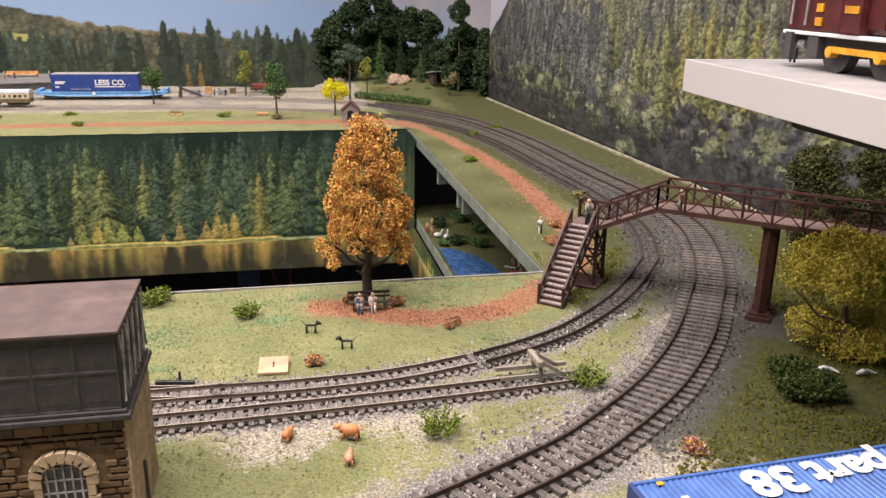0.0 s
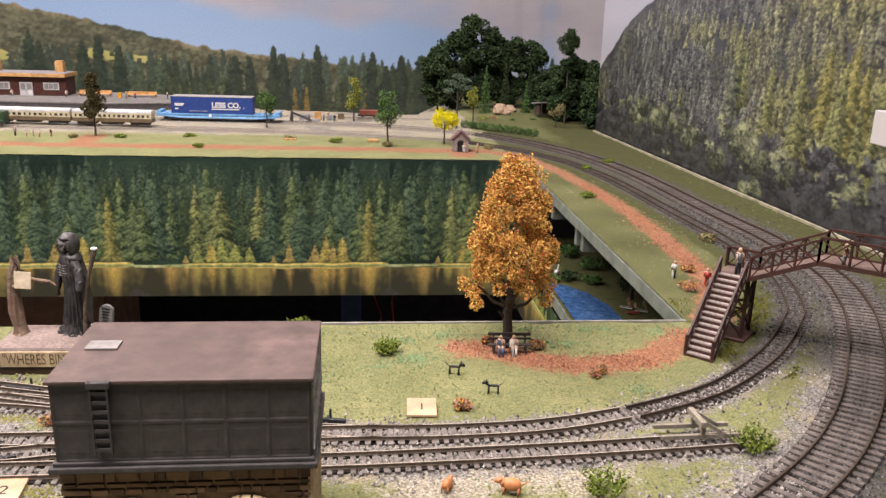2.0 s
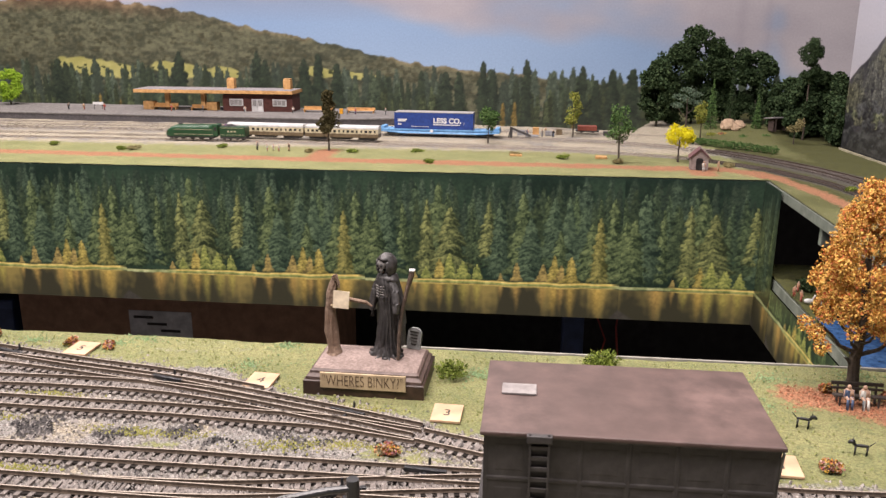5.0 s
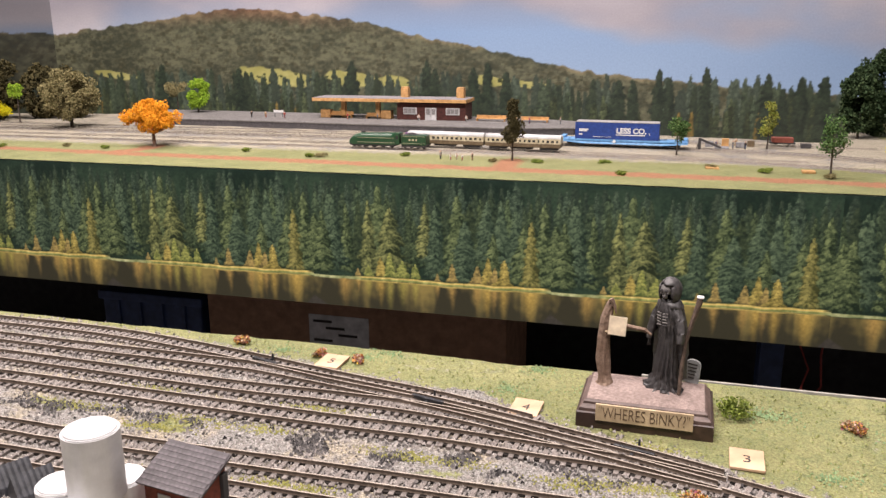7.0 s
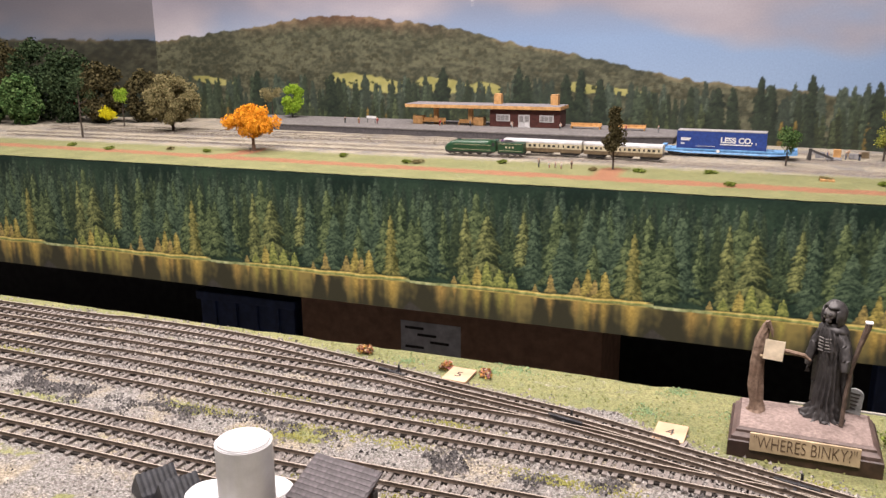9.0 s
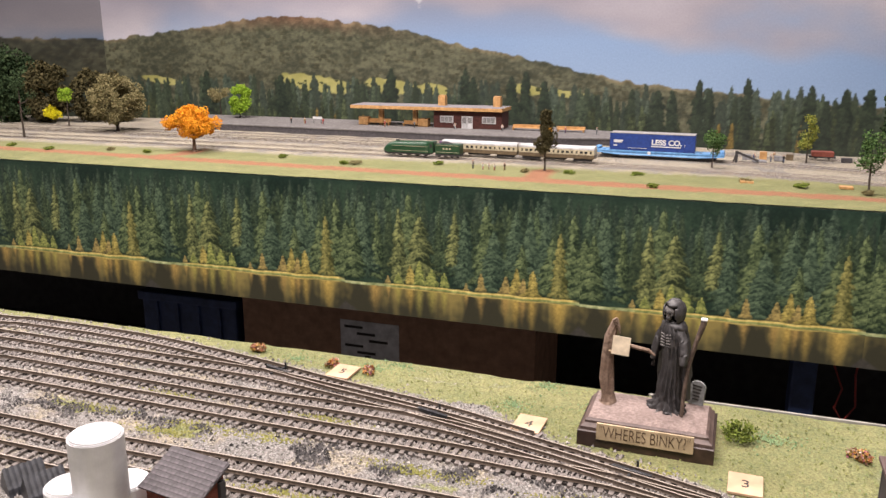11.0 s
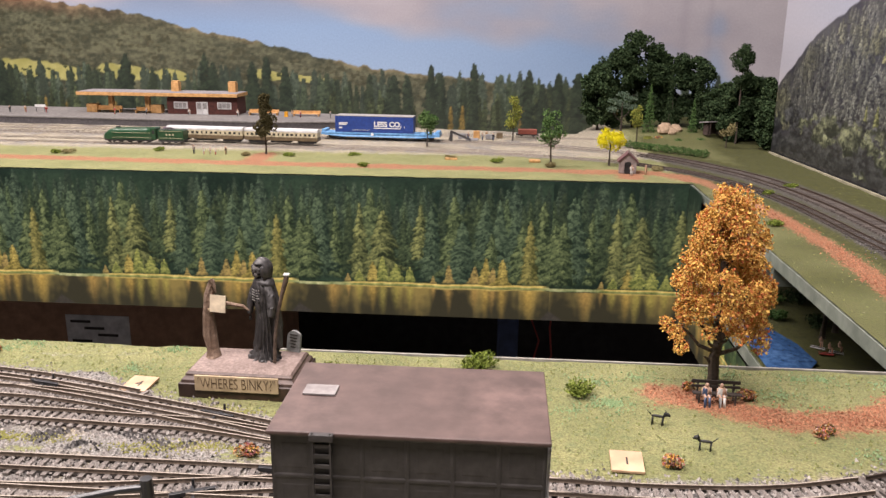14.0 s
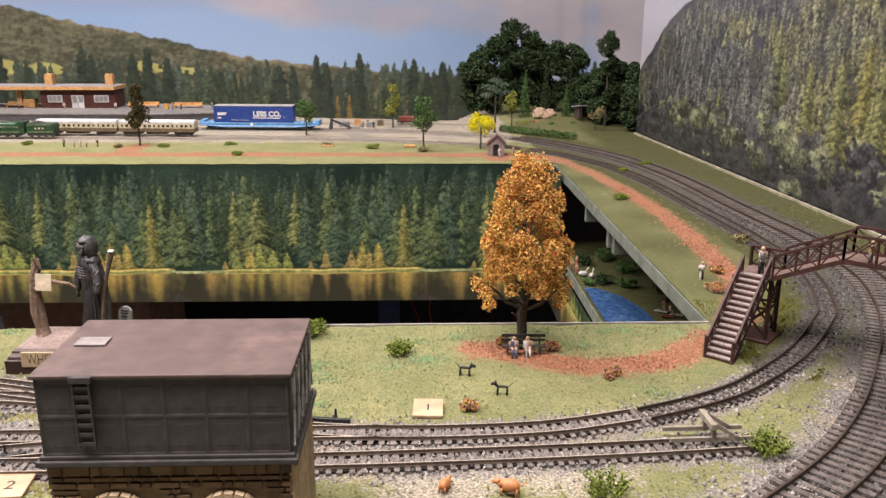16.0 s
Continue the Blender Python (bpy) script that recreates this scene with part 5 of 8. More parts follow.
for k in range(5):
    w = 0.0022 - 0.0002 * k
    part("carved_bar", B(-w, -0.00115, 0.0086 - k * 0.0016, w, -0.00085, 0.0092 - k * 0.0016), M_INK, head)

# ---- trees and bushes ----
M_TRUNK = surface("trunk_bark", (0.055, 0.042, 0.032), (0.11, 0.085, 0.065), 600, 0.9, 0, 0.7)


def leaf_mass(pieces, size, seed, flat=0.6):
    """Crumbs of foliage: small folded leaflets strewn round the given centres (x, y, z, radius, count)."""
    rnd = random.Random(seed)
    verts, faces = [], []
    for cx, cy, cz, r, count in pieces:
        rx, ry, rz = r if isinstance(r, tuple) else (r, r, r)
        for _ in range(count):
            while True:
                d = Vector((rnd.uniform(-1, 1), rnd.uniform(-1, 1), rnd.uniform(-1, 1)))
                if 0.05 < d.length <= 1:
                    break
            d = d.normalized() * (d.length ** flat)
            k = 0.82 + 0.36 * noise.noise(Vector((cx, cy, cz)) * 70 + d * 2.2)
            c = Vector((cx + d.x * rx * k, cy + d.y * ry * k, cz + d.z * rz * k))
            e = Euler((rnd.uniform(0, 6.28), rnd.uniform(0, 6.28), rnd.uniform(0, 6.28))).to_matrix()
            s = size * rnd.uniform(0.6, 1.35)
            n = len(verts)
            for p in ((-1, -0.5, 0), (0, -0.7, 0.5), (1, -0.4, 0), (0.9, 0.6, 0.1), (0, 0.5, 0.7), (-0.9, 0.6, 0)):
                verts.append(c + e @ (Vector(p) * s))
            faces += [(n, n + 1, n + 4, n + 5), (n + 1, n + 2, n + 3, n + 4)]
    me = bpy.data.meshes.new("foliage")
    me.from_pydata(verts, [], faces)
    return me


leaf_material = leaf_like
L_AUTUMN = leaf_material("autumn_leaves", [(0.38, 0.095, 0.045), (0.48, 0.19, 0.055), (0.58, 0.34, 0.08), (0.66, 0.45, 0.13), (0.44, 0.25, 0.07), (0.60, 0.38, 0.10)])
L_OLIVE = leaf_material("olive_leaves", [(0.27, 0.225, 0.030), (0.43, 0.37, 0.060), (0.54, 0.46, 0.090), (0.35, 0.30, 0.045)])
L_DARK = leaf_material("dark_leaves", [(0.016, 0.030, 0.013), (0.03, 0.052, 0.022), (0.05, 0.074, 0.032)])
L_GREEN = leaf_material("green_leaves", [(0.03, 0.07, 0.02), (0.07, 0.13, 0.04), (0.11, 0.17, 0.06)])
L_YELLOW = leaf_material("yellow_leaves", [(0.52, 0.48, 0.01), (0.70, 0.64, 0.02), (0.60, 0.52, 0.02)])
L_ORANGE = leaf_material("orange_leaves", [(0.60, 0.24, 0.02), (0.75, 0.36, 0.03), (0.70, 0.30, 0.02)])
L_LIME = leaf_material("lime_leaves", [(0.14, 0.26, 0.02), (0.24, 0.38, 0.03), (0.30, 0.42, 0.05)])
L_SAGE = leaf_material("sage_leaves", [(0.11, 0.10, 0.045), (0.20, 0.175, 0.085), (0.28, 0.24, 0.12)])
L_TUFT = leaf_material("tuft_blades", [(0.06, 0.085, 0.014), (0.13, 0.17, 0.03), (0.21, 0.25, 0.055)])
L_FLOWER = leaf_material("flower_crumbs", [(0.08, 0.10, 0.03), (0.40, 0.12, 0.06), (0.55, 0.36, 0.06), (0.30, 0.10, 0.14), (0.16, 0.16, 0.05), (0.62, 0.42, 0.36)])
L_RED = leaf_material("red_leaves", [(0.30, 0.05, 0.05), (0.48, 0.10, 0.10)])


def tree(x, y, z, height, pieces, leaves, size, label, trunk_h, trunk_r, limbs=(), seed=1, bark=None, group="", name="tree"):
    """pieces: crown clumps (dx, dy, dz, radius, count) from the foot; limbs: (start height, end point, radius)."""
    t = empty(name, pose(x, y, z), label, "tree", group)
    rnd = random.Random(seed)
    pts = [(rnd.uniform(-1, 1) * trunk_r * 0.35, rnd.uniform(-1, 1) * trunk_r * 0.3, trunk_h * k / 7) for k in range(8)]
    bm = knotty([(0, 0, -0.001), (0, 0, 0.0005), *pts[1:]], [trunk_r * 1.7, trunk_r * 1.25, *[trunk_r * (1.0 - 0.09 * k) for k in range(7)]], 12)
    part("trunk", bm, bark or M_TRUNK, t)
    for z0, end, r in limbs:
        a, b = Vector((0, 0, z0)), Vector(end)
        mid = (a + b) / 2 + Vector((0, 0, -0.12 * (b - a).length))
        part("limb", knotty([a, (a + mid) / 2, mid, (mid + b) / 2 + Vector((0, 0, 0.0006)), b], [r, r * 0.85, r * 0.7, r * 0.55, r * 0.35], 8), bark or M_TRUNK, t)
    me = leaf_mass(pieces, size, seed)
    me.materials.append(leaves)
    ob = new("crown", me)
    ob.parent = t
    return t


random.seed(9)
crown = []
for z, rx in ((0.0420, 0.0240), (0.0480, 0.0258), (0.0550, 0.0262), (0.0625, 0.0258), (0.0700, 0.0250), (0.0775, 0.0230), (0.0850, 0.0195), (0.0915, 0.0150), (0.0970, 0.0112)):
    n = 10 if rx > 0.02 else 7 if rx > 0.012 else 4
    for k in range(n):
        a = 2 * math.pi * (k + random.random() * 0.8) / n
        q = rx - 0.0062
        crown.append((math.cos(a) * q * random.uniform(0.72, 1.08), math.sin(a) * q * random.uniform(0.72, 1.08), z + random.uniform(-0.004, 0.003), random.uniform(0.0050, 0.0080), 270))
crown.append((-0.004, 0.0, 0.1010, 0.0055, 200))
for dx, dy, dz in ((-0.021, -0.004, 0.0325), (-0.017, 0.006, 0.030), (0.020, -0.003, 0.032), (0.0225, 0.004, 0.0345), (-0.0245, 0.0, 0.036), (0.010, -0.012, 0.036), (-0.008, -0.014, 0.0375), (-0.019, -0.008, 0.0275), (0.018, -0.008, 0.0285)):
    crown.append((dx, dy, dz, 0.0048, 150))
tree(-0.1118, -0.0435, 0.0, 0.105, crown, L_AUTUMN, 0.00058, "tall autumn tree, orange and gold leaves, dark trunk on earth", 0.068, 0.0028,
     [(0.022, (-0.018, -0.004, 0.036), 0.0012), (0.021, (0.018, -0.003, 0.034), 0.0013), (0.029, (-0.014, 0.002, 0.044), 0.0011), (0.028, (0.014, -0.002, 0.045), 0.0011), (0.034, (-0.009, -0.008, 0.048), 0.001), (0.036, (0.010, 0.006, 0.052), 0.001), (0.026, (0.004, -0.014, 0.040), 0.0009), (0.016, (-0.006, -0.002, 0.0205), 0.0010), (0.024, (-0.010, -0.012, 0.038), 0.0009)], seed=4)


def clumps(rx, rz, zc, n, r, count, seed):
    rnd = random.Random(seed)
    out = []
    for _ in range(n):
        a, h = rnd.uniform(0, 6.28), rnd.uniform(-1, 1)
        q = math.sqrt(max(0.0, 1 - h * h)) * rnd.uniform(0.55, 1.0)
        out.append((math.cos(a) * rx * q, math.sin(a) * rx * q, zc + h * rz, r * rnd.uniform(0.8, 1.2), count))
    return out


tree(0.112, -0.142, 0.0, 0.058, clumps(0.030, 0.026, 0.028, 52, 0.0105, 520, 5), L_OLIVE, 0.00056, "bushy olive-yellow tree with bare grey twigs at its foot", 0.03, 0.002,
     [(0.014, (-0.034, -0.004, 0.036), 0.0009), (0.01, (-0.028, -0.006, 0.020), 0.0008)], seed=6, bark=M_BARK)
for k, (dx, dy) in enumerate(((0.085, -0.162), (0.1, -0.17))):
    tagged(solid("fallen_twig", knotty([(0, 0, 0.0012), (0.003, -0.001, 0.0026), (0.006, -0.001, 0.0022), (0.009, -0.003, 0.0014)], [0.0007, 0.0011, 0.0009, 0.0004], 6), M_WHITE), "pale bleached twig lying in the grass", "twig").matrix_basis = pose(dx, dy, 0.0, 0, 0, -20 + 30 * k)
L_SAGEGREEN = leaf_material("dusky_leaves", [(0.02, 0.026, 0.008), (0.045, 0.05, 0.016), (0.075, 0.075, 0.028)])
for k, (dx, dy, s) in enumerate(((0.165, -0.035, 1.0), (0.20, -0.055, 1.15), (0.19, 0.0, 0.9), (0.225, -0.02, 1.0))):
    tree(dx, dy, 0.0, 0.08 * s, clumps(0.020 * s, 0.030 * s, 0.046 * s, 22, 0.009, 260, 30 + k), L_SAGEGREEN, 0.0009, "dark green tree with a dense crown against the backdrop", 0.04 * s, 0.0018, seed=30 + k, group="dark trees behind the footbridge")


def bush(x, y, r, h, leaves, label, seed, count=700, size=0.0008, name="bush", group="", z=0.0):
    rnd = random.Random(seed)
    pieces = [(rnd.uniform(-0.5, 0.5) * r, rnd.uniform(-0.5, 0.5) * r, h * rnd.uniform(0.35, 0.6), (r * 0.62, r * 0.62, h * 0.45), count // 5) for _ in range(5)]
    me = leaf_mass(pieces, size, seed, 0.75)
    me.materials.append(leaves)
    ob = new(name, me)
    ob.location = (x, y, z)
    return tagged(ob, label, "bush" if "bush" in name else name.replace("_", " "), group)


def tuft(x, y, r, h, seed, n=420):
    """A low bushy clump: curved sprays of short leaves fanning out of one root."""
    rnd = random.Random(seed)
    verts, faces = [], []
    for _ in range(n // 6):
        a, q = rnd.uniform(0, 6.28), math.sqrt(rnd.random())
        out = Vector((math.cos(a), math.sin(a), 0))
        root = out * (r * 0.45 * q) + Vector((0, 0, -0.0003))
        tip = out * (r * q * rnd.uniform(0.7, 1.15)) + Vector((0, 0, h * rnd.uniform(0.55, 1.0) * (1 - 0.42 * q * q)))
        for step in range(9):
            f = 0.25 + 0.75 * step / 8
            at = root.lerp(tip, f) + Vector((0, 0, h * 0.16 * f * (1 - f)))
            way = Vector((rnd.uniform(-1, 1), rnd.uniform(-1, 1), rnd.uniform(-0.1, 1.1))).normalized() * rnd.uniform(0.0011, 0.0019)
            side = way.cross(Vector((rnd.uniform(-1, 1), rnd.uniform(-1, 1), rnd.uniform(-1, 1)))).normalized() * 0.00036
            k = len(verts)
            verts += [at - side * 0.5, at + way * 0.5 - side, at + way, at + way * 0.5 + side, at + side * 0.5]
            faces.append((k, k + 1, k + 2, k + 3, k + 4))
    me = bpy.data.meshes.new("grass_tuft")
    me.from_pydata(verts, [], faces)
    me.materials.append(L_TUFT)
    ob = new("grass_tuft", me)
    ob.location = (x, y, 0)
    return tagged(ob, "low bushy green grass tuft standing in the flock", "grass tuft", "grass tufts")


for k, (x, y, r, h) in enumerate(((-0.177, -0.052, 0.0070, 0.0085), (-0.225, -0.021, 0.0080, 0.0085), (-0.099, -0.186, 0.0095, 0.0105), (-0.026, -0.158, 0.0085, 0.0115), (-0.303, -0.046, 0.0080, 0.0095), (-0.2299, -0.0265, 0.0070, 0.0075))):
    tuft(x, y, r * 1.2, h, 50 + k, 560)
for k, (x, y, r, h) in enumerate(((-0.1445, -0.116, 0.0048, 0.0055), (-0.0723, -0.084, 0.0052, 0.0055), (-0.0965, -0.050, 0.0050, 0.0060), (-0.005, -0.217, 0.0072, 0.0070), (-0.5638, -0.0205, 0.0055, 0.0045), (-0.5132, -0.0275, 0.0050, 0.0045), (-0.4897, -0.0300, 0.0050, 0.0045), (-0.2537, -0.0480, 0.0055, 0.0055), (-0.3207, -0.1225, 0.0060, 0.0050), (-0.122, -0.040, 0.004, 0.005))):
    bush(x, y, r, h, L_FLOWER, "low flowering clump of red, pink and yellow crumbs", 70 + k, 420, 0.0006, "flower_clump", "flower clumps")
bush(0.066, -0.178, 0.019, 0.013, leaf_material("bush_leaves", [(0.022, 0.034, 0.008), (0.045, 0.066, 0.016), (0.075, 0.100, 0.028)]), "dark green rounded bush in the grass", 90, 5000, 0.0007)

# ---- footbridge ----
BR_DIR = Vector((0.763, -0.647, 0)).normalized()
ST_FOOT, LANDING = Vector((-0.013, -0.0655, 0)), Vector((0.0205, -0.0295, 0))
LAND_Z, DECK_Z = 0.0375, 0.0535


def footbridge():
    br = empty("footbridge", pose(ST_FOOT.x, ST_FOOT.y, 0), "maroon timber footbridge with lattice sides and a steep stair", "footbridge")
    o = -ST_FOOT
    st_dir = (LANDING - ST_FOOT).normalized()
    st_side = Vector((st_dir.y, -st_dir.x, 0))
    run = (LANDING - ST_FOOT).length - 0.0085
    half = 0.0072
    steps = 15
    stair = part("staircase", beam(bmesh.new(), st_side * -half + Vector((0, 0, 0.0006)), st_dir * run + st_side * -half + Vector((0, 0, LAND_Z)), 0.0010, 0.0030), M_MAROON, br, "steep stair with pale worn treads")
    part("stringer", beam(bmesh.new(), st_side * half + Vector((0, 0, 0.0006)), st_dir * run + st_side * half + Vector((0, 0, LAND_Z)), 0.0010, 0.0030), M_MAROON, stair)
    rot = math.atan2(st_dir.y, st_dir.x)
    tread = box(bmesh.new(), -0.0016, -half, -0.0005, 0.0016, half, 0.0005, bevel=0.0002)
    me = bpy.data.meshes.new("tread")
    tread.to_mesh(me)
    tread.free()
    me.materials.append(M_TREAD)
    riser = box(bmesh.new(), -0.0002, -half, -0.0024, 0.0002, half, 0)
    me2 = bpy.data.meshes.new("riser")
    riser.to_mesh(me2)
    riser.free()
    me2.materials.append(M_MAROON)
    for k in range(steps):
        p = st_dir * (run * (k + 0.5) / steps)
        z = LAND_Z * (k + 1) / steps
        share("tread", me, stair, Matrix.LocRotScale((p.x, p.y, z), Euler((0, 0, rot)), None))
        share("riser", me2, stair, Matrix.LocRotScale((p.x - st_dir.x * 0.0014, p.y - st_dir.y * 0.0014, z - 0.0003), Euler((0, 0, rot)), None))

    def railing(a, b, za, zb, h, bays, name="side_railing", thick=0.0009):
        """Lattice side between two plan points: chords, posts and crossed braces."""
        a, b = Vector((a.x, a.y, za)), Vector((b.x, b.y, zb))
        up = Vector((0, 0, h))
        rail = part(name, beam(bmesh.new(), a + up, b + up, thick * 1.3, thick * 1.5), M_MAROON, br, "lattice side railing")
        part("lower_chord", beam(bmesh.new(), a, b, thick * 1.2, thick * 2.6), M_MAROON, rail)
        for k in range(bays + 1):
            p = a.lerp(b, k / bays)
            part("post", beam(bmesh.new(), p - Vector((0, 0, 0.0008)), p + up, thick * 1.15, thick * 1.15), M_MAROON, rail)
        for k in range(bays):
            p, q = a.lerp(b, k / bays), a.lerp(b, (k + 1) / bays)
            part("brace", beam(bmesh.new(), p, q + up, thick * 0.6, thick * 0.75), M_MAROON, rail)
            part("brace", beam(bmesh.new(), p + up, q, thick * 0.55, thick * 0.7), M_MAROON, rail)
        return rail

    for s in (-1, 1):
        a, b = st_side * (half * s), st_dir * run + st_side * (half * s)
        railing(a, b, 0.001, LAND_Z, 0.0095, 6)
        part("newel_post", beam(bmesh.new(), a, a + Vector((0, 0, 0.0125)), 0.0014, 0.0014), M_MAROON, br)
    n = Vector((-BR_DIR.y, BR_DIR.x, 0))
    L = LANDING + o
    w = 0.0105
    dk = bmesh.new()
    corner = [L - BR_DIR * 0.009 - n * w, L + BR_DIR * 0.009 - n * w, L + BR_DIR * 0.009 + n * w, L - BR_DIR * 0.009 + n * w]
    lo = [dk.verts.new((c.x, c.y, LAND_Z - 0.0014)) for c in corner]
    hi = [dk.verts.new((c.x, c.y, LAND_Z)) for c in corner]
    dk.faces.new(hi)
    dk.faces.new(lo[::-1])
    for k in range(4):
        dk.faces.new((lo[k], lo[(k + 1) % 4], hi[(k + 1) % 4], hi[k]))
    part("landing", dk, M_DECK, br, "grey-brown plank landing")
    railing(corner[3], corner[0] + (corner[3] - corner[0]) * 0.9, LAND_Z, LAND_Z, 0.0105, 1)
    railing(corner[3], corner[2], LAND_Z, LAND_Z, 0.0105, 2)
    s0, s1, s2 = 0.009, 0.042, 0.235
    for side in (-w, w):
        p0, p1, p2 = L + BR_DIR * s0 + n * side, L + BR_DIR * s1 + n * side, L + BR_DIR * s2 + n * side
        railing(p0, p1, LAND_Z, DECK_Z, 0.0125, 3, "ramp_side")
        railing(p1, p2, DECK_Z, DECK_Z, 0.0138, 13, "span_side")
    for a, b, za, zb in ((s0, s1, LAND_Z, DECK_Z), (s1, s2, DECK_Z, DECK_Z)):
        deck = bmesh.new()
        p, q = L + BR_DIR * a, L + BR_DIR * b
        P = [(p - n * w, za), (q - n * w, zb), (q + n * w, zb), (p + n * w, za)]
        lo = [deck.verts.new((c.x, c.y, z - 0.0008)) for c, z in P]
        hi = [deck.verts.new((c.x, c.y, z + 0.0002)) for c, z in P]
        deck.faces.new(hi)
        deck.faces.new(lo[::-1])
        for k in range(4):
            deck.faces.new((lo[k], lo[(k + 1) % 4], hi[(k + 1) % 4], hi[k]))
        part("deck", deck, M_DECK, br, "plank walkway")
    for along in (0.101, 0.205):
        base = L + BR_DIR * along
        for k, side in enumerate((-0.0062, 0.0062)):
            f = base + n * side
            pier = part("pier", beam(bmesh.new(), f + Vector((0, 0, 0.003)), f + Vector((0, 0, DECK_Z - 0.001)), 0.0048, 0.0056), M_MAROON, br, "square maroon pier on a stepped foot")
            part("foot", tiered_at(f, [(0.0062, 0.0050, 0), (0.0062, 0.0050, 0.0022), (0.0050, 0.0040, 0.0024), (0.0050, 0.0040, 0.0040)], math.atan2(BR_DIR.y, BR_DIR.x)), M_MAROON, pier)
            part("capital", tiered_at(f + Vector((0, 0, DECK_Z - 0.003)), [(0.0034, 0.0040, 0), (0.0046, 0.0050, 0.0016)], math.atan2(BR_DIR.y, BR_DIR.x)), M_MAROON, pier)
        part("tie_beam", beam(bmesh.new(), base + n * -0.0085 + Vector((0, 0, DECK_Z - 0.0035)), base + n * 0.0085 + Vector((0, 0, DECK_Z - 0.0035)), 0.0020, 0.0024), M_MAROON, br)
    legs = [L + BR_DIR * a + n * b for a, b in ((-0.008, -0.007), (0.008, -0.007), (0.008, 0.008), (-0.008, 0.008))]
    trestle = part("trestle", tiered_at(L, [(0.0112, 0.0112, 0), (0.0112, 0.0112, 0.0016), (0.0104, 0.0104, 0.0020)], math.atan2(BR_DIR.y, BR_DIR.x)), M_MAROON, br, "braced trestle under the landing")
    for k in range(4):
        a, b = legs[k], legs[(k + 1) % 4]
        part("leg", beam(bmesh.new(), a + Vector((0, 0, 0.001)), a + Vector((0, 0, LAND_Z - 0.001)), 0.0018, 0.0018), M_MAROON, trestle)
        for z0, z1 in ((0.003, 0.019), (0.019, 0.036)):
            part("brace", beam(bmesh.new(), a + Vector((0, 0, z0)), b + Vector((0, 0, z1)), 0.0009, 0.0009), M_MAROON, trestle)
            part("brace", beam(bmesh.new(), b + Vector((0, 0, z0)), a + Vector((0, 0, z1)), 0.0009, 0.0009), M_MAROON, trestle)
        part("girt", beam(bmesh.new(), a + Vector((0, 0, 0.019)), b + Vector((0, 0, 0.019)), 0.0010, 0.0012), M_MAROON, trestle)
    return br


def tiered_at(p, rings, angle):
    bm = tiered(rings)
    bmesh.ops.transform(bm, matrix=Matrix.Translation(p) @ Matrix.Rotation(angle, 4, "Z"), verts=bm.verts[:])
    return bm


M_TREAD = surface("worn_tread", (0.30, 0.25, 0.23), (0.42, 0.36, 0.33), 600, 0.8, 0, 0.3)
M_DECK = surface("walkway_planks", (0.13, 0.085, 0.072), (0.21, 0.145, 0.122), 400, 0.8, 0, 0.3)
footbridge()

# ---- small figures, plain shapes ----
SKIN = surface("painted_flesh", (0.36, 0.23, 0.165), (0.44, 0.29, 0.21), 400, 0.6, 0, 0.0)
PAINTS = {n: surface("paint_" + n, c, tuple(v * 1.2 for v in c), 300, 0.55, 0, 0.1) for n, c in dict(
    blue=(0.06, 0.09, 0.17), white=(0.62, 0.62, 0.60), black=(0.015, 0.015, 0.016), grey=(0.16, 0.18, 0.19), red=(0.40, 0.05, 0.04), tan=(0.42, 0.28, 0.16), pink=(0.62, 0.30, 0.18), ginger=(0.60, 0.24, 0.09)).items()}


def miniature(x, y, z, turn, upper, lower, label, height=0.0125, seated=False, group="miniature figures", scale=1.0):
    """A plain painted peg-like figurine: body, head and limbs in one piece."""
    h = height * scale
    bm = bmesh.new()
    idx = []

    def put(fn, mat):
        before = len(bm.faces)
        fn()
        bm.faces.ensure_lookup_table()
        for f in bm.faces[before:]:
            f.material_index = mat
            f.smooth = True
    if seated:
        for s in (-1, 1):
            put(lambda: rod(bm, (s * h * 0.07, 0, h * 0.42), (s * h * 0.08, -h * 0.26, h * 0.42), h * 0.075, h * 0.065, 8), 1)
            put(lambda: rod(bm, (s * h * 0.08, -h * 0.26, h * 0.44), (s * h * 0.09, -h * 0.30, 0), h * 0.06, h * 0.05, 8), 2)
        hip = h * 0.38
    else:
        for s in (-1, 1):
            put(lambda: rod(bm, (s * h * 0.055, 0, h * 0.5), (s * h * 0.075, 0, 0), h * 0.07, h * 0.05, 8), 1)
        hip = h * 0.46
    put(lambda: rod(bm, (0, 0, hip), (0, 0, hip + h * 0.37), h * 0.115, h * 0.14, 10), 0)
    for s in (-1, 1):
        put(lambda: rod(bm, (s * h * 0.14, 0, hip + h * 0.34), (s * h * 0.17, -h * 0.06, hip + h * 0.08), h * 0.055, h * 0.045, 7), 0)
        put(lambda: ball(bm, (s * h * 0.17, -h * 0.09, hip + h * 0.05), h * 0.04, 1), 2)
    put(lambda: ball(bm, (0, 0, hip + h * 0.47), h * 0.085, 2, (0.9, 1, 1.15)), 2)
    me = bpy.data.meshes.new("figurine")
    bm.to_mesh(me)
    bm.free()
    for m in (upper, lower, SKIN):
        me.materials.append(m)
    ob = new("figurine", me)
    ob.matrix_basis = pose(x, y, z, 0, 0, turn)
    return tagged(ob, label, "figurine", group)


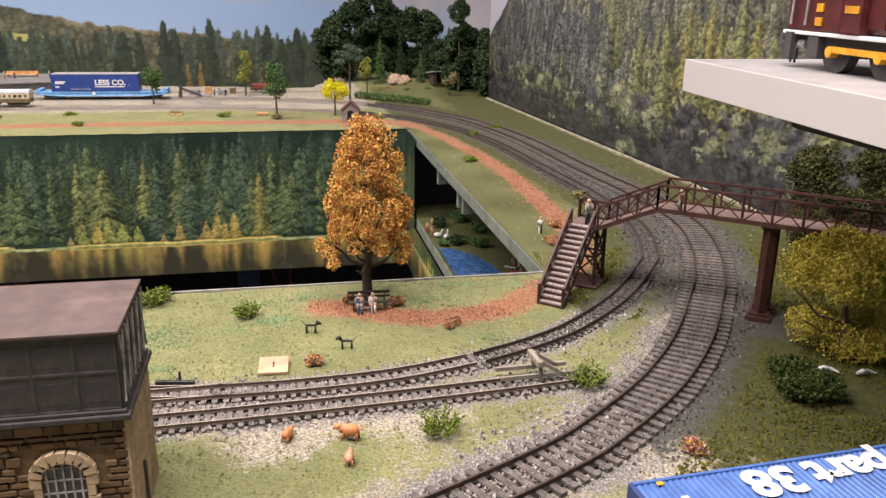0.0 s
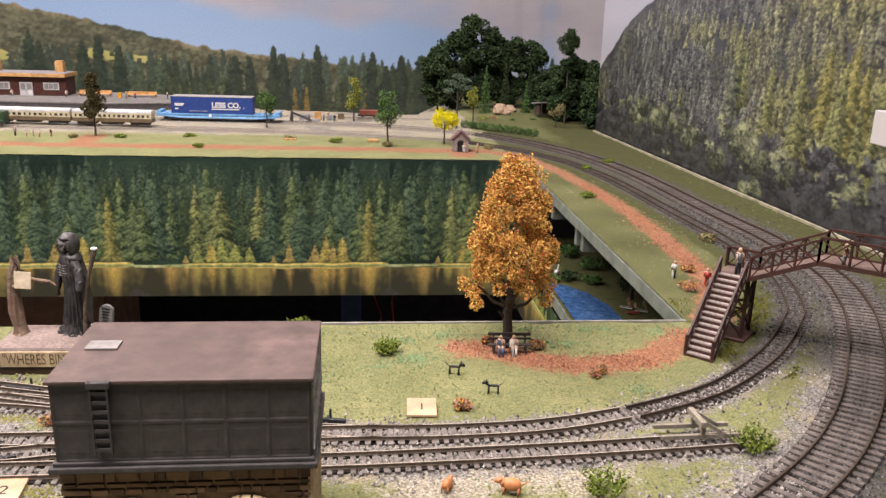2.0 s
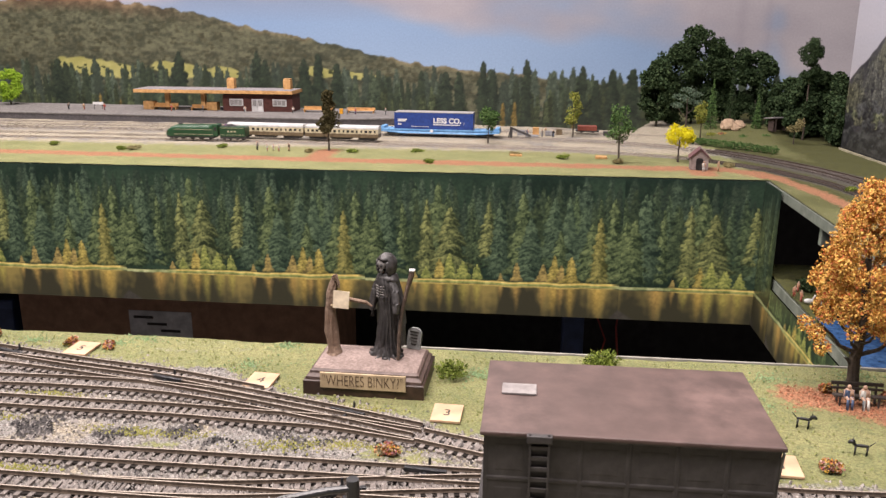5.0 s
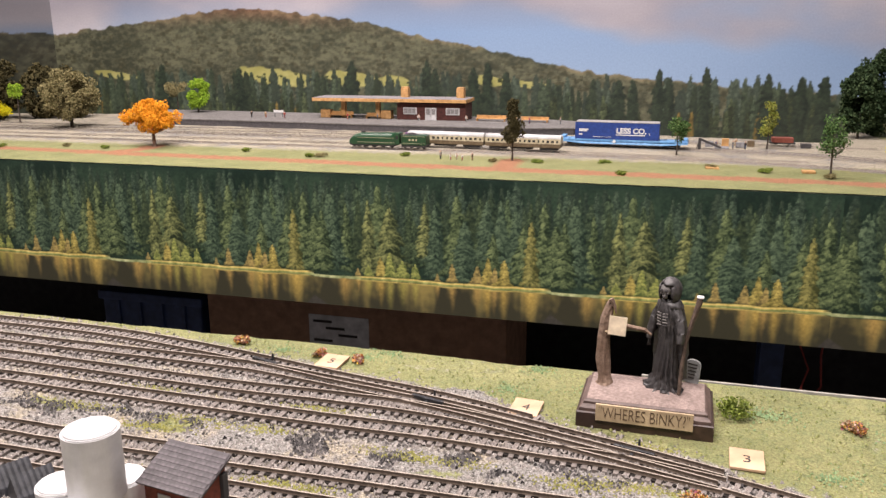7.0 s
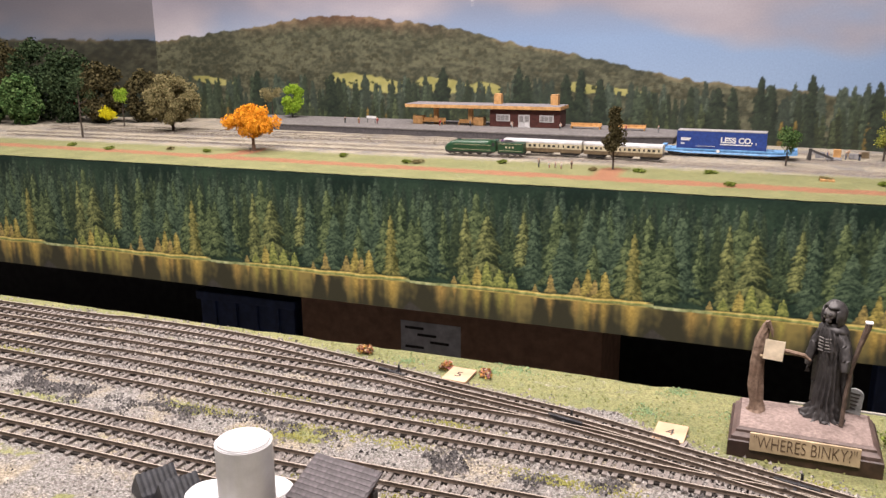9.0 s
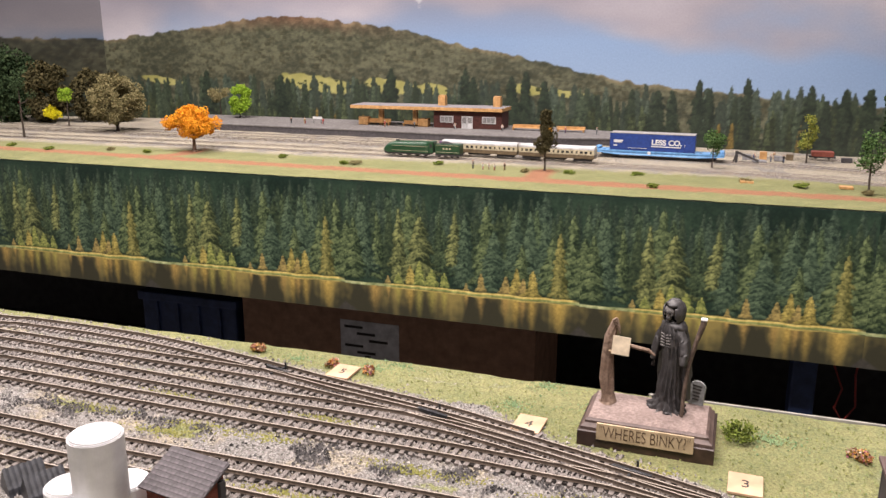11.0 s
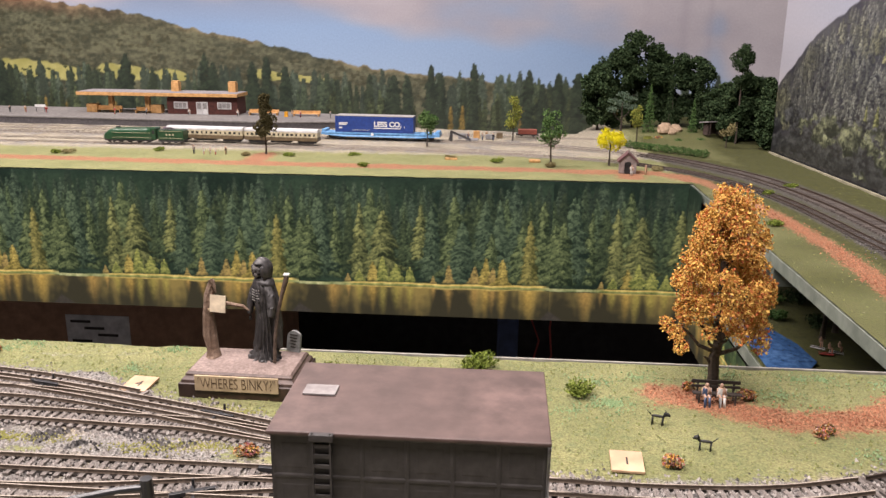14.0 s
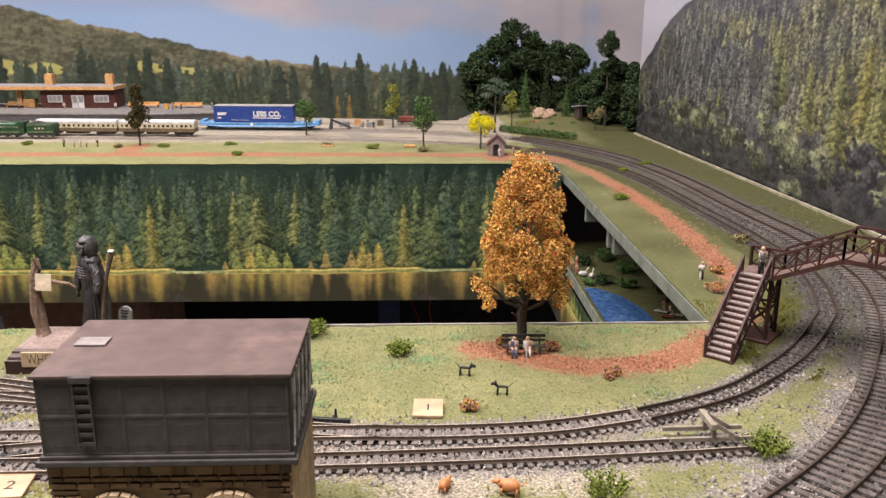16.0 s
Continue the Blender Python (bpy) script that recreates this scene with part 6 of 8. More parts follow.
P = PAINTS
miniature(-0.1175, -0.0555, 0.0, 0, P["blue"], P["blue"], "tiny painted figurine in blue seated on the bench", 0.0118, True)
miniature(-0.1105, -0.0555, 0.0, 0, P["white"], P["grey"], "tiny painted figurine in white seated on the bench", 0.0118, True)
miniature(0.0185, -0.0335, LAND_Z, 20, P["grey"], P["black"], "tiny grey figurine standing on the footbridge landing", 0.0150)
miniature(0.0565, -0.0700, DECK_Z, 30, P["tan"], P["grey"], "tiny pale figurine on the footbridge span", 0.0120)
miniature(0.0255, 0.0723, 0.0, 200, P["white"], P["black"], "tiny figurine in a white shirt by the earth path", 0.0125)
miniature(0.0420, 0.0550, 0.0, 150, P["red"], P["grey"], "tiny figurine in red by the flower clumps", 0.0125)
miniature(0.0465, 0.0500, 0.0, 210, P["tan"], P["blue"], "tiny figurine in tan by the flower clumps", 0.0125)
miniature(-0.0605, 0.583, 0.0, 10, P["white"], P["white"], "tiny white figurine before the stone hut", 0.0125)
miniature(-0.0430, 0.585, 0.0, 60, P["tan"], P["tan"], "tiny tan figurine before the stone hut", 0.0125)
miniature(-0.645, 0.672, 0.0, 80, P["grey"], P["black"], "tiny dark figurine on the far path", 0.0125)
miniature(-0.600, 0.672, 0.0, 60, P["black"], P["tan"], "tiny dark figurine on the far path", 0.0110)
for k, (x, y) in enumerate(((-0.622, 0.672), (-0.613, 0.668), (-0.630, 0.669))):
    miniature(x, y, 0.0, 70 * k, P["white"], P["red"] if k else P["tan"], "tiny pale figurine gathered on the far path", 0.0090)


def animal(x, y, turn, length, material, label, name, slim=1.0, up=1.0):
    """A plain four-legged model animal in one mesh."""
    bm = bmesh.new()
    L = length
    ball(bm, (0, 0, L * 0.48 * up), L * 0.3, 2, (1.25, 0.5 * slim, 0.55 * slim), 0.1)
    ball(bm, (L * 0.42, 0, L * 0.62 * up), L * 0.14, 2, (1.2, 0.75, 0.8), 0.1)
    rod(bm, (L * 0.25, 0, L * 0.5 * up), (L * 0.4, 0, L * 0.6 * up), L * 0.12 * slim, L * 0.09, 8)
    rod(bm, (L * 0.5, 0, L * 0.58 * up), (L * 0.6, 0, L * 0.56 * up), L * 0.07, L * 0.05, 7)
    for sx in (-0.27, 0.24):
        for sy in (-0.1, 0.1):
            rod(bm, (L * sx, L * sy * slim, L * 0.42 * up), (L * (sx + 0.03 * (1 if sy > 0 else -1)), L * sy * slim, 0), L * 0.05, L * 0.03, 6)
    rod(bm, (-L * 0.36, 0, L * 0.52 * up), (-L * 0.58, 0, L * 0.72 * up), L * 0.03, L * 0.015, 5)
    for s in (-1, 1):
        rod(bm, (L * 0.38, s * L * 0.07, L * 0.68 * up), (L * 0.34, s * L * 0.1, L * 0.78 * up), L * 0.035, L * 0.01, 5)
    for f in bm.faces:
        f.smooth = True
    ob = solid(name, bm, material)
    ob.matrix_basis = pose(x, y, 0, 0, 0, turn)
    return tagged(ob, label, name.split("_")[-1], name.split("_")[-1] + "s on the grass")


animal(-0.1445, -0.0800, -15, 0.0088, P["black"], "small black model dog standing on the grass", "model_dog", 0.5, 1.12)
animal(-0.1285, -0.1020, 170, 0.0088, P["black"], "small black model dog standing on the grass", "model_dog", 0.5, 1.12)
animal(-0.1582, -0.1810, 60, 0.0080, P["ginger"], "ginger model pig on worn ground", "model_pig", 1.6, 0.75)
animal(-0.1343, -0.1845, 165, 0.0110, P["ginger"], "ginger and pale model pig on worn ground", "model_pig", 1.5, 0.75)
animal(-0.1361, -0.2020, 80, 0.0085, P["pink"], "pink model pig on worn ground", "model_pig", 1.5, 0.75)

# bench round the tree foot
M_BENCH = surface("bench_timber", (0.035, 0.026, 0.022), (0.07, 0.055, 0.045), 500, 0.7, 0, 0.3)
bench = empty("picnic_bench", pose(-0.1120, -0.0525, 0, 0, 0, -2), "dark timber bench under the autumn tree", "bench")
part("seat", B(-0.0115, -0.0030, 0.0046, 0.0115, 0.0000, 0.0054, bevel=0.0001), M_BENCH, bench)
part("backrest", B(-0.0115, 0.0026, 0.0084, 0.0115, 0.0034, 0.0100, bevel=0.0001), M_BENCH, bench)
part("backrest", B(-0.0115, 0.0020, 0.0064, 0.0115, 0.0027, 0.0076, bevel=0.0001), M_BENCH, bench)
for x in (-0.0085, 0.0085):
    for y in (-0.0026, 0.0020):
        part("leg", beam(bmesh.new(), (x, y, 0), (x, y + (0.001 if y > 0 else 0), 0.0046 if y < 0 else 0.0096), 0.0008, 0.0008), M_BENCH, bench)

# number cards
for k, (x, y, word, turn) in enumerate(((-0.1633, -0.1160, "1", -3), (-0.3004, -0.0866, "3", -2), (-0.3945, -0.0628, "4", -4), (-0.5030, -0.0349, "5", -4), (-0.3201, -0.1755, "2", 4))):
    c = empty("number_card", pose(x, y, 0.0006, 2, 0, turn), "small cream card with a hand-inked figure " + word, "card", "number cards")
    part("card", B(-0.0067, -0.0078, 0.0, 0.0067, 0.0078, 0.0012, bevel=0.0002), M_CARD, c)
    lettering(word, 0.0078, M_INK, c, pose(0, -0.0005, 0.00128))

# buffer stop
M_BUFFER = surface("buffer_concrete", (0.26, 0.23, 0.18), (0.38, 0.34, 0.28), 500, 0.85, 0, 0.3)
buf = empty("buffer_stop", pose(-0.045, -0.1475, 0, 0, 0, 2), "grey-brown timber buffer stop at the siding's end", "buffer stop")
for y in (-0.0048, 0.0048):
    part("side_rail", beam(bmesh.new(), (-0.020, y, 0.0042), (0.014, y, 0.0042), 0.0014, 0.0018), M_BUFFER, buf)
    part("raker", beam(bmesh.new(), (0.009, y, 0.004), (-0.002, y, 0.0108), 0.0014, 0.0016), M_BUFFER, buf)
    part("upright", beam(bmesh.new(), (-0.002, y, 0.003), (-0.002, y, 0.0115), 0.0016, 0.0016), M_BUFFER, buf)
part("buffer_beam", B(-0.0042, -0.0072, 0.0090, -0.0018, 0.0072, 0.0118, bevel=0.0003), M_BUFFER, buf)

# ---- silos, shed, stacks and crane ----
M_ALU = surface("brushed_aluminium", (0.66, 0.66, 0.67), (0.76, 0.76, 0.77), 40, 0.42, 0.45, 0.04)
for k, (x, y, r, z0, z1) in enumerate(((-0.5225, -0.1935, 0.0096, 0.0135, 0.0385), (-0.5400, -0.1905, 0.0092, 0.0, 0.0135), (-0.5225, -0.1815, 0.0092, 0.0, 0.0135), (-0.5260, -0.2060, 0.0092, 0.0, 0.0135))):
    bm = bmesh.new()
    rod(bm, (0, 0, 0), (0, 0, z1 - z0), r, seg=64)
    edges = [e for e in bm.edges if all(abs(v.co.z - (z1 - z0)) < 1e-6 for v in e.verts)]
    bmesh.ops.bevel(bm, geom=edges, offset=0.0004, segments=2, affect="EDGES")
    ob = tagged(solid("metal_drum", bm, M_ALU), "bright brushed aluminium drum" + (" stacked on the others" if k == 0 else " standing among the tracks"), "drum", "aluminium drums")
    ob.location = (x, y, z0)
    rim = bmesh.new()
    rod(rim, (0, 0, z1 - z0), (0, 0, z1 - z0 + 0.0005), r * 0.93, r * 0.90, seg=48)
    part("top_disc", rim, M_ALU, ob)

M_BRICKRED = surface("red_brickwork", (0.22, 0.055, 0.035), (0.30, 0.085, 0.055), 600, 0.85, 0, 0.4)
M_SLATE = surface("grey_slate", (0.060, 0.052, 0.056), (0.105, 0.092, 0.098), 500, 0.75, 0, 0.3, vary=0.2)
hut = empty("yard_shed", pose(-0.4950, -0.1822, 0, 0, 0, -9), "red brick yard shed with a sloping dark slate roof", "shed")
gb = bmesh.new()
pr = [(-0.0070, 0.0), (0.0070, 0.0), (0.0070, 0.0236), (-0.0070, 0.0172)]
ga = [gb.verts.new((-0.0122, y, z)) for y, z in pr]
gc = [gb.verts.new((0.0122, y, z)) for y, z in pr]
gb.faces.new(ga[::-1])
gb.faces.new(gc)
for k in range(4):
    gb.faces.new((ga[k], ga[(k + 1) % 4], gc[(k + 1) % 4], gc[k]))
part("wall", gb, M_BRICKRED, hut)
ang = math.degrees(math.atan2(0.0064, 0.0140))
roof = part("roof", B(-0.0142, -0.0096, -0.0004, 0.0142, 0.0096, 0.0004, m=pose(0, 0, 0.0210, ang, 0, 0)), M_SLATE, hut, "dark slate pent roof")
tile = box(bmesh.new(), -0.00105, -0.0013, 0, 0.00105, 0.0013, 0.0003)
me = bpy.data.meshes.new("slate")
tile.to_mesh(me)
tile.free()
me.materials.append(M_SLATE)
for r in range(9):
    for c in range(13):
        share("slate", me, roof, pose(0, 0, 0.0210, ang, 0, 0) @ pose(-0.0130 + c * 0.00212 + (0.0005 if r % 2 else 0), -0.0085 + r * 0.00212, 0.0004 + 0.00004 * (c % 2), -4, 0, 0))
part("window", B(-0.0060, -0.0074, 0.0085, -0.0005, -0.0069, 0.0140), M_WHITE, hut, "pale window")
part("downpipe", B(0.0123, 0.0035, 0.0, 0.0140, 0.0062, 0.0200, bevel=0.0003), M_BLACK, hut)

# Each ridged prism stands in for a pyramid of stacked poles.
M_POLES = surface("dark_poles", (0.02, 0.021, 0.025), (0.07, 0.073, 0.085), 400, 0.5, 0, 0.5)
for k, (x, y) in enumerate(((-0.5750, -0.1790), (-0.5625, -0.1810))):
    bm = bmesh.new()
    n = 14
    rows = []
    for i in range(n + 1):
        u = -0.0075 + 0.015 * i / n
        bulge = 0.0004 if i % 2 else 0.0
        rows.append([bm.verts.new((u, yy, zz)) for yy, zz in ((-0.0062 - bulge, 0), (-0.0052 - bulge, 0.0030), (0, 0.0098 + bulge), (0.0052 + bulge, 0.0030), (0.0062 + bulge, 0))])
    for a, b in zip(rows, rows[1:]):
        for j in range(4):
            bm.faces.new((a[j], b[j], b[j + 1], a[j + 1]))
    bm.faces.new(rows[0])
    bm.faces.new(rows[-1][::-1])
    tagged(solid("pole_stack", bm, M_POLES), "ridged dark pyramid of stacked poles beside the track", "bunker", "covered bunkers").matrix_basis = pose(x, y, 0, 0, 0, 62)

crane = empty("water_crane", pose(-0.3085, -0.2400, 0), "black water crane with a red hose end", "water crane")
part("column", rod(bmesh.new(), (0, 0, 0), (0, 0, 0.052), 0.0016, 0.0013, 14), M_BLACKGLOSS := surface("black_gloss", (0.02, 0.021, 0.024), (0.035, 0.036, 0.04), 200, 0.35, 0, 0.1), crane)
for z in (0.004, 0.030, 0.046):
    part("collar", rod(bmesh.new(), (0, 0, z), (0, 0, z + 0.003), 0.0021, seg=14), M_BLACKGLOSS, crane)
part("cap", rod(bmesh.new(), (0, 0, 0.052), (0, 0, 0.0595), 0.0019, 0.0016, 14), M_BLACKGLOSS, crane)
part("arm", knotty([(0.001, 0.0, 0.0570), (-0.006, -0.0025, 0.0572), (-0.016, -0.0065, 0.0566), (-0.0215, -0.0087, 0.0555), (-0.0238, -0.0097, 0.0535), (-0.0246, -0.0101, 0.0510)], [0.0010, 0.0010, 0.0010, 0.0011, 0.0012, 0.0012], 12, 0.02), M_BLACKGLOSS, crane)
part("hose", rod(bmesh.new(), (-0.0246, -0.0101, 0.0512), (-0.0238, -0.0098, 0.0400), 0.0016, 0.0017, 12), P["red"], crane, "red hose end")

# ---- shelf with a shunter, and the container lying before it ----
tagged(solid("shelf_bracket", B(0.060, -0.60, 0.112, 0.27, -0.150, 0.1268, bevel=0.004), M_BLACK), "black metal bracket under the white shelf", "bracket")
shelf = empty("wall_shelf", pose(0.0178, -0.1330, 0.1268, 0, 0, -3), "thick white-edged display shelf above the layout", "shelf")
# The board is set greyer than its edge strips.
part("board", B(0.0010, -0.47, 0.0, 0.25, -0.0010, 0.0133, bevel=0.0004), M_SHELFTOP := surface("shelf_grey", (0.30, 0.29, 0.29), (0.34, 0.33, 0.33), 30, 0.5, 0, 0.03), shelf, "pale grey shelf board, darker than its edge strips")
part("edge_strip", B(0.0, -0.47, 0.0, 0.0011, 0.0, 0.0134, bevel=0.0002), M_EDGE := surface("white_edge", (0.43, 0.41, 0.405), (0.46, 0.44, 0.435), 8, 0.45, 0, 0.0), shelf, "smooth white edge strip")
part("end_strip", B(0.0011, -0.0011, 0.0, 0.25, 0.0, 0.0134, bevel=0.0002), M_EDGE, shelf)
M_LOCORED = surface("loco_maroon", (0.085, 0.016, 0.016), (0.11, 0.022, 0.02), 200, 0.4, 0, 0.08)
M_LOCOYEL = surface("loco_yellow", (0.72, 0.34, 0.02), (0.80, 0.40, 0.03), 200, 0.4, 0, 0.05)


def shunter():
    lo = empty("shunter_locomotive", pose(0.0600, -0.1640, 0.1401, 0, 0, -93), "maroon and yellow diesel shunter standing on the white shelf", "locomotive")
    W = 0.0165
    part("frame", B(0.0, -W * 0.8, 0.0085, 0.118, W * 0.8, 0.0130, bevel=0.0004), M_BLACK, lo)
    part("running_board", B(-0.001, -W, 0.0128, 0.119, W, 0.0142, bevel=0.0003), M_WHITE, lo, "white-edged running board")
    cab = part("cab", B(0.001, -W, 0.0142, 0.036, W, 0.0480, bevel=0.0012), M_LOCORED, lo, "maroon cab")
    part("yellow_band", B(0.0165, -W - 0.0003, 0.0265, 0.0366, W + 0.0003, 0.0460), M_LOCOYEL, cab, "yellow upper cab side")
    part("cab_window", B(0.0185, -W - 0.0006, 0.0285, 0.0272, -W + 0.001, 0.0430, bevel=0.0004), M_GLASSDARK, cab)
    part("cab_window", B(0.0075, -W - 0.0006, 0.0285, 0.0142, -W + 0.001, 0.0430, bevel=0.0004), M_GLASSDARK, cab)
    part("end_window", B(0.0003, -0.011, 0.030, 0.0016, -0.002, 0.043), M_GLASSDARK, cab)
    part("end_window", B(0.0003, 0.002, 0.030, 0.0016, 0.011, 0.043), M_GLASSDARK, cab)
    for x in (0.0060, 0.0158):
        part("handrail", rod(bmesh.new(), (x, -W - 0.0012, 0.0165), (x + 0.001, -W - 0.0012, 0.0400), 0.0005, seg=8), M_BARS, cab, "pale handrail")
    part("bonnet", B(0.036, -W * 0.82, 0.0142, 0.116, W * 0.82, 0.0420, bevel=0.003), M_LOCORED, lo, "maroon engine bonnet")
    part("bonnet_band", B(0.0368, -W * 0.82 - 0.0004, 0.0262, 0.115, W * 0.82 + 0.0004, 0.0395), M_LOCOYEL, lo, "yellow bonnet side band")
    for k in range(6):
        x = 0.048 + k * 0.011
        part("bonnet_door", B(x, -W * 0.82 - 0.0008, 0.0165, x + 0.009, -W * 0.82, 0.0385, bevel=0.0002), M_LOCOYEL if k % 2 else M_LOCORED, lo)
    for k in range(5):
        part("number_bar", B(0.0385 + k * 0.0016, -W - 0.0008, 0.0215, 0.0398 + k * 0.0016, -W - 0.0003, 0.0240), M_LOCOYEL, cab)
    part("panel", B(0.037, -W - 0.0004, 0.0146, 0.0475, -W * 0.8, 0.0400), M_LOCORED, lo)
    part("crest_mark", rod(bmesh.new(), (0.0425, -W - 0.0008, 0.0305), (0.0425, -W - 0.0003, 0.0305), 0.0014, seg=16), M_WHITE, lo)
    for z, h in ((0.0215, 0.003), (0.0165, 0.003)):
        part("notice_bar", B(0.0210, -W - 0.0006, z, 0.0250, -W + 0.0002, z + h), M_LOCOYEL, cab)
    for k, x in enumerate((0.030, 0.058, 0.086)):
        for side in (-1, 1):
            wheel = part("wheel", rod(bmesh.new(), (x, side * 0.0085, 0.0088), (x, side * 0.0125, 0.0088), 0.0088, seg=36), M_BLACK, lo)
            part("crank", rod(bmesh.new(), (x, side * 0.0125, 0.0075), (x, side * 0.0158, 0.0075), 0.0020, seg=16), M_LOCOYEL, wheel, "yellow crank boss")
    for side in (-1, 1):
        part("coupling_rod", beam(bmesh.new(), (0.030, side * 0.0150, 0.0085), (0.086, side * 0.0150, 0.0085), 0.0012, 0.0022), M_LOCOYEL, lo, "yellow coupling rod")
        part("step", B(0.003, side * W - 0.001, 0.003, 0.0075, side * W + 0.001, 0.0135), M_BLACK, lo)
        part("sandbox", B(0.0165, side * 0.0142 - 0.002, 0.0045, 0.0235, side * 0.0142 + 0.002, 0.0125, bevel=0.0005), M_BLACK, lo)
        part("buffer", rod(bmesh.new(), (-0.0075, side * 0.0105, 0.0115), (0.0, side * 0.0105, 0.0115), 0.0022, 0.0013, 14), M_BLACK, lo)
        part("air_tank", rod(bmesh.new(), (0.006, side * 0.0125, 0.0090), (0.0115, side * 0.0125, 0.0090), 0.0020, seg=14), M_BARS, lo)
        for k in range(2):
            part("hose", rod(bmesh.new(), (0.001 + k * 0.003, side * 0.012, 0.009), (0.0 + k * 0.003, side * 0.0122, 0.0015), 0.0005, seg=6), M_BLACK, lo)
    part("roof", B(0.0, -W * 0.98, 0.0480, 0.037, W * 0.98, 0.0500, bevel=0.0009), M_BLACK, lo)
    return lo


shunter()
M_BLUE = surface("container_blue", (0.065, 0.145, 0.40), (0.085, 0.18, 0.46), 120, 0.45, 0, 0.08)
M_NAVY = surface("container_navy", (0.03, 0.05, 0.16), (0.04, 0.065, 0.20), 120, 0.45, 0, 0.08)


def corrugated(length, depth, height, pitch, amp):
    """A container's body: ribbed faces between plain corner rails; the ribs run across its broad upper face."""
    bm = bmesh.new()
    n = int(length / pitch)
    xs = []
    for k in range(n):
        x = -length / 2 + length * k / n
        xs += [(x, 0), (x + pitch * 0.3, 0), (x + pitch * 0.5, -amp), (x + pitch * 0.8, -amp)]
    xs.append((length / 2, 0))
    top = [[bm.verts.new((x, y, height + d)) for x, d in xs] for y in (-depth / 2, depth / 2)]
    low = [[bm.verts.new((x, y, 0)) for x, d in xs] for y in (-depth / 2, depth / 2)]
    for i in range(len(xs) - 1):
        bm.faces.new((top[0][i], top[0][i + 1], top[1][i + 1], top[1][i]))
        bm.faces.new((low[0][i], low[0][i + 1], top[0][i + 1], top[0][i]))
        bm.faces.new((top[1][i], top[1][i + 1], low[1][i + 1], low[1][i]))
    bm.faces.new((low[0][0], top[0][0], top[1][0], low[1][0]))
    bm.faces.new((low[1][-1], top[1][-1], top[0][-1], low[0][-1]))
    return bm


fc = empty("shipping_container", pose(0.0170, -0.2895, 0, 0, 0, 3.6), "blue ribbed shipping container lying on its side, lettered upside down", "container")
part("body", corrugated(0.154, 0.034, 0.0322, 0.0020, 0.0004), M_BLUE, fc)
for y in (-0.0170, 0.0170):
    for z in (0.0010, 0.0322):
        part("edge_rail", B(-0.0774, y - 0.0006, z - 0.0010, 0.0774, y + 0.0006, z + 0.0004, bevel=0.0002), M_BLUE, fc)
for x in (-0.0772, 0.0772):
    part("end_frame", B(x - 0.0008, -0.0172, 0, x + 0.0008, 0.0172, 0.0328, bevel=0.0003), M_NAVY, fc)
lettering("part 38", 0.0172, M_WHITE, fc, pose(-0.0190, 0.0088, 0.03265, 0, 0, 180), label="white words painted upside down", bold=0.0007)
part("pale_mark", B(-0.0665, 0.0020, 0.0326, -0.0645, 0.0075, 0.0330, bevel=0.0001), M_WHITE, fc)
part("yellow_mark", B(-0.0700, 0.0140, 0.0326, -0.0680, 0.0155, 0.0330, bevel=0.0001), M_LOCOYEL, fc)

for k, (x0, y0, x1, y1) in enumerate(((-0.4478, -0.0663, -0.4324, -0.0706), (-0.5437, -0.0439, -0.5285, -0.0488), (-0.351, -0.0913, -0.3381, -0.0948), (-0.2121, -0.1277, -0.1987, -0.1299), (-0.311, -0.1375, -0.296, -0.139), (-0.3376, -0.1593, -0.326, -0.1542))):
    pb = empty("point_lever", pose((x0 + x1) / 2, (y0 + y1) / 2, 0, 0, 0, math.degrees(math.atan2(y1 - y0, x1 - x0))), "black plastic point lever bar beside the rails", "point lever", "point levers")
    part("bar", B(-0.0085, -0.0009, 0.0016, 0.0085, 0.0009, 0.0034, bevel=0.0002), M_BLACKGLOSS, pb)
    part("tie_bar", B(-0.0006, -0.0050, 0.0014, 0.0006, 0.0050, 0.0024), M_BLACKGLOSS, pb)
    part("knob", rod(bmesh.new(), (0.0006, 0.0052, 0.001), (0.0006, 0.0052, 0.0052), 0.0007, 0.0005, 8), M_BLACKGLOSS, pb)

# ---- rear board: trees ----
L_SAGEDARK = leaf_material("brown_olive_leaves", [(0.035, 0.032, 0.014), (0.06, 0.052, 0.022), (0.09, 0.075, 0.035)])
FAR_TREE = "model tree on the rear board"
tree(-0.157, 0.634, 0, 0.076, clumps(0.013, 0.022, 0.050, 16, 0.0085, 90, 101), L_GREEN, 0.0011, "slim green model tree beside the far path", 0.05, 0.0013, [(0.028, (-0.012, 0, 0.036), 0.0007), (0.026, (0.011, 0, 0.034), 0.0007)], seed=101)
tree(-0.079, 0.655, 0, 0.047, clumps(0.018, 0.008, 0.031, 16, 0.0075, 110, 102) + clumps(0.012, 0.004, 0.040, 7, 0.0065, 90, 103), L_YELLOW, 0.0010, "bright yellow dome-shaped tree beside the stone hut", 0.028, 0.0013, seed=102)
tree(-0.5475, 0.687, 0, 0.085, [c for z, r in ((0.030, 0.014), (0.036, 0.015), (0.042, 0.013), (0.049, 0.011), (0.056, 0.010), (0.063, 0.007), (0.070, 0.006), (0.077, 0.003)) for c in clumps(r, 0.003, z, 5, 0.0065, 150, int(z * 9999))], L_SAGEDARK, 0.0010, "dark slender tree with an uneven crown on the verge", 0.06, 0.0013, [(0.016, (0.010, 0, 0.026), 0.0007), (0.016, (-0.010, 0, 0.026), 0.0007)], seed=103)
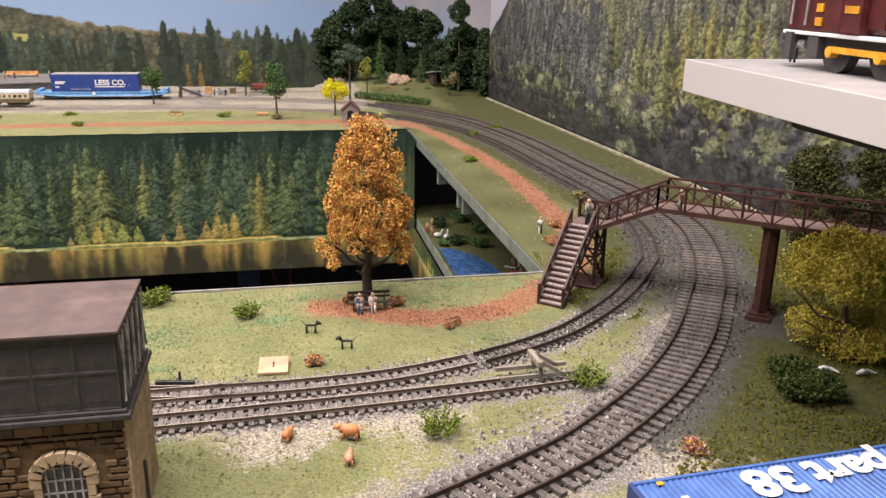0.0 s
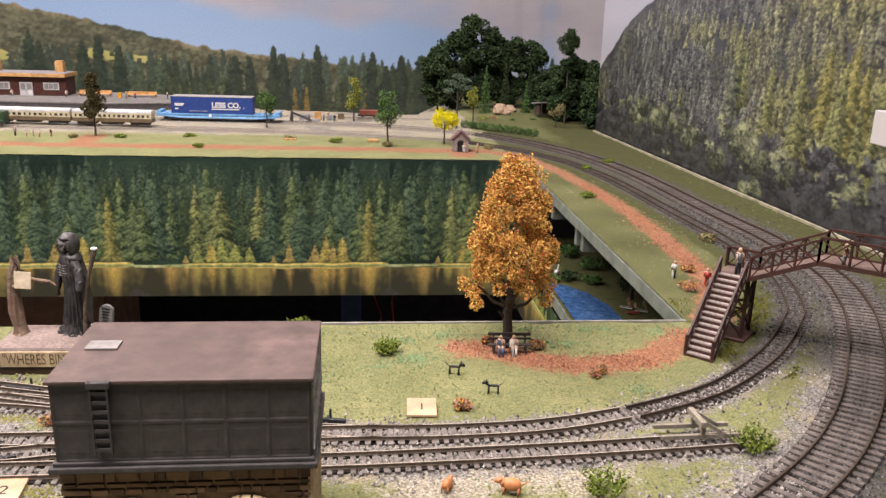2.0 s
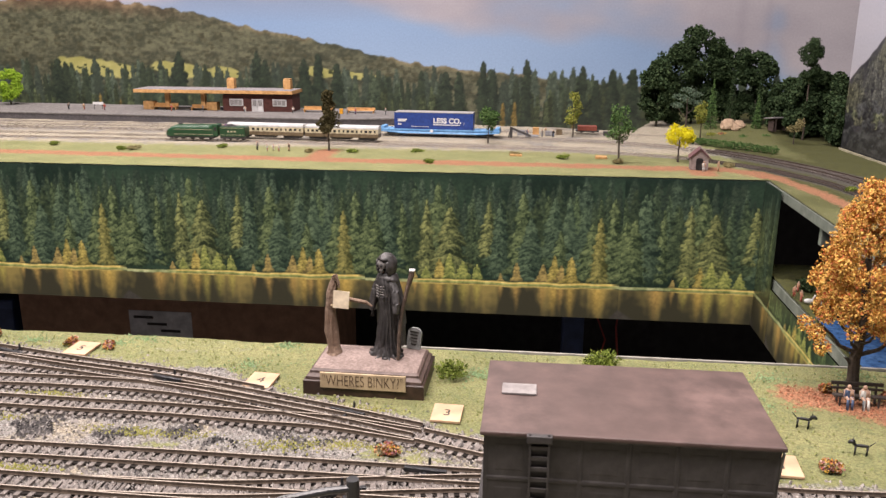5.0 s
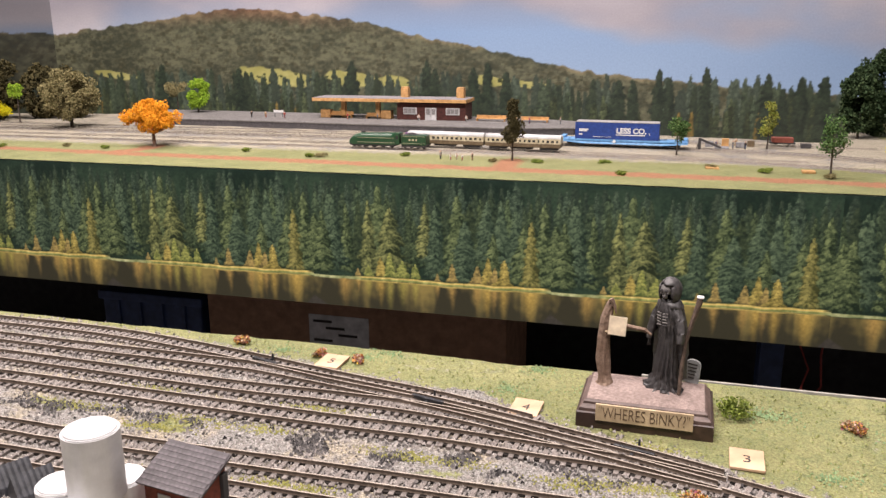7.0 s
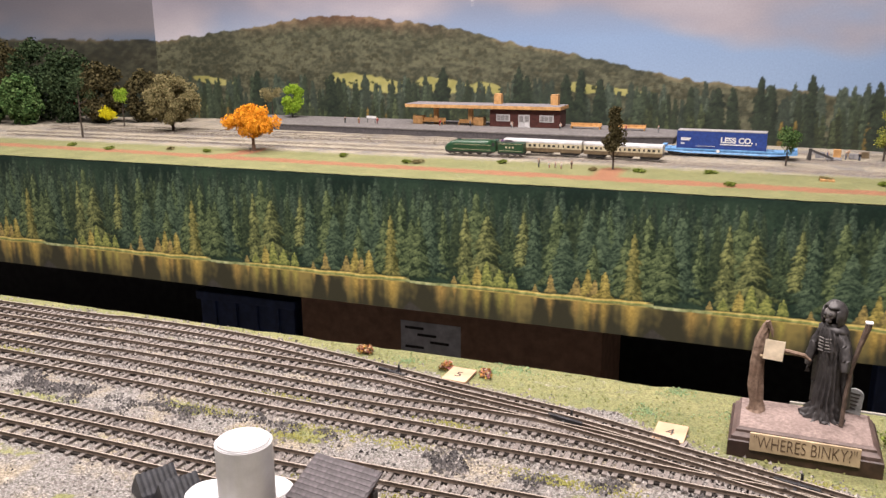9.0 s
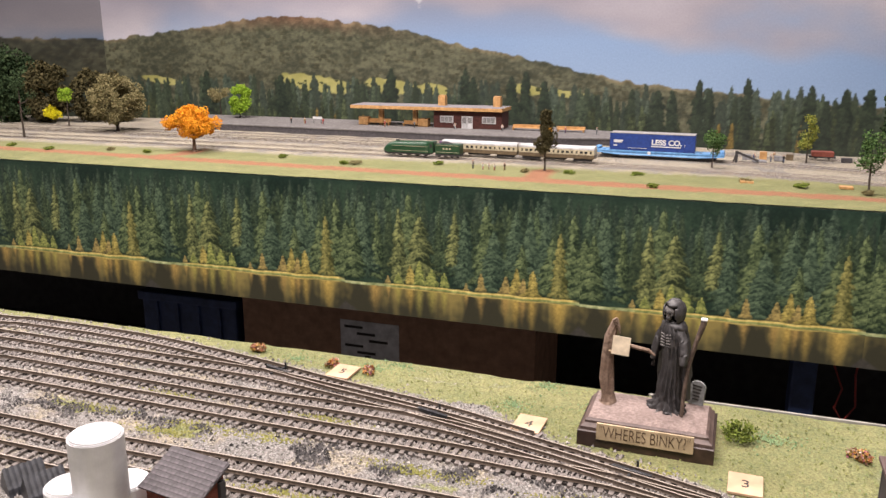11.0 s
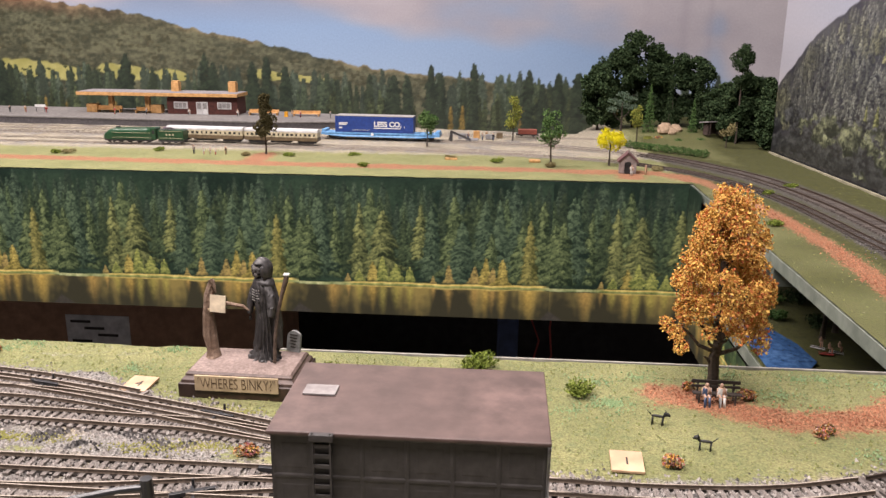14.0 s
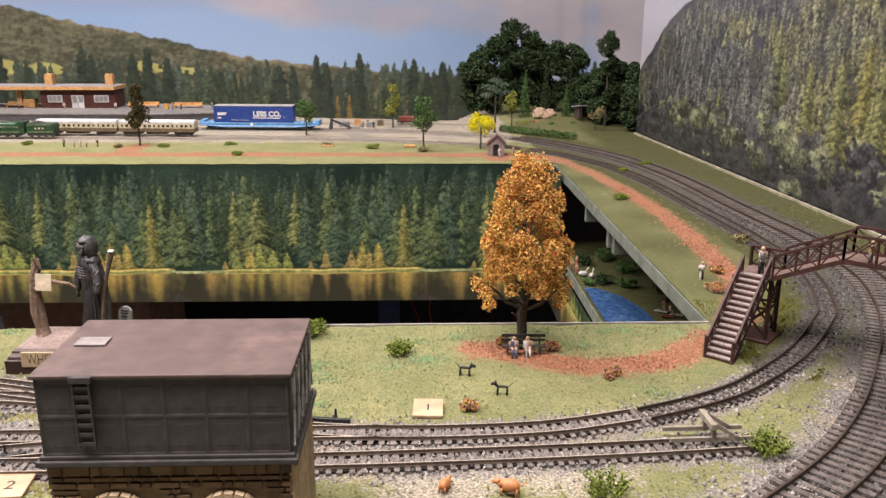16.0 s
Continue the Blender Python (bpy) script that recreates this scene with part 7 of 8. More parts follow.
tree(-1.118, 0.700, 0, 0.075, clumps(0.042, 0.012, 0.042, 26, 0.0115, 260, 104) + clumps(0.022, 0.006, 0.060, 10, 0.010, 240, 105), L_ORANGE, 0.0013, "bright orange spreading tree on the far verge", 0.036, 0.003, [(0.02, (-0.026, 0, 0.038), 0.0014), (0.02, (0.026, 0.004, 0.036), 0.0014)], seed=104, bark=M_BARK)
tree(-1.435, 0.90, 0, 0.105, clumps(0.052, 0.034, 0.058, 52, 0.014, 220, 106) + clumps(0.030, 0.010, 0.092, 14, 0.012, 200, 107), L_SAGE, 0.0015, "large sage-brown tree with a broad crown", 0.05, 0.003, seed=106)
tree(-1.292, 1.107, 0, 0.079, clumps(0.022, 0.024, 0.050, 20, 0.011, 240, 108), L_LIME, 0.0014, "bright lime green tree before the backdrop", 0.03, 0.002, seed=108)
tree(-1.375, 1.16, 0, 0.066, clumps(0.028, 0.010, 0.055, 14, 0.011, 80, 109), L_SAGE, 0.0014, "flat-topped olive tree before the backdrop", 0.04, 0.002, seed=109)
tree(-1.66, 0.97, 0, 0.040, clumps(0.018, 0.010, 0.026, 12, 0.009, 90, 110), L_YELLOW, 0.0012, "small bright yellow tree at the far end", 0.016, 0.0014, seed=110)
tree(-1.526, 0.76, 0, 0.110, clumps(0.020, 0.010, 0.098, 10, 0.011, 60, 111) + [(0.014, 0, 0.05, 0.009, 60), (0.026, 0, 0.078, 0.011, 80)], L_DARK, 0.0012, "tall leaning dark tree with sparse tufts", 0.09, 0.0018, [(0.05, (0.018, 0, 0.038), 0.0012), (0.06, (0.028, 0, 0.078), 0.0012)], seed=111)
tree(-1.60, 0.95, 0, 0.075, clumps(0.014, 0.012, 0.064, 8, 0.010, 90, 112), L_LIME, 0.0013, "yellow-green tree at the far end", 0.06, 0.0014, seed=112)
tree(-1.80, 1.02, 0, 0.060, clumps(0.020, 0.012, 0.044, 10, 0.010, 80, 113), L_RED, 0.0013, "small crimson tree at the far end", 0.035, 0.0014, seed=113)
for k, (x, y, h, lv) in enumerate(((-1.70, 1.00, 0.125, L_SAGEDARK), (-1.78, 0.99, 0.155, L_DARK), (-1.88, 1.00, 0.165, L_DARK), (-1.62, 1.04, 0.105, L_SAGEDARK), (-1.98, 0.98, 0.175, L_SAGEDARK), (-1.84, 0.92, 0.10, L_GREEN), (-1.56, 1.06, 0.10, L_SAGEDARK), (-2.06, 0.95, 0.17, L_DARK), (-1.92, 0.90, 0.085, L_GREEN))):
    tree(x, y, 0, h, clumps(h * 0.36, h * 0.42, h * 0.52, 40, h * 0.17, 105, 120 + k), lv, 0.0032, "dark dense tree massed at the far end", h * 0.4, 0.002, seed=120 + k, group="trees at the far end")
tree(-0.204, 0.880, 0, 0.067, clumps(0.010, 0.022, 0.044, 14, 0.0085, 90, 114), L_LIME_OLIVE := leaf_material("yellow_green_leaves", [(0.12, 0.16, 0.03), (0.22, 0.24, 0.05), (0.28, 0.27, 0.06)]), 0.0011, "yellow-green upright tree behind the tracks", 0.04, 0.0012, seed=114)
tree(-0.332, 0.790, 0, 0.054, clumps(0.013, 0.014, 0.036, 14, 0.0085, 90, 115), L_GREEN, 0.0011, "round green tree beside the container wagon", 0.03, 0.0012, seed=115)

# the wooded corner
for k, (x, y, h, w) in enumerate(((-0.055, 1.03, 0.115, 0.030), (-0.025, 1.06, 0.140, 0.036), (0.012, 1.08, 0.172, 0.038), (0.045, 1.09, 0.150, 0.036), (0.085, 1.10, 0.142, 0.036), (0.125, 1.10, 0.125, 0.034), (0.165, 1.02, 0.085, 0.026), (0.150, 0.935, 0.072, 0.022), (0.182, 0.920, 0.098, 0.026), (0.180, 0.86, 0.104, 0.024), (0.160, 0.90, 0.108, 0.026), (0.172, 0.825, 0.072, 0.018), (0.138, 0.885, 0.090, 0.022), (0.125, 0.945, 0.085, 0.022))):
    tree(x, y, 0.0, h, clumps(w * 0.92, h * 0.42, h * 0.52, 40, w * 0.40, 150, 140 + k), L_DARK, 0.0022, "dark evergreen tree in the wooded corner", h * 0.35, 0.002, seed=140 + k, group="dark trees in the corner")
lone = clumps(0.017, 0.015, 0.132, 18, 0.0085, 200, 151) + clumps(0.012, 0.012, 0.104, 9, 0.006, 130, 152)
tree(0.139, 0.868, 0, 0.15, lone, L_DARK, 0.0011, "tall slender tree with a round tufted head", 0.135, 0.0014, seed=151)
pine = [(dx, 0, z, (0.013, 0.013, 0.005), 130) for dx, z in ((-0.010, 0.070), (0.010, 0.074), (0.0, 0.080), (-0.014, 0.058), (0.012, 0.062), (0.0, 0.066))]
tree(-0.045, 0.811, 0, 0.085, pine, L_PINE := leaf_material("grey_pine", [(0.05, 0.085, 0.06), (0.09, 0.13, 0.09), (0.13, 0.17, 0.12)]), 0.0010, "grey-green pine with flat layered tufts", 0.07, 0.0016, [(0.04, (-0.014, 0, 0.056), 0.0008), (0.045, (0.013, 0, 0.06), 0.0008)], seed=153)
tree(-0.013, 0.86, 0, 0.058, clumps(0.009, 0.012, 0.044, 9, 0.0075, 90, 154), L_LIME_OLIVE, 0.0010, "small yellow-green tree by the hedge", 0.04, 0.0011, seed=154)


def cone_tree(x, y, h, w, leaves, label, seed):
    pcs = [(0, 0, h * (0.12 + 0.8 * k / 9), (w * (1 - k / 10), w * (1 - k / 10), h * 0.07), int(150 * (1 - k / 12))) for k in range(10)]
    return tree(x, y, 0, h, pcs, leaves, 0.0010, label, h * 0.3, 0.0013, seed=seed)


cone_tree(0.019, 0.947, 0.090, 0.016, L_GREEN, "pointed green conifer in the corner garden", 160)
cone_tree(0.086, 0.93, 0.068, 0.011, L_GREEN, "pointed light green conifer by the garden shed", 161)
cone_tree(0.105, 1.0, 0.095, 0.012, L_DARK, "dark pointed conifer behind the garden", 162)
cone_tree(0.065, 1.02, 0.105, 0.014, L_DARK, "dark pointed conifer behind the garden", 163)
tree(0.115, 0.83, 0, 0.045, clumps(0.009, 0.010, 0.032, 8, 0.007, 80, 164), L_SAGE, 0.0010, "pale sage shrub tree by the track", 0.025, 0.001, seed=164)
hedge_me = leaf_mass([(-0.030 + 0.0092 * k, 0.822 - 0.0085 * k, 0.006, (0.009, 0.008, 0.0065), 260) for k in range(11)], 0.0009, 170)
hedge_me.materials.append(L_GREEN)
tagged(new("hedge", hedge_me), "clipped dark green hedge beside the far track", "hedge")
for k, (x, y) in enumerate(((0.03, 0.90), (0.055, 0.88), (0.075, 0.91), (0.05, 0.935), (0.09, 0.885), (0.01, 0.90), (0.12, 0.91))):
    bush(x, y, 0.010, 0.010, (L_FLOWER, L_GREEN, L_LIME_OLIVE)[k % 3], "low garden shrub in the corner plot", 180 + k, 260, 0.0009, "garden_bush", "garden shrubs")
M_ROCK = surface("pale_rock", (0.42, 0.30, 0.20), (0.58, 0.44, 0.32), 200, 0.9, 0, 0.5)
for k, (x, y, r) in enumerate(((0.042, 0.925, 0.011), (0.060, 0.935, 0.009), (0.052, 0.918, 0.006))):
    tagged(solid("garden_rock", ball(bmesh.new(), (0, 0, r * 0.7), r, 2, (1.2, 0.8, 0.9), 0.5), M_ROCK), "pale tan rock in the corner garden", "rock", "garden rocks").location = (x, y, 0.010)
M_SHEDWOOD = surface("shed_wood", (0.055, 0.035, 0.03), (0.09, 0.06, 0.05), 300, 0.8, 0, 0.3)
shed = empty("garden_shelter", pose(0.113, 0.905, 0.012, 0, 0, 20), "dark open garden shelter with a pale grey roof", "shelter")
part("back_wall", B(-0.012, 0.008, 0, 0.012, 0.0095, 0.020), M_SHEDWOOD, shed)
for x in (-0.0115, 0.0115):
    part("side_wall", B(x - 0.0008, -0.004, 0, x + 0.0008, 0.008, 0.018), M_SHEDWOOD, shed)
    part("post", beam(bmesh.new(), (x, -0.009, 0), (x, -0.009, 0.020), 0.0012, 0.0012), M_SHEDWOOD, shed)
part("roof", B(-0.017, -0.013, 0.0195, 0.017, 0.012, 0.0212, m=pose(0, 0, 0, -8, 0, 0)), M_SLATEPALE := surface("pale_roof", (0.26, 0.24, 0.25), (0.36, 0.34, 0.34), 300, 0.8, 0, 0.2), shed, "pale grey roof")

# ---- stone hut ----
M_HUTSTONE = surface("hut_stone", (0.26, 0.21, 0.20), (0.38, 0.32, 0.30), 400, 0.9, 0, 0.4)
M_HUTROOF = surface("hut_roof", (0.13, 0.06, 0.065), (0.20, 0.10, 0.10), 400, 0.8, 0, 0.3)
ch = empty("stone_hut", pose(-0.063, 0.602, 0, 0, 0, -6), "small pale stone hut with a dark arched doorway and red-brown roof", "hut")
gb = bmesh.new()
pr = [(-0.0105, 0.0), (0.0105, 0.0), (0.0105, 0.0150), (0.0, 0.0245), (-0.0105, 0.0150)]
ga = [gb.verts.new((x, -0.009, z)) for x, z in pr]
gc = [gb.verts.new((x, 0.009, z)) for x, z in pr]
gb.faces.new(ga)
gb.faces.new(gc[::-1])
for k in range(5):
    gb.faces.new((ga[k], gc[k], gc[(k + 1) % 5], ga[(k + 1) % 5]))
part("wall", gb, M_HUTSTONE, ch)
for s in (-1, 1):
    part("roof", beam(bmesh.new(), (s * 0.0125, 0, 0.0142), (s * -0.0004, 0, 0.0260), 0.022, 0.0014), M_HUTROOF, ch, "steep red-brown roof")
db = bmesh.new()
dv = [db.verts.new((u, -0.0095, v)) for u, v in arch_profile(0.0080, 0.0148)]
db.faces.new(dv)
bmesh.ops.solidify(db, geom=db.faces[:], thickness=0.0004)
part("doorway", db, M_BLACK, ch, "dark arched doorway")
part("finial", rod(bmesh.new(), (0, -0.009, 0.025), (0, -0.009, 0.030), 0.0012, 0.0004, 8), M_HUTSTONE, ch)

# ---- station ----
M_PLATTOP = surface("platform_top", (0.17, 0.16, 0.155), (0.25, 0.235, 0.225), 200, 0.9, 0, 0.3)
M_PLATSIDE = surface("platform_side", (0.07, 0.065, 0.07), (0.11, 0.10, 0.105), 300, 0.85, 0, 0.3)
M_STATION = surface("station_red_timber", (0.085, 0.022, 0.016), (0.12, 0.035, 0.026), 250, 0.7, 0, 0.25)
M_PINE = surface("varnished_pine", (0.55, 0.30, 0.11), (0.66, 0.40, 0.17), 150, 0.55, 0, 0.15)
pf = empty("station_platform", pose(0, 0, 0), "long grey station platform with a dark brick face", "platform")
bm = bmesh.new()
out = [(-1.42, 1.05), (-1.30, 0.985), (-0.62, 0.955), (-0.50, 0.985), (-0.50, 1.09), (-0.62, 1.13), (-1.42, 1.15)]
lo, hi = [bm.verts.new((x, y, -0.001)) for x, y in out], [bm.verts.new((x, y, 0.0105)) for x, y in out]
bm.faces.new(hi)
for k in range(7):
    bm.faces.new((lo[k], lo[(k + 1) % 7], hi[(k + 1) % 7], hi[k]))
part("platform_body", bm, M_PLATSIDE, pf)
bm = bmesh.new()
c = Vector((-0.95, 1.07))
out2 = [Vector(p) + (Vector(p) - c).normalized() * 0.003 for p in out]
lo, hi = [bm.verts.new((p.x, p.y, 0.0105)) for p in out2], [bm.verts.new((p.x, p.y, 0.0125)) for p in out2]
bm.faces.new(hi)
bm.faces.new(lo[::-1])
for k in range(7):
    bm.faces.new((lo[k], lo[(k + 1) % 7], hi[(k + 1) % 7], hi[k]))
part("coping", bm, M_PLATTOP, pf, "pale paved platform top")
PZ = 0.0126
stn = empty("station_building", pose(-0.772, 1.075, PZ, 0, 0, 0), "dark red timber station with a long pine canopy", "station")
part("wall", B(-0.066, -0.022, 0, 0.066, 0.028, 0.030, bevel=0.0004), M_STATION, stn, "dark red boarded wall")
for x in (-0.040, 0.042):
    w = part("window", B(x - 0.013, -0.0232, 0.010, x + 0.013, -0.0215, 0.0225), M_WHITE, stn, "white framed window")
    for i in range(3):
        part("pane", B(x - 0.0115 + i * 0.0078, -0.0236, 0.0118, x - 0.0115 + i * 0.0078 + 0.0068, -0.0231, 0.0208), M_BARS, w)
for x in (-0.0055, 0.0055):
    d = part("door", B(x - 0.0052, -0.0232, 0.0, x + 0.0052, -0.0215, 0.0225), M_WHITE, stn, "white panelled door")
    part("door_panel", B(x - 0.0036, -0.0236, 0.010, x + 0.0036, -0.0231, 0.0205), M_BARS, d)
roof = part("canopy", B(-0.232, -0.034, 0.0325, 0.070, 0.030, 0.0385, bevel=0.0004), M_PINE, stn, "long flat pine canopy")
part("roof_felt", B(-0.231, -0.033, 0.0385, 0.069, 0.029, 0.0392), M_SLATEPALE, stn)
for x in (-0.178, -0.108):
    part("canopy_post", B(x - 0.004, -0.012, 0, x + 0.004, -0.004, 0.0325), M_PINE, stn)
for x in (-0.058, 0.050):
    ch2 = part("chimney", B(x - 0.007, 0.0, 0.0385, x + 0.007, 0.014, 0.0560, bevel=0.0008), M_PINE, stn, "pine chimney block")
    part("chimney_cap", B(x - 0.0062, 0.001, 0.0560, x + 0.0062, 0.013, 0.0585, bevel=0.0008), M_PINE, ch2)
for k, (x, w, h) in enumerate(((-0.955, 0.05, 0.012), (-0.885, 0.035, 0.010), (-0.660, 0.055, 0.010), (-0.580, 0.050, 0.009))):
    b = empty("pine_bench", pose(x, 1.062, PZ), "pale pine bench on the station platform", "bench", "platform benches")
    part("seat", B(-w / 2, -0.006, h * 0.4, w / 2, 0.004, h * 0.52), M_PINE, b)
    part("backrest", B(-w / 2, 0.003, h * 0.5, w / 2, 0.005, h), M_PINE, b)
    for x2 in (-w / 2 + 0.002, w / 2 - 0.002):
        part("leg", B(x2 - 0.001, -0.005, 0, x2 + 0.001, 0.004, h * 0.4), M_PINE, b)
for k, x in enumerate((-0.985, -0.862)):
    tagged(solid("pine_crate", B(-0.010, -0.008, 0, 0.010, 0.008, 0.015, bevel=0.0006), M_PINE), "pine crate standing under the canopy", "crate", "pine crates").location = (x, 1.066, PZ)
tagged(solid("yellow_bin", B(-0.003, -0.003, 0, 0.003, 0.003, 0.009, bevel=0.0005), M_LOCOYEL), "small yellow bin on the platform", "bin").location = (-0.612, 1.04, PZ)
for k, (x, u, l) in enumerate(((-0.79, "white", "grey"), (-0.70, "white", "black"), (-0.585, "red", "blue"), (-0.60, "tan", "grey"), (-0.87, "grey", "black"), (-0.93, "red", "tan"), (-1.06, "red", "grey"), (-1.10, "tan", "red"), (-1.13, "black", "grey"), (-0.53, "grey", "grey"))):
    miniature(x, 1.035, PZ, 30 * k, P[u], P[l], "tiny waiting figurine on the station platform", 0.0120)
sg = empty("platform_sign", pose(-1.08, 1.05, PZ), "white name board on two posts", "sign")
part("board", B(-0.010, -0.0008, 0.0085, 0.010, 0.0008, 0.0130), M_WHITE, sg)
for x in (-0.008, 0.008):
    part("post", rod(bmesh.new(), (x, 0, 0), (x, 0, 0.010), 0.0006), M_BLACK, sg)

# ---- trains ----
M_LOCOGREEN = surface("loco_green", (0.018, 0.065, 0.030), (0.028, 0.085, 0.042), 200, 0.3, 0, 0.06)
M_CREAM = surface("coach_cream", (0.60, 0.53, 0.36), (0.68, 0.60, 0.42), 200, 0.45, 0, 0.06)
M_BROWN = surface("coach_brown", (0.14, 0.10, 0.055), (0.19, 0.14, 0.08), 200, 0.5, 0, 0.08)
M_LIGHTBLUE = surface("wagon_blue", (0.12, 0.32, 0.62), (0.18, 0.40, 0.70), 200, 0.45, 0, 0.08)
M_CONTBLUE = surface("box_blue", (0.02, 0.055, 0.26), (0.028, 0.07, 0.30), 200, 0.4, 0, 0.06)
M_PURPLE = surface("coach_purple", (0.12, 0.03, 0.16), (0.16, 0.05, 0.20), 200, 0.5, 0, 0.06)


def lofted(rows, seg=14):
    """A body lofted along x through rows of (x, half width, foot z, top z), rounded on top."""
    bm = bmesh.new()
    rings = []
    for x, w, z0, z1 in rows:
        ring = [bm.verts.new((x, -w, z0))]
        for k in range(seg + 1):
            a = math.pi * k / seg
            ring.append(bm.verts.new((x, -w * math.copysign(abs(math.cos(a)) ** 0.6, math.cos(a)), z0 + (z1 - z0) * (0.45 + 0.55 * math.sin(a) ** 0.8))))
        ring.append(bm.verts.new((x, w, z0)))
        rings.append(ring)
    for a, b in zip(rings, rings[1:]):
        for k in range(len(a) - 1):
            bm.faces.new((a[k], a[k + 1], b[k + 1], b[k]))
    bm.faces.new(rings[0])
    bm.faces.new(rings[-1][::-1])
    for f in bm.faces:
        f.smooth = len(f.verts) == 4
    return bm


def wheelset(parent, x, y, r, name="wheel"):
    for s in (-1, 1):
        part(name, rod(bmesh.new(), (x, s * y, r + RAIL_TOP), (x, s * (y + 0.0012), r + RAIL_TOP), r, seg=18), M_BLACK, parent)


lc = empty("steam_locomotive", pose(-0.7500, 0.7535, 0, 0, 0, 0), "streamlined dark green steam locomotive on a far station track", "locomotive")
part("casing", lofted([(-0.062, 0.0020, 0.0090, 0.0105), (-0.0605, 0.0055, 0.0080, 0.0135), (-0.057, 0.0082, 0.0075, 0.0175), (-0.051, 0.0092, 0.0075, 0.0215), (-0.042, 0.0094, 0.0078, 0.0240), (0.006, 0.0096, 0.0080, 0.0250), (0.014, 0.0098, 0.0080, 0.0252)]), M_LOCOGREEN, lc, "streamlined green boiler casing")
part("skirt", B(-0.058, -0.0086, 0.0055, 0.0145, 0.0086, 0.0085, bevel=0.0006), M_BLACK, lc)
part("cab", B(0.014, -0.0098, 0.0080, 0.0210, 0.0098, 0.0252, bevel=0.0012), M_LOCOGREEN, lc)
part("cab_window", B(0.0155, -0.0101, 0.0165, 0.0195, -0.0095, 0.0215), M_GLASSDARK, lc)
part("chimney", B(-0.042, -0.0018, 0.0235, -0.036, 0.0018, 0.0262, bevel=0.0006), M_BLACK, lc)
for z in (0.0175, 0.0105):
    part("lining", B(-0.046, -0.00985, z, 0.0135, -0.0094, z + 0.0004), M_CREAM, lc, "thin cream lining")
for x in (-0.034, -0.020, -0.006):
    wheelset(lc, x, 0.0045, 0.0066)
for x in (-0.052, -0.045, 0.008):
    wheelset(lc, x, 0.0045, 0.0035)
td = empty("tender", pose(-0.7260, 0.7535, 0, 0, 0, 0), "dark green tender lined in cream behind the locomotive", "tender")
part("tank", B(0.0, -0.0098, 0.0080, 0.0385, 0.0098, 0.0225, bevel=0.0010), M_LOCOGREEN, td)
part("coal", ball(bmesh.new(), (0.013, 0, 0.0215), 0.009, 3, (1.2, 0.85, 0.4), 0.5), M_BLACK, td)
for z in (0.0105, 0.0205):
    part("lining", B(0.002, -0.01005, z, 0.0365, -0.0096, z + 0.0004), M_CREAM, td)
for k in range(3):
    part("letter_bar", B(0.012 + k * 0.005, -0.01005, 0.0145, 0.0145 + k * 0.005, -0.0096, 0.0170), M_CREAM, td)
part("frame", B(0.0, -0.0085, 0.0050, 0.0385, 0.0085, 0.0082), M_BLACK, td)
for x in (0.005, 0.015, 0.025, 0.034):
    wheelset(td, x, 0.0045, 0.0036)


def coach(x0, x1, y0, y1, label, purple=False):
    L = math.hypot(x1 - x0, y1 - y0)
    c = empty("passenger_coach", pose((x0 + x1) / 2, (y0 + y1) / 2, 0, 0, 0, math.degrees(math.atan2(y1 - y0, x1 - x0))), label, "coach", "passenger coaches")
    part("lower_body", B(-L / 2, -0.0094, 0.0070, L / 2, 0.0094, 0.0125, bevel=0.0005), M_BROWN, c, "brown lower side")
    part("upper_body", B(-L / 2, -0.0092, 0.0125, L / 2, 0.0092, 0.0205, bevel=0.0005), M_CREAM, c, "cream upper side")
    part("roof", lofted([(-L / 2, 0.0092, 0.0195, 0.0245), (L / 2, 0.0092, 0.0195, 0.0245)]), M_WHITE, c, "white rounded roof")
    if purple:
        part("gangway_end", B(-L / 2 - 0.0045, -0.0088, 0.0070, -L / 2 + 0.0005, 0.0088, 0.0220, bevel=0.0008), M_PURPLE, c, "purple and red coach end")
        part("red_corner", B(-L / 2 - 0.0049, -0.0091, 0.0075, -L / 2 - 0.0005, -0.0030, 0.0140), P["red"], c)
    xs = [-L / 2 + 0.005 + k * (L - 0.01) / 15 for k in range(16)]
    for k, x in enumerate(xs):
        w = 0.0024 if k % 4 in (0, 3) else 0.0040
        for s in (-1, 1):
            part("window", B(x - w / 2, s * 0.0093 - 0.0002, 0.0145, x + w / 2, s * 0.0093 + 0.0002, 0.0178), M_GLASSDARK, c)
    for s in (-1, 1):
        bogie = part("bogie", B(s * L * 0.34 - 0.013, -0.0070, 0.0035, s * L * 0.34 + 0.013, 0.0070, 0.0068, bevel=0.0005), M_BLACK, c)
        for d in (-0.009, 0.009):
            wheelset(bogie, s * L * 0.34 + d, 0.0045, 0.0032)
    part("underframe", B(-L * 0.15, -0.0060, 0.0040, L * 0.12, 0.0060, 0.0070), M_BLACK, c)
    return c


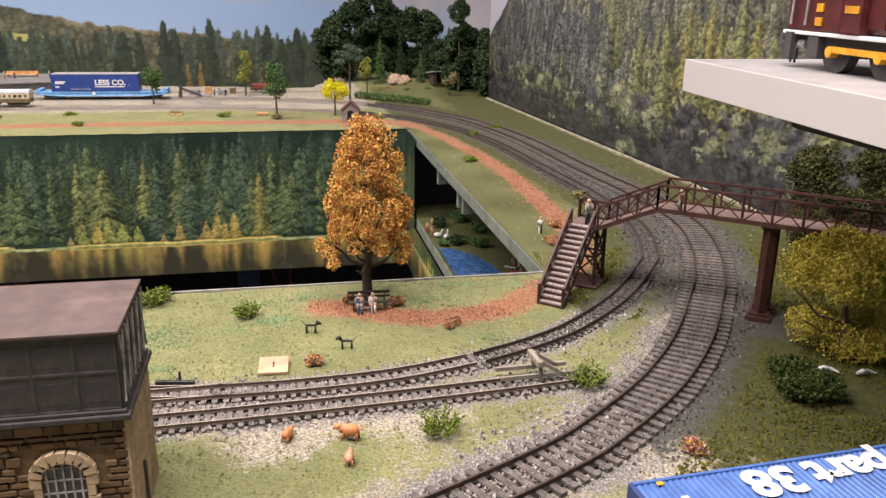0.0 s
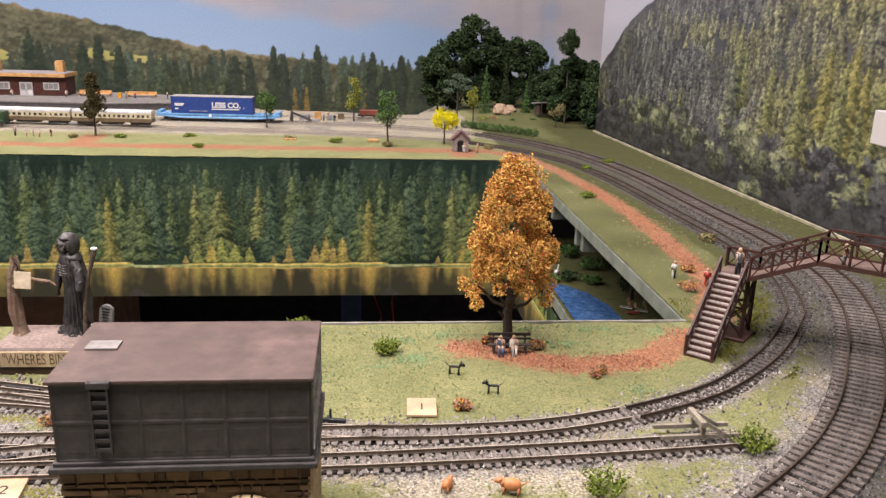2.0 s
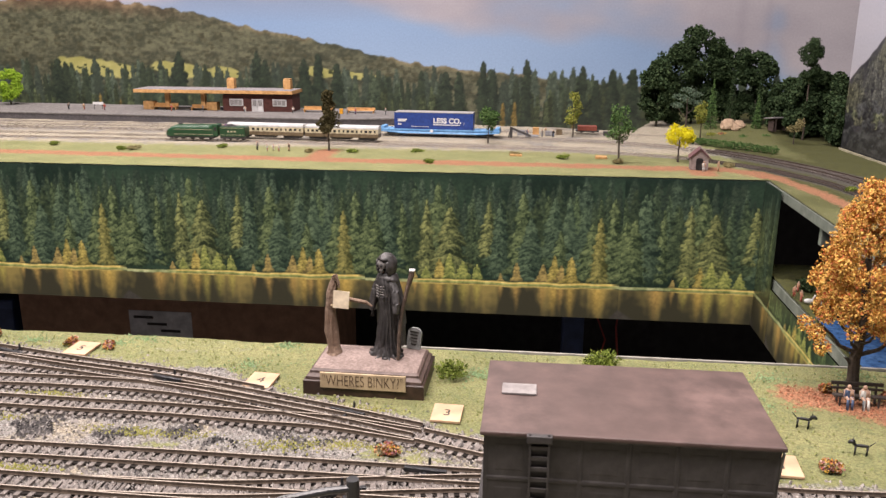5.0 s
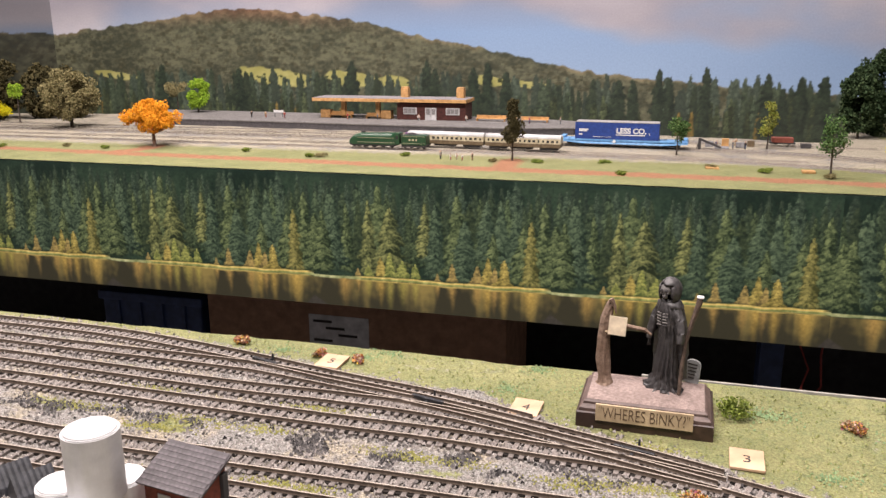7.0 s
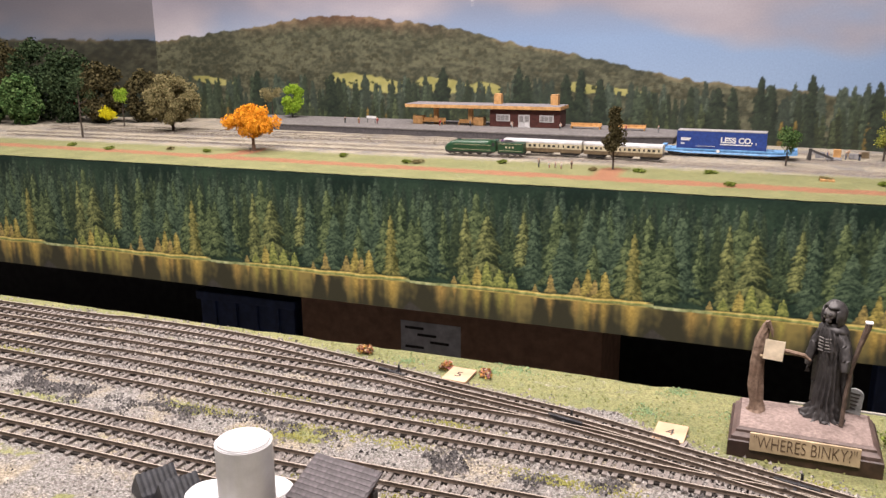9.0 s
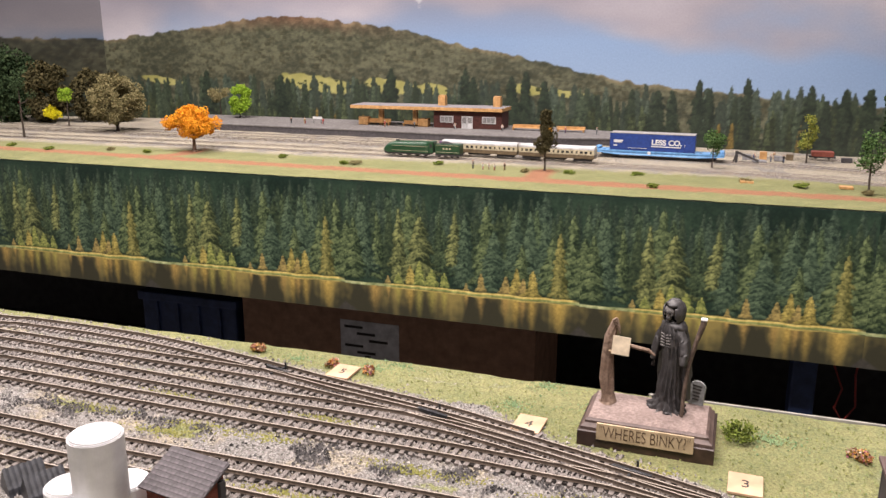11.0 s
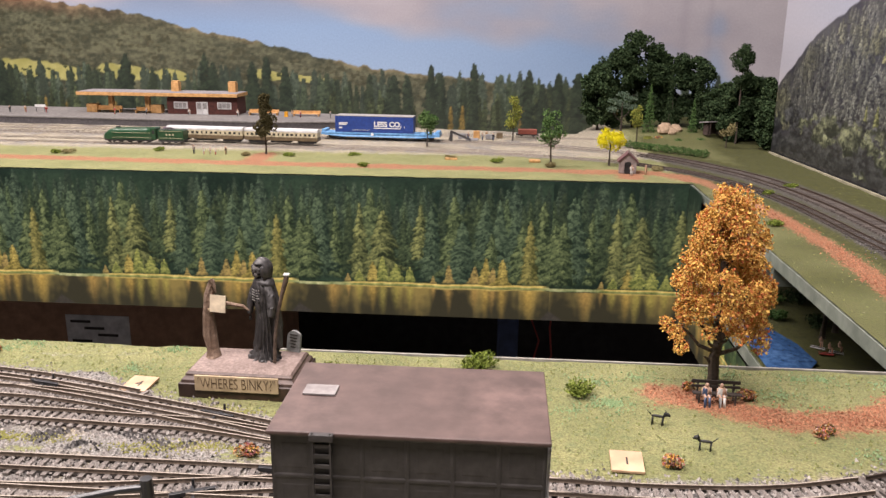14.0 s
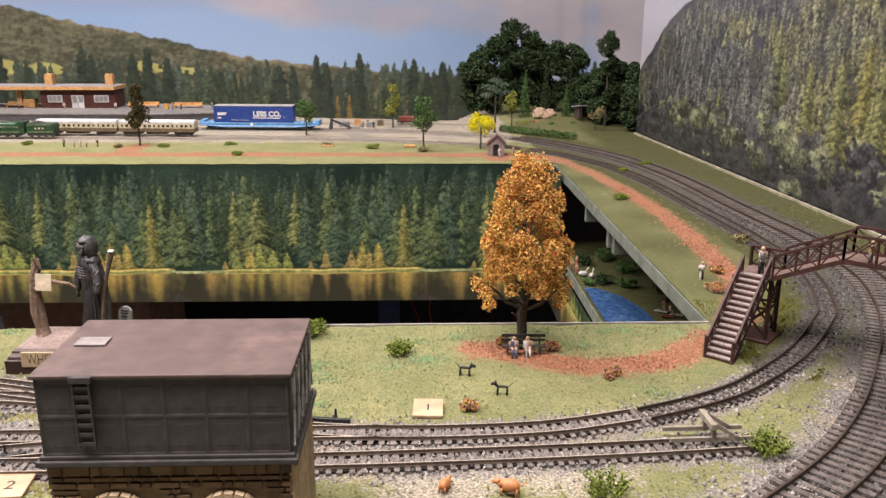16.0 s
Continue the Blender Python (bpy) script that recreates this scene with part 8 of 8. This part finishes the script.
coach(-0.727, -0.607, 0.789, 0.781, "brown and cream passenger coach with a purple end", True)
coach(-0.604, -0.492, 0.781, 0.774, "brown and cream passenger coach with a white roof")
wg = empty("container_wagon", pose(-0.410, 0.852, 0, 0, 0, -3), "long light blue container flat wagon", "wagon")
part("deck", B(-0.094, -0.0140, 0.0095, 0.094, 0.0140, 0.0125, bevel=0.0006), M_LIGHTBLUE, wg)
part("side_sill", lofted([(-0.094, 0.0142, 0.0085, 0.0105), (-0.060, 0.0142, 0.0058, 0.0105), (0.060, 0.0142, 0.0058, 0.0105), (0.094, 0.0142, 0.0085, 0.0105)], 4), M_LIGHTBLUE, wg)
for s in (-1, 1):
    bogie = part("bogie", B(s * 0.070 - 0.013, -0.0110, 0.0040, s * 0.070 + 0.013, 0.0110, 0.0085, bevel=0.0006), M_BLACK, wg)
    for d in (-0.009, 0.009):
        wheelset(bogie, s * 0.070 + d, 0.0083, 0.0050)
    part("end_rail", B(s * 0.090 - 0.003, -0.013, 0.0125, s * 0.090 + 0.003, 0.013, 0.0160), M_LIGHTBLUE, wg)
part("hub", rod(bmesh.new(), (-0.012, -0.0148, 0.0100), (-0.012, -0.0140, 0.0100), 0.0024, seg=16), M_WHITE, wg)
ct = empty("shipping_container", pose(-0.4235, 0.852, 0.0127, 0, 0, -3), "dark blue container with white slogan lettering on the wagon", "container")
part("body", B(-0.0685, -0.0145, 0, 0.0685, 0.0145, 0.0290, bevel=0.0006), M_CONTBLUE, ct)
part("roof", B(-0.0690, -0.0148, 0.0290, 0.0690, 0.0148, 0.0302, bevel=0.0004), M_BARS, ct, "pale roof edge")
for x in (-0.0682, 0.0682):
    part("corner_post", B(x - 0.0012, -0.0150, 0, x + 0.0012, -0.0138, 0.0292), M_CONTBLUE, ct)
lettering("LESS CO.", 0.0125, M_WHITE, ct, pose(0.0240, -0.0149, 0.0150, 90, 0, 0), label="white slogan letters", bold=0.0005)
lettering("2", 0.0050, M_WHITE, ct, pose(0.0535, -0.0149, 0.0110, 90, 0, 0))
part("slogan_underline", B(-0.001, -0.0150, 0.0075, 0.0470, -0.0146, 0.0090), M_WHITE, ct)
for z, w in ((0.0155, 0.016), (0.0130, 0.014), (0.0070, 0.006)):
    part("logo_bar", B(-0.063, -0.0150, z, -0.063 + w, -0.0146, z + 0.0022), M_WHITE, ct)
part("stripe", B(-0.039, -0.0150, 0.0040, -0.008, -0.0146, 0.0046), M_WHITE, ct)
ct.matrix_basis = pose(-0.4190, 0.852, 0.0127, 0, 0, -3) @ Matrix.Diagonal((0.89, 0.89, 0.86, 1))
arm = empty("loading_arm", pose(-0.300, 0.852, 0), "black loading arm with a sloping jib beside the track", "crane")
part("mast", beam(bmesh.new(), (0, 0, 0), (0, 0, 0.017), 0.004, 0.004), M_BLACK, arm)
part("jib", beam(bmesh.new(), (0.0, 0, 0.0155), (0.030, -0.004, 0.004), 0.0026, 0.0030), M_BLACK, arm)
part("stay", beam(bmesh.new(), (-0.004, 0, 0.001), (0.0, 0, 0.016), 0.0016, 0.0016), M_BLACK, arm)
wn = empty("goods_wagon", pose(-0.180, 0.915, 0), "small red-brown goods wagon on a rear track", "wagon")
part("body", B(-0.015, -0.0085, 0.0065, 0.015, 0.0085, 0.0135, bevel=0.0005), M_BRICKRED, wn)
part("frame", B(-0.018, -0.0075, 0.0045, 0.018, 0.0075, 0.0068), M_BLACK, wn)
for x in (-0.009, 0.009):
    wheelset(wn, x, 0.0045, 0.0036)
M_GREYCRATE = surface("grey_crate", (0.20, 0.20, 0.21), (0.32, 0.32, 0.33), 200, 0.8, 0, 0.2)
for k, (x, y, w, h, mt) in enumerate(((-0.262, 0.895, 0.010, 0.012, M_PINE), (-0.285, 0.885, 0.012, 0.008, M_GREYCRATE), (-0.240, 0.890, 0.014, 0.007, M_GREYCRATE), (-0.225, 0.902, 0.010, 0.009, M_BROWN), (-0.268, 0.868, 0.020, 0.003, M_GREYCRATE), (-0.288, 0.671, 0.016, 0.003, M_PINE), (-0.176, 0.668, 0.015, 0.003, M_PINE), (-0.148, 0.905, 0.014, 0.006, M_BLACK))):
    tagged(solid("packing_crate", B(-w / 2, -w * 0.4, 0, w / 2, w * 0.4, h, bevel=0.0005), mt), "small packing crate or board lying by the tracks", "crate", "yard crates").location = (x, y, 0)
for k, (x, y) in enumerate(((-0.275, 0.878), (-0.252, 0.875), (-0.235, 0.872), (-0.246, 0.905))):
    miniature(x, y, 0, 70 * k, P[("blue", "grey", "black", "tan")[k]], P["blue"], "tiny yard worker figurine among the crates", 0.0115)

# scrub along the far verge and the side board
for k, (x, y) in enumerate(((-0.566, 0.665), (-0.423, 0.684), (-0.396, 0.598), (-0.289, 0.672), (-0.226, 0.659), (-0.834, 0.652), (-0.815, 0.655), (-0.700, 0.690), (-1.18, 0.66), (-1.25, 0.665), (-1.35, 0.64), (-0.95, 0.68), (-0.02, 0.62), (0.072, 0.476), (0.034, 0.329), (0.093, 0.169), (0.110, 0.52), (-0.51, 0.668), (-0.155, 0.632), (-1.45, 0.66))):
    bush(x, y, 0.010 if y > 0.5 else 0.009, 0.006, L_TUFT if k % 3 else L_SAGE, "low scrubby clump on the verge", 200 + k, 300, 0.0009, "scrub_bush", "scrub on the verge")
for k, (x, y) in enumerate(((0.0394, 0.0849), (0.0245, 0.0454), (0.055, 0.06))):
    bush(x, y, 0.0075, 0.006, L_FLOWER, "flowering clump beside the earth path", 230 + k, 420, 0.0007, "flower_clump", "flower clumps")

# ---- the pond shelf below the side board ----
M_WATER = surface("painted_water", (0.030, 0.078, 0.20), (0.085, 0.17, 0.33), 160, 0.15, 0, 0.05)
bm = bmesh.new()
bmesh.ops.create_grid(bm, x_segments=60, y_segments=100, size=1.0)
for v in bm.verts:
    x, y = 0.155 + v.co.x * 0.152, 0.26 + v.co.y * 0.27
    v.co = Vector((x, y, -0.0975 + 0.0015 * noise.noise(Vector((x * 40, y * 40, 2)))))
me_low = bpy.data.meshes.new("ground_pond")
bm.to_mesh(me_low)
bm.free()
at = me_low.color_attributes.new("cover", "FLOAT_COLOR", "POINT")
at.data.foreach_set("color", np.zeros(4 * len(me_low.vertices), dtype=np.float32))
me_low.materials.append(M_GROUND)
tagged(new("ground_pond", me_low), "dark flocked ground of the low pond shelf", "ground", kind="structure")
tagged(solid("pond_shelf", B(0.003, -0.01, -0.112, 0.307, 0.53, -0.1005), M_FASCIA), "plain board under the pond scene", "baseboard", kind="structure")
bm = bmesh.new()
pts = [(0.004, 0.20), (0.030, 0.205), (0.050, 0.235), (0.047, 0.275), (0.036, 0.310), (0.018, 0.335), (0.004, 0.340)]
bm.faces.new([bm.verts.new((x, y, -0.0945)) for x, y in pts])
bmesh.ops.subdivide_edges(bm, edges=bm.edges[:], cuts=3)
tagged(solid("water", bm, M_WATER), "flat blue painted pond", "water", kind="structure")
for k, (x, y) in enumerate(((0.012, 0.385), (0.020, 0.378))):
    bm = bmesh.new()
    ball(bm, (0, 0, 0.0025), 0.0035, 2, (1.4, 0.8, 0.8))
    rod(bm, (0.003, 0, 0.003), (0.005, 0, 0.008), 0.0009, 0.0007, 7)
    ball(bm, (0.0056, 0, 0.0083), 0.0011, 1)
    ob = tagged(solid("model_swan", bm, P["white"]), "small white model swan by the pond", "swan", "swans")
    ob.matrix_basis = pose(x, y, -0.0965, 0, 0, 60 * k)
for k, (x, y) in enumerate(((0.064, 0.272), (0.076, 0.262), (0.066, 0.258))):
    tw = empty("beach_towel", pose(x, y, -0.0962, 0, 0, -30 + 10 * k), "small striped towel on the bank", "towel", "towels on the bank")
    part("cloth", B(-0.006, -0.0025, 0, 0.006, 0.0025, 0.0005, bevel=0.0001), P["white"] if k < 2 else P["red"], tw)
    part("stripe", B(-0.006, -0.0008, 0.0005, 0.006, 0.0008, 0.0007), P["black"], tw)
    miniature(x + 0.003, y + 0.003, -0.0957, 40 * k, SKIN, P["pink"], "tiny figurine sitting on the pond bank", 0.0095, True)
for k, (x, y) in enumerate(((0.004, 0.405), (0.012, 0.420), (-0.0 + 0.006, 0.39))):
    miniature(x, y, -0.0962, 50 * k, P["pink"], P["red"], "tiny figurine standing by the pond", 0.0115)
for k, (x, y, r) in enumerate(((0.030, 0.36, 0.012), (0.050, 0.345, 0.012), (0.02, 0.43, 0.014), (0.06, 0.40, 0.016), (0.085, 0.33, 0.014), (0.015, 0.355, 0.008), (0.09, 0.40, 0.018), (0.05, 0.45, 0.016))):
    bush(x, y, r, r * 0.8, L_GREEN if k % 2 else L_DARK, "dark scrub on the pond shelf", 250 + k, 400, 0.0012, "pond_bush", "bushes by the pond", z=-0.0965)
for k, (x, y) in enumerate(((0.078, 0.30), (0.095, 0.315), (0.12, 0.36), (0.11, 0.27))):
    tree(x, y, -0.097, 0.08, clumps(0.016, 0.016, 0.055, 9, 0.011, 70, 260 + k), L_DARK, 0.0014, "dark tree standing under the side board", 0.06, 0.0022, seed=260 + k, group="trees on the pond shelf")
for k, y in enumerate((0.24, 0.262, 0.36)):
    tagged(solid("board_bracket", B(0.006, y - 0.004, -0.030, 0.030, y + 0.004, -0.0122, bevel=0.0006), M_FASCIA), "grey bracket under the side board's edge", "bracket", "board brackets")

# ---- below the rear board ----
M_CARDBOARD = surface("brown_cardboard", (0.42, 0.24, 0.15), (0.50, 0.30, 0.19), 60, 0.85, 0, 0.1)
M_CRATEBLUE = surface("blue_crate", (0.035, 0.065, 0.17), (0.05, 0.085, 0.21), 60, 0.5, 0, 0.1)
# Black back and floor added to stand for the shaded void here.
tagged(solid("wall_understage", B(-2.6, 1.02, -1.0, 0.6, 1.03, -0.055), M_BLACK), "added black sheet standing in for the dark under the rear board", "cloth", kind="structure")
tagged(solid("floor_understage", B(-2.6, 0.10, -0.46, 0.0, 1.02, -0.45), M_BLACK), "added black floor standing in for the dark under the rear board", "shelf", kind="structure")
tagged(solid("fascia_front", B(-1.55, -0.030, -1.0, 0.27, -0.0125, -0.0125), M_BLACK), "black rear face of the front baseboard", "fascia", kind="structure")
tagged(solid("panel_backing", B(-1.75, FAR_Y + 0.001, -0.168, -0.0005, FAR_Y + 0.004, -0.0125), M_BLACK), "black board behind the printed lake panel", "board", kind="structure")
bx = empty("cardboard_box", pose(-0.69, 0.70, -0.45), "large brown cardboard box with a white label", "box")
part("carton", B(-0.325, -0.05, 0, 0.145, 0.12, 0.24, bevel=0.002), M_CARDBOARD, bx)
lab = part("label", B(-0.155, -0.0508, 0.148, -0.060, -0.0502, 0.215), M_WHITE, bx, "white printed label")
for k in range(5):
    part("print_bar", B(-0.148 + 0.02 * (k % 3), -0.0512, 0.203 - 0.010 * k, -0.118 + 0.02 * (k % 3), -0.0508, 0.207 - 0.010 * k), M_INK, lab)
part("print_square", B(-0.116, -0.0512, 0.151, -0.106, -0.0508, 0.161), M_INK, lab)
pc = empty("plastic_crate", pose(-1.125, 0.72, -0.45), "dark blue plastic crate under the board", "crate")
part("tub", B(-0.09, -0.06, 0, 0.09, 0.1, 0.21, bevel=0.004), M_CRATEBLUE, pc)
part("rim", B(-0.095, -0.065, 0.205, 0.095, 0.105, 0.22, bevel=0.003), M_CRATEBLUE, pc)
for x in (-0.06, -0.02, 0.02, 0.06):
    part("rib", B(x - 0.003, -0.064, 0.01, x + 0.003, -0.059, 0.205, bevel=0.001), M_CRATEBLUE, pc)
tagged(solid("trestle_leg", B(-0.014, -0.02, 0, 0.014, 0.02, 0.43, bevel=0.002), M_CRATEBLUE), "dark blue trestle leg under the board", "trestle").location = (-0.205, 0.62, -0.45)
random.seed(77)
tagged(solid("red_cable", knotty([(0, 0, 0.28), (0.006, 0, 0.25), (0.016, -0.01, 0.225), (0.010, -0.01, 0.20), (0.022, 0.0, 0.18), (0.034, 0.0, 0.20), (0.030, 0.0, 0.24), (0.036, 0.01, 0.28)], [0.0012] * 8, 6, 0.0), P["red"]), "loose loop of thin red cable", "cable").location = (-0.180, 0.60, -0.45)

# ---- loose ballast and flock ----


def crumbs(name, spots, size, material, label, category, seed):
    """Loose angular grains, four-sided, strewn over the given spots (x, y, z)."""
    rnd = random.Random(seed)
    n = len(spots)
    verts, faces = [], []
    for x, y, z in spots:
        s, a = size * rnd.uniform(0.5, 1.4), rnd.uniform(0, 6.28)
        k = len(verts)
        for i in range(3):
            b = a + 2.1 * i + rnd.uniform(-0.4, 0.4)
            verts.append((x + s * math.cos(b), y + s * math.sin(b), z - s * 0.4))
        verts.append((x + rnd.uniform(-0.3, 0.3) * s, y + rnd.uniform(-0.3, 0.3) * s, z + s * rnd.uniform(0.4, 0.9)))
        faces += [(k, k + 1, k + 3), (k + 1, k + 2, k + 3), (k + 2, k, k + 3)]
    me = bpy.data.meshes.new(name)
    me.from_pydata(verts, [], faces)
    me.materials.append(material)
    return tagged(new(name, me), label, category, kind="stuff")


def along(points, gauge, spread, density, rnd, z_mid=0.0010):
    spots = []
    line = spline(points, 0.002)
    for p, d in zip(line, headings(line)):
        if p.y > 0.30 or p.x < -1.0:
            continue
        n = Vector((-d.y, d.x, 0))
        for _ in range(density):
            o = rnd.gauss(0, spread)
            out = abs(o) - gauge / 2
            if -0.0006 < out < (0.0024 if gauge < 0.01 else 0.0036) and rnd.random() < 0.9:
                continue
            q = p + n * o + d * rnd.uniform(-0.001, 0.001)
            if q.y > -0.0105 and q.x < 0.004:
                continue
            spots.append((q.x, q.y, z_mid if abs(o) < gauge * 0.9 else max(0.0002, 0.0007 - abs(o) * 0.02)))
    return spots


rnd = random.Random(31)
spots = along(OO_LINE[:15], OO_GAUGE, 0.0155, 46, rnd, 0.0016)
for line in (N_MAIN[:16], SIDING, *YARD):
    spots += along(line, N_GAUGE, 0.0072, 21, rnd, 0.0012)
for _ in range(16000):
    x, y = rnd.uniform(-1.0, -0.27), rnd.uniform(-0.21, -0.045)
    if cover_of(x, y)[0] > 0.5:
        spots.append((x, y, 0.0003))
for _ in range(9000):
    x = rnd.uniform(-0.95, -0.33)
    y = -0.114 + 0.006 * math.sin(x * 31) + rnd.gauss(0, 0.006)
    if noise.noise(Vector((x * 60, y * 90, 5.0))) > 0.05 and N_NEAR(x, y) > 0.009:
        spots.append((x, y, -1.0))
pale = [p for p in spots if p[2] >= 0 and cover_of(p[0], p[1])[3] > 0.5]
# Dark stones: clumps in the yard, plus shade painted round the curve.
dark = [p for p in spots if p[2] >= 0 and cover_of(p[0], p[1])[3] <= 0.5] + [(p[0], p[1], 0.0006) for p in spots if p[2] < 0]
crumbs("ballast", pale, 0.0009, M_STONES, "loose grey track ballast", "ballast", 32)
crumbs("dark_ballast", dark, 0.0009, leaf_like("dark_stones", [(0.022, 0.021, 0.022), (0.062, 0.059, 0.059), (0.118, 0.111, 0.109), (0.080, 0.075, 0.074), (0.19, 0.178, 0.172)]), "loose dark grey track ballast", "ballast", 36)
flock = []
for _ in range(22000):
    x, y = rnd.uniform(-1.0, 0.2), rnd.uniform(-0.26, -0.013)
    c = cover_of(x, y)
    if c[0] < 0.35 and c[1] < 0.4 and c[3] > 0.6 and (c[2] < 0.7 or rnd.random() < 0.3):
        flock.append((x, y, 0.0005))
for _ in range(5000):
    x, y = rnd.uniform(0.006, 0.2), rnd.uniform(0.0, 0.53)
    c = cover_of(x, y)
    if c[0] < 0.35 and c[1] < 0.4 and rnd.random() < 0.12:
        flock.append((x, y, 0.0005))
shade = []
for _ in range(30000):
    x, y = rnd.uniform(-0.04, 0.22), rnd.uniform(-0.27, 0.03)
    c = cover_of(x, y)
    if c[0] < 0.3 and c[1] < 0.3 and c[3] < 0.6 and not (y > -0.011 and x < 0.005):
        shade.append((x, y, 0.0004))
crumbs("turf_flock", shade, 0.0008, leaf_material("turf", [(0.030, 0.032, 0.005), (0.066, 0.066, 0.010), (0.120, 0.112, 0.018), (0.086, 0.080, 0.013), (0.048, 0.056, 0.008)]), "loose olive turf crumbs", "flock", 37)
crumbs("grass_flock", flock, 0.0006, leaf_material("flock", [(0.17, 0.19, 0.070), (0.22, 0.235, 0.090), (0.27, 0.27, 0.110), (0.20, 0.235, 0.100)]), "loose green flock crumbs", "flock", 33)
patch = []
for _ in range(60):
    cx, cy = rnd.uniform(-0.62, 0.0), rnd.uniform(-0.11, -0.015)
    if cover_of(cx, cy)[0] > 0.3 or cover_of(cx, cy)[1] > 0.3:
        continue
    for _ in range(110):
        a, q = rnd.uniform(0, 6.28), rnd.gauss(0, 0.0055)
        patch.append((cx + math.cos(a) * q * 1.6, min(cy + math.sin(a) * q, -0.011), 0.0006))
crumbs("grass_patch", patch, 0.0006, leaf_material("bluegreen_flock", [(0.15, 0.23, 0.11), (0.21, 0.30, 0.16), (0.26, 0.33, 0.16)]), "blue-green patches of flock", "flock", 34)
moss = []
for _ in range(26):
    cx, cy = rnd.uniform(-0.95, -0.31), rnd.choice((-0.118, -0.122, -0.112, -0.175, -0.152, -0.086))
    for _ in range(200):
        q = (cx + rnd.gauss(0, 0.009), cy + rnd.gauss(0, 0.0024), 0.0005)
        if N_NEAR(q[0], q[1]) > 0.0068:
            moss.append(q)
crumbs("moss_flock", moss, 0.0006, leaf_material("yellow_moss", [(0.19, 0.19, 0.055), (0.26, 0.255, 0.08), (0.31, 0.30, 0.11)]), "yellow-green mossy patches between the yard tracks", "flock", 38)
chips = []
for l in ([(-0.136, -0.046), (-0.118, -0.050), (-0.105, -0.060), (-0.075, -0.070), (-0.04, -0.062), (-0.015, -0.045), (-0.005, -0.03)], [(0.02, -0.005), (0.045, 0.05), (0.0505, 0.09), (0.056, 0.23), (0.046, 0.39)]):
    for p in spline(l, 0.0012):
        for _ in range(12):
            x, y = p.x + rnd.gauss(0, 0.0066), p.y + rnd.gauss(0, 0.0066)
            if y > -0.0115 and x < 0.005:
                continue
            chips.append((x, y, 0.0004))
crumbs("earth_chips", chips, 0.0007, island("red_chips", (0.18, 0.062, 0.030), (0.44, 0.200, 0.110)), "red-brown earth chips on the path", "earth", 35)
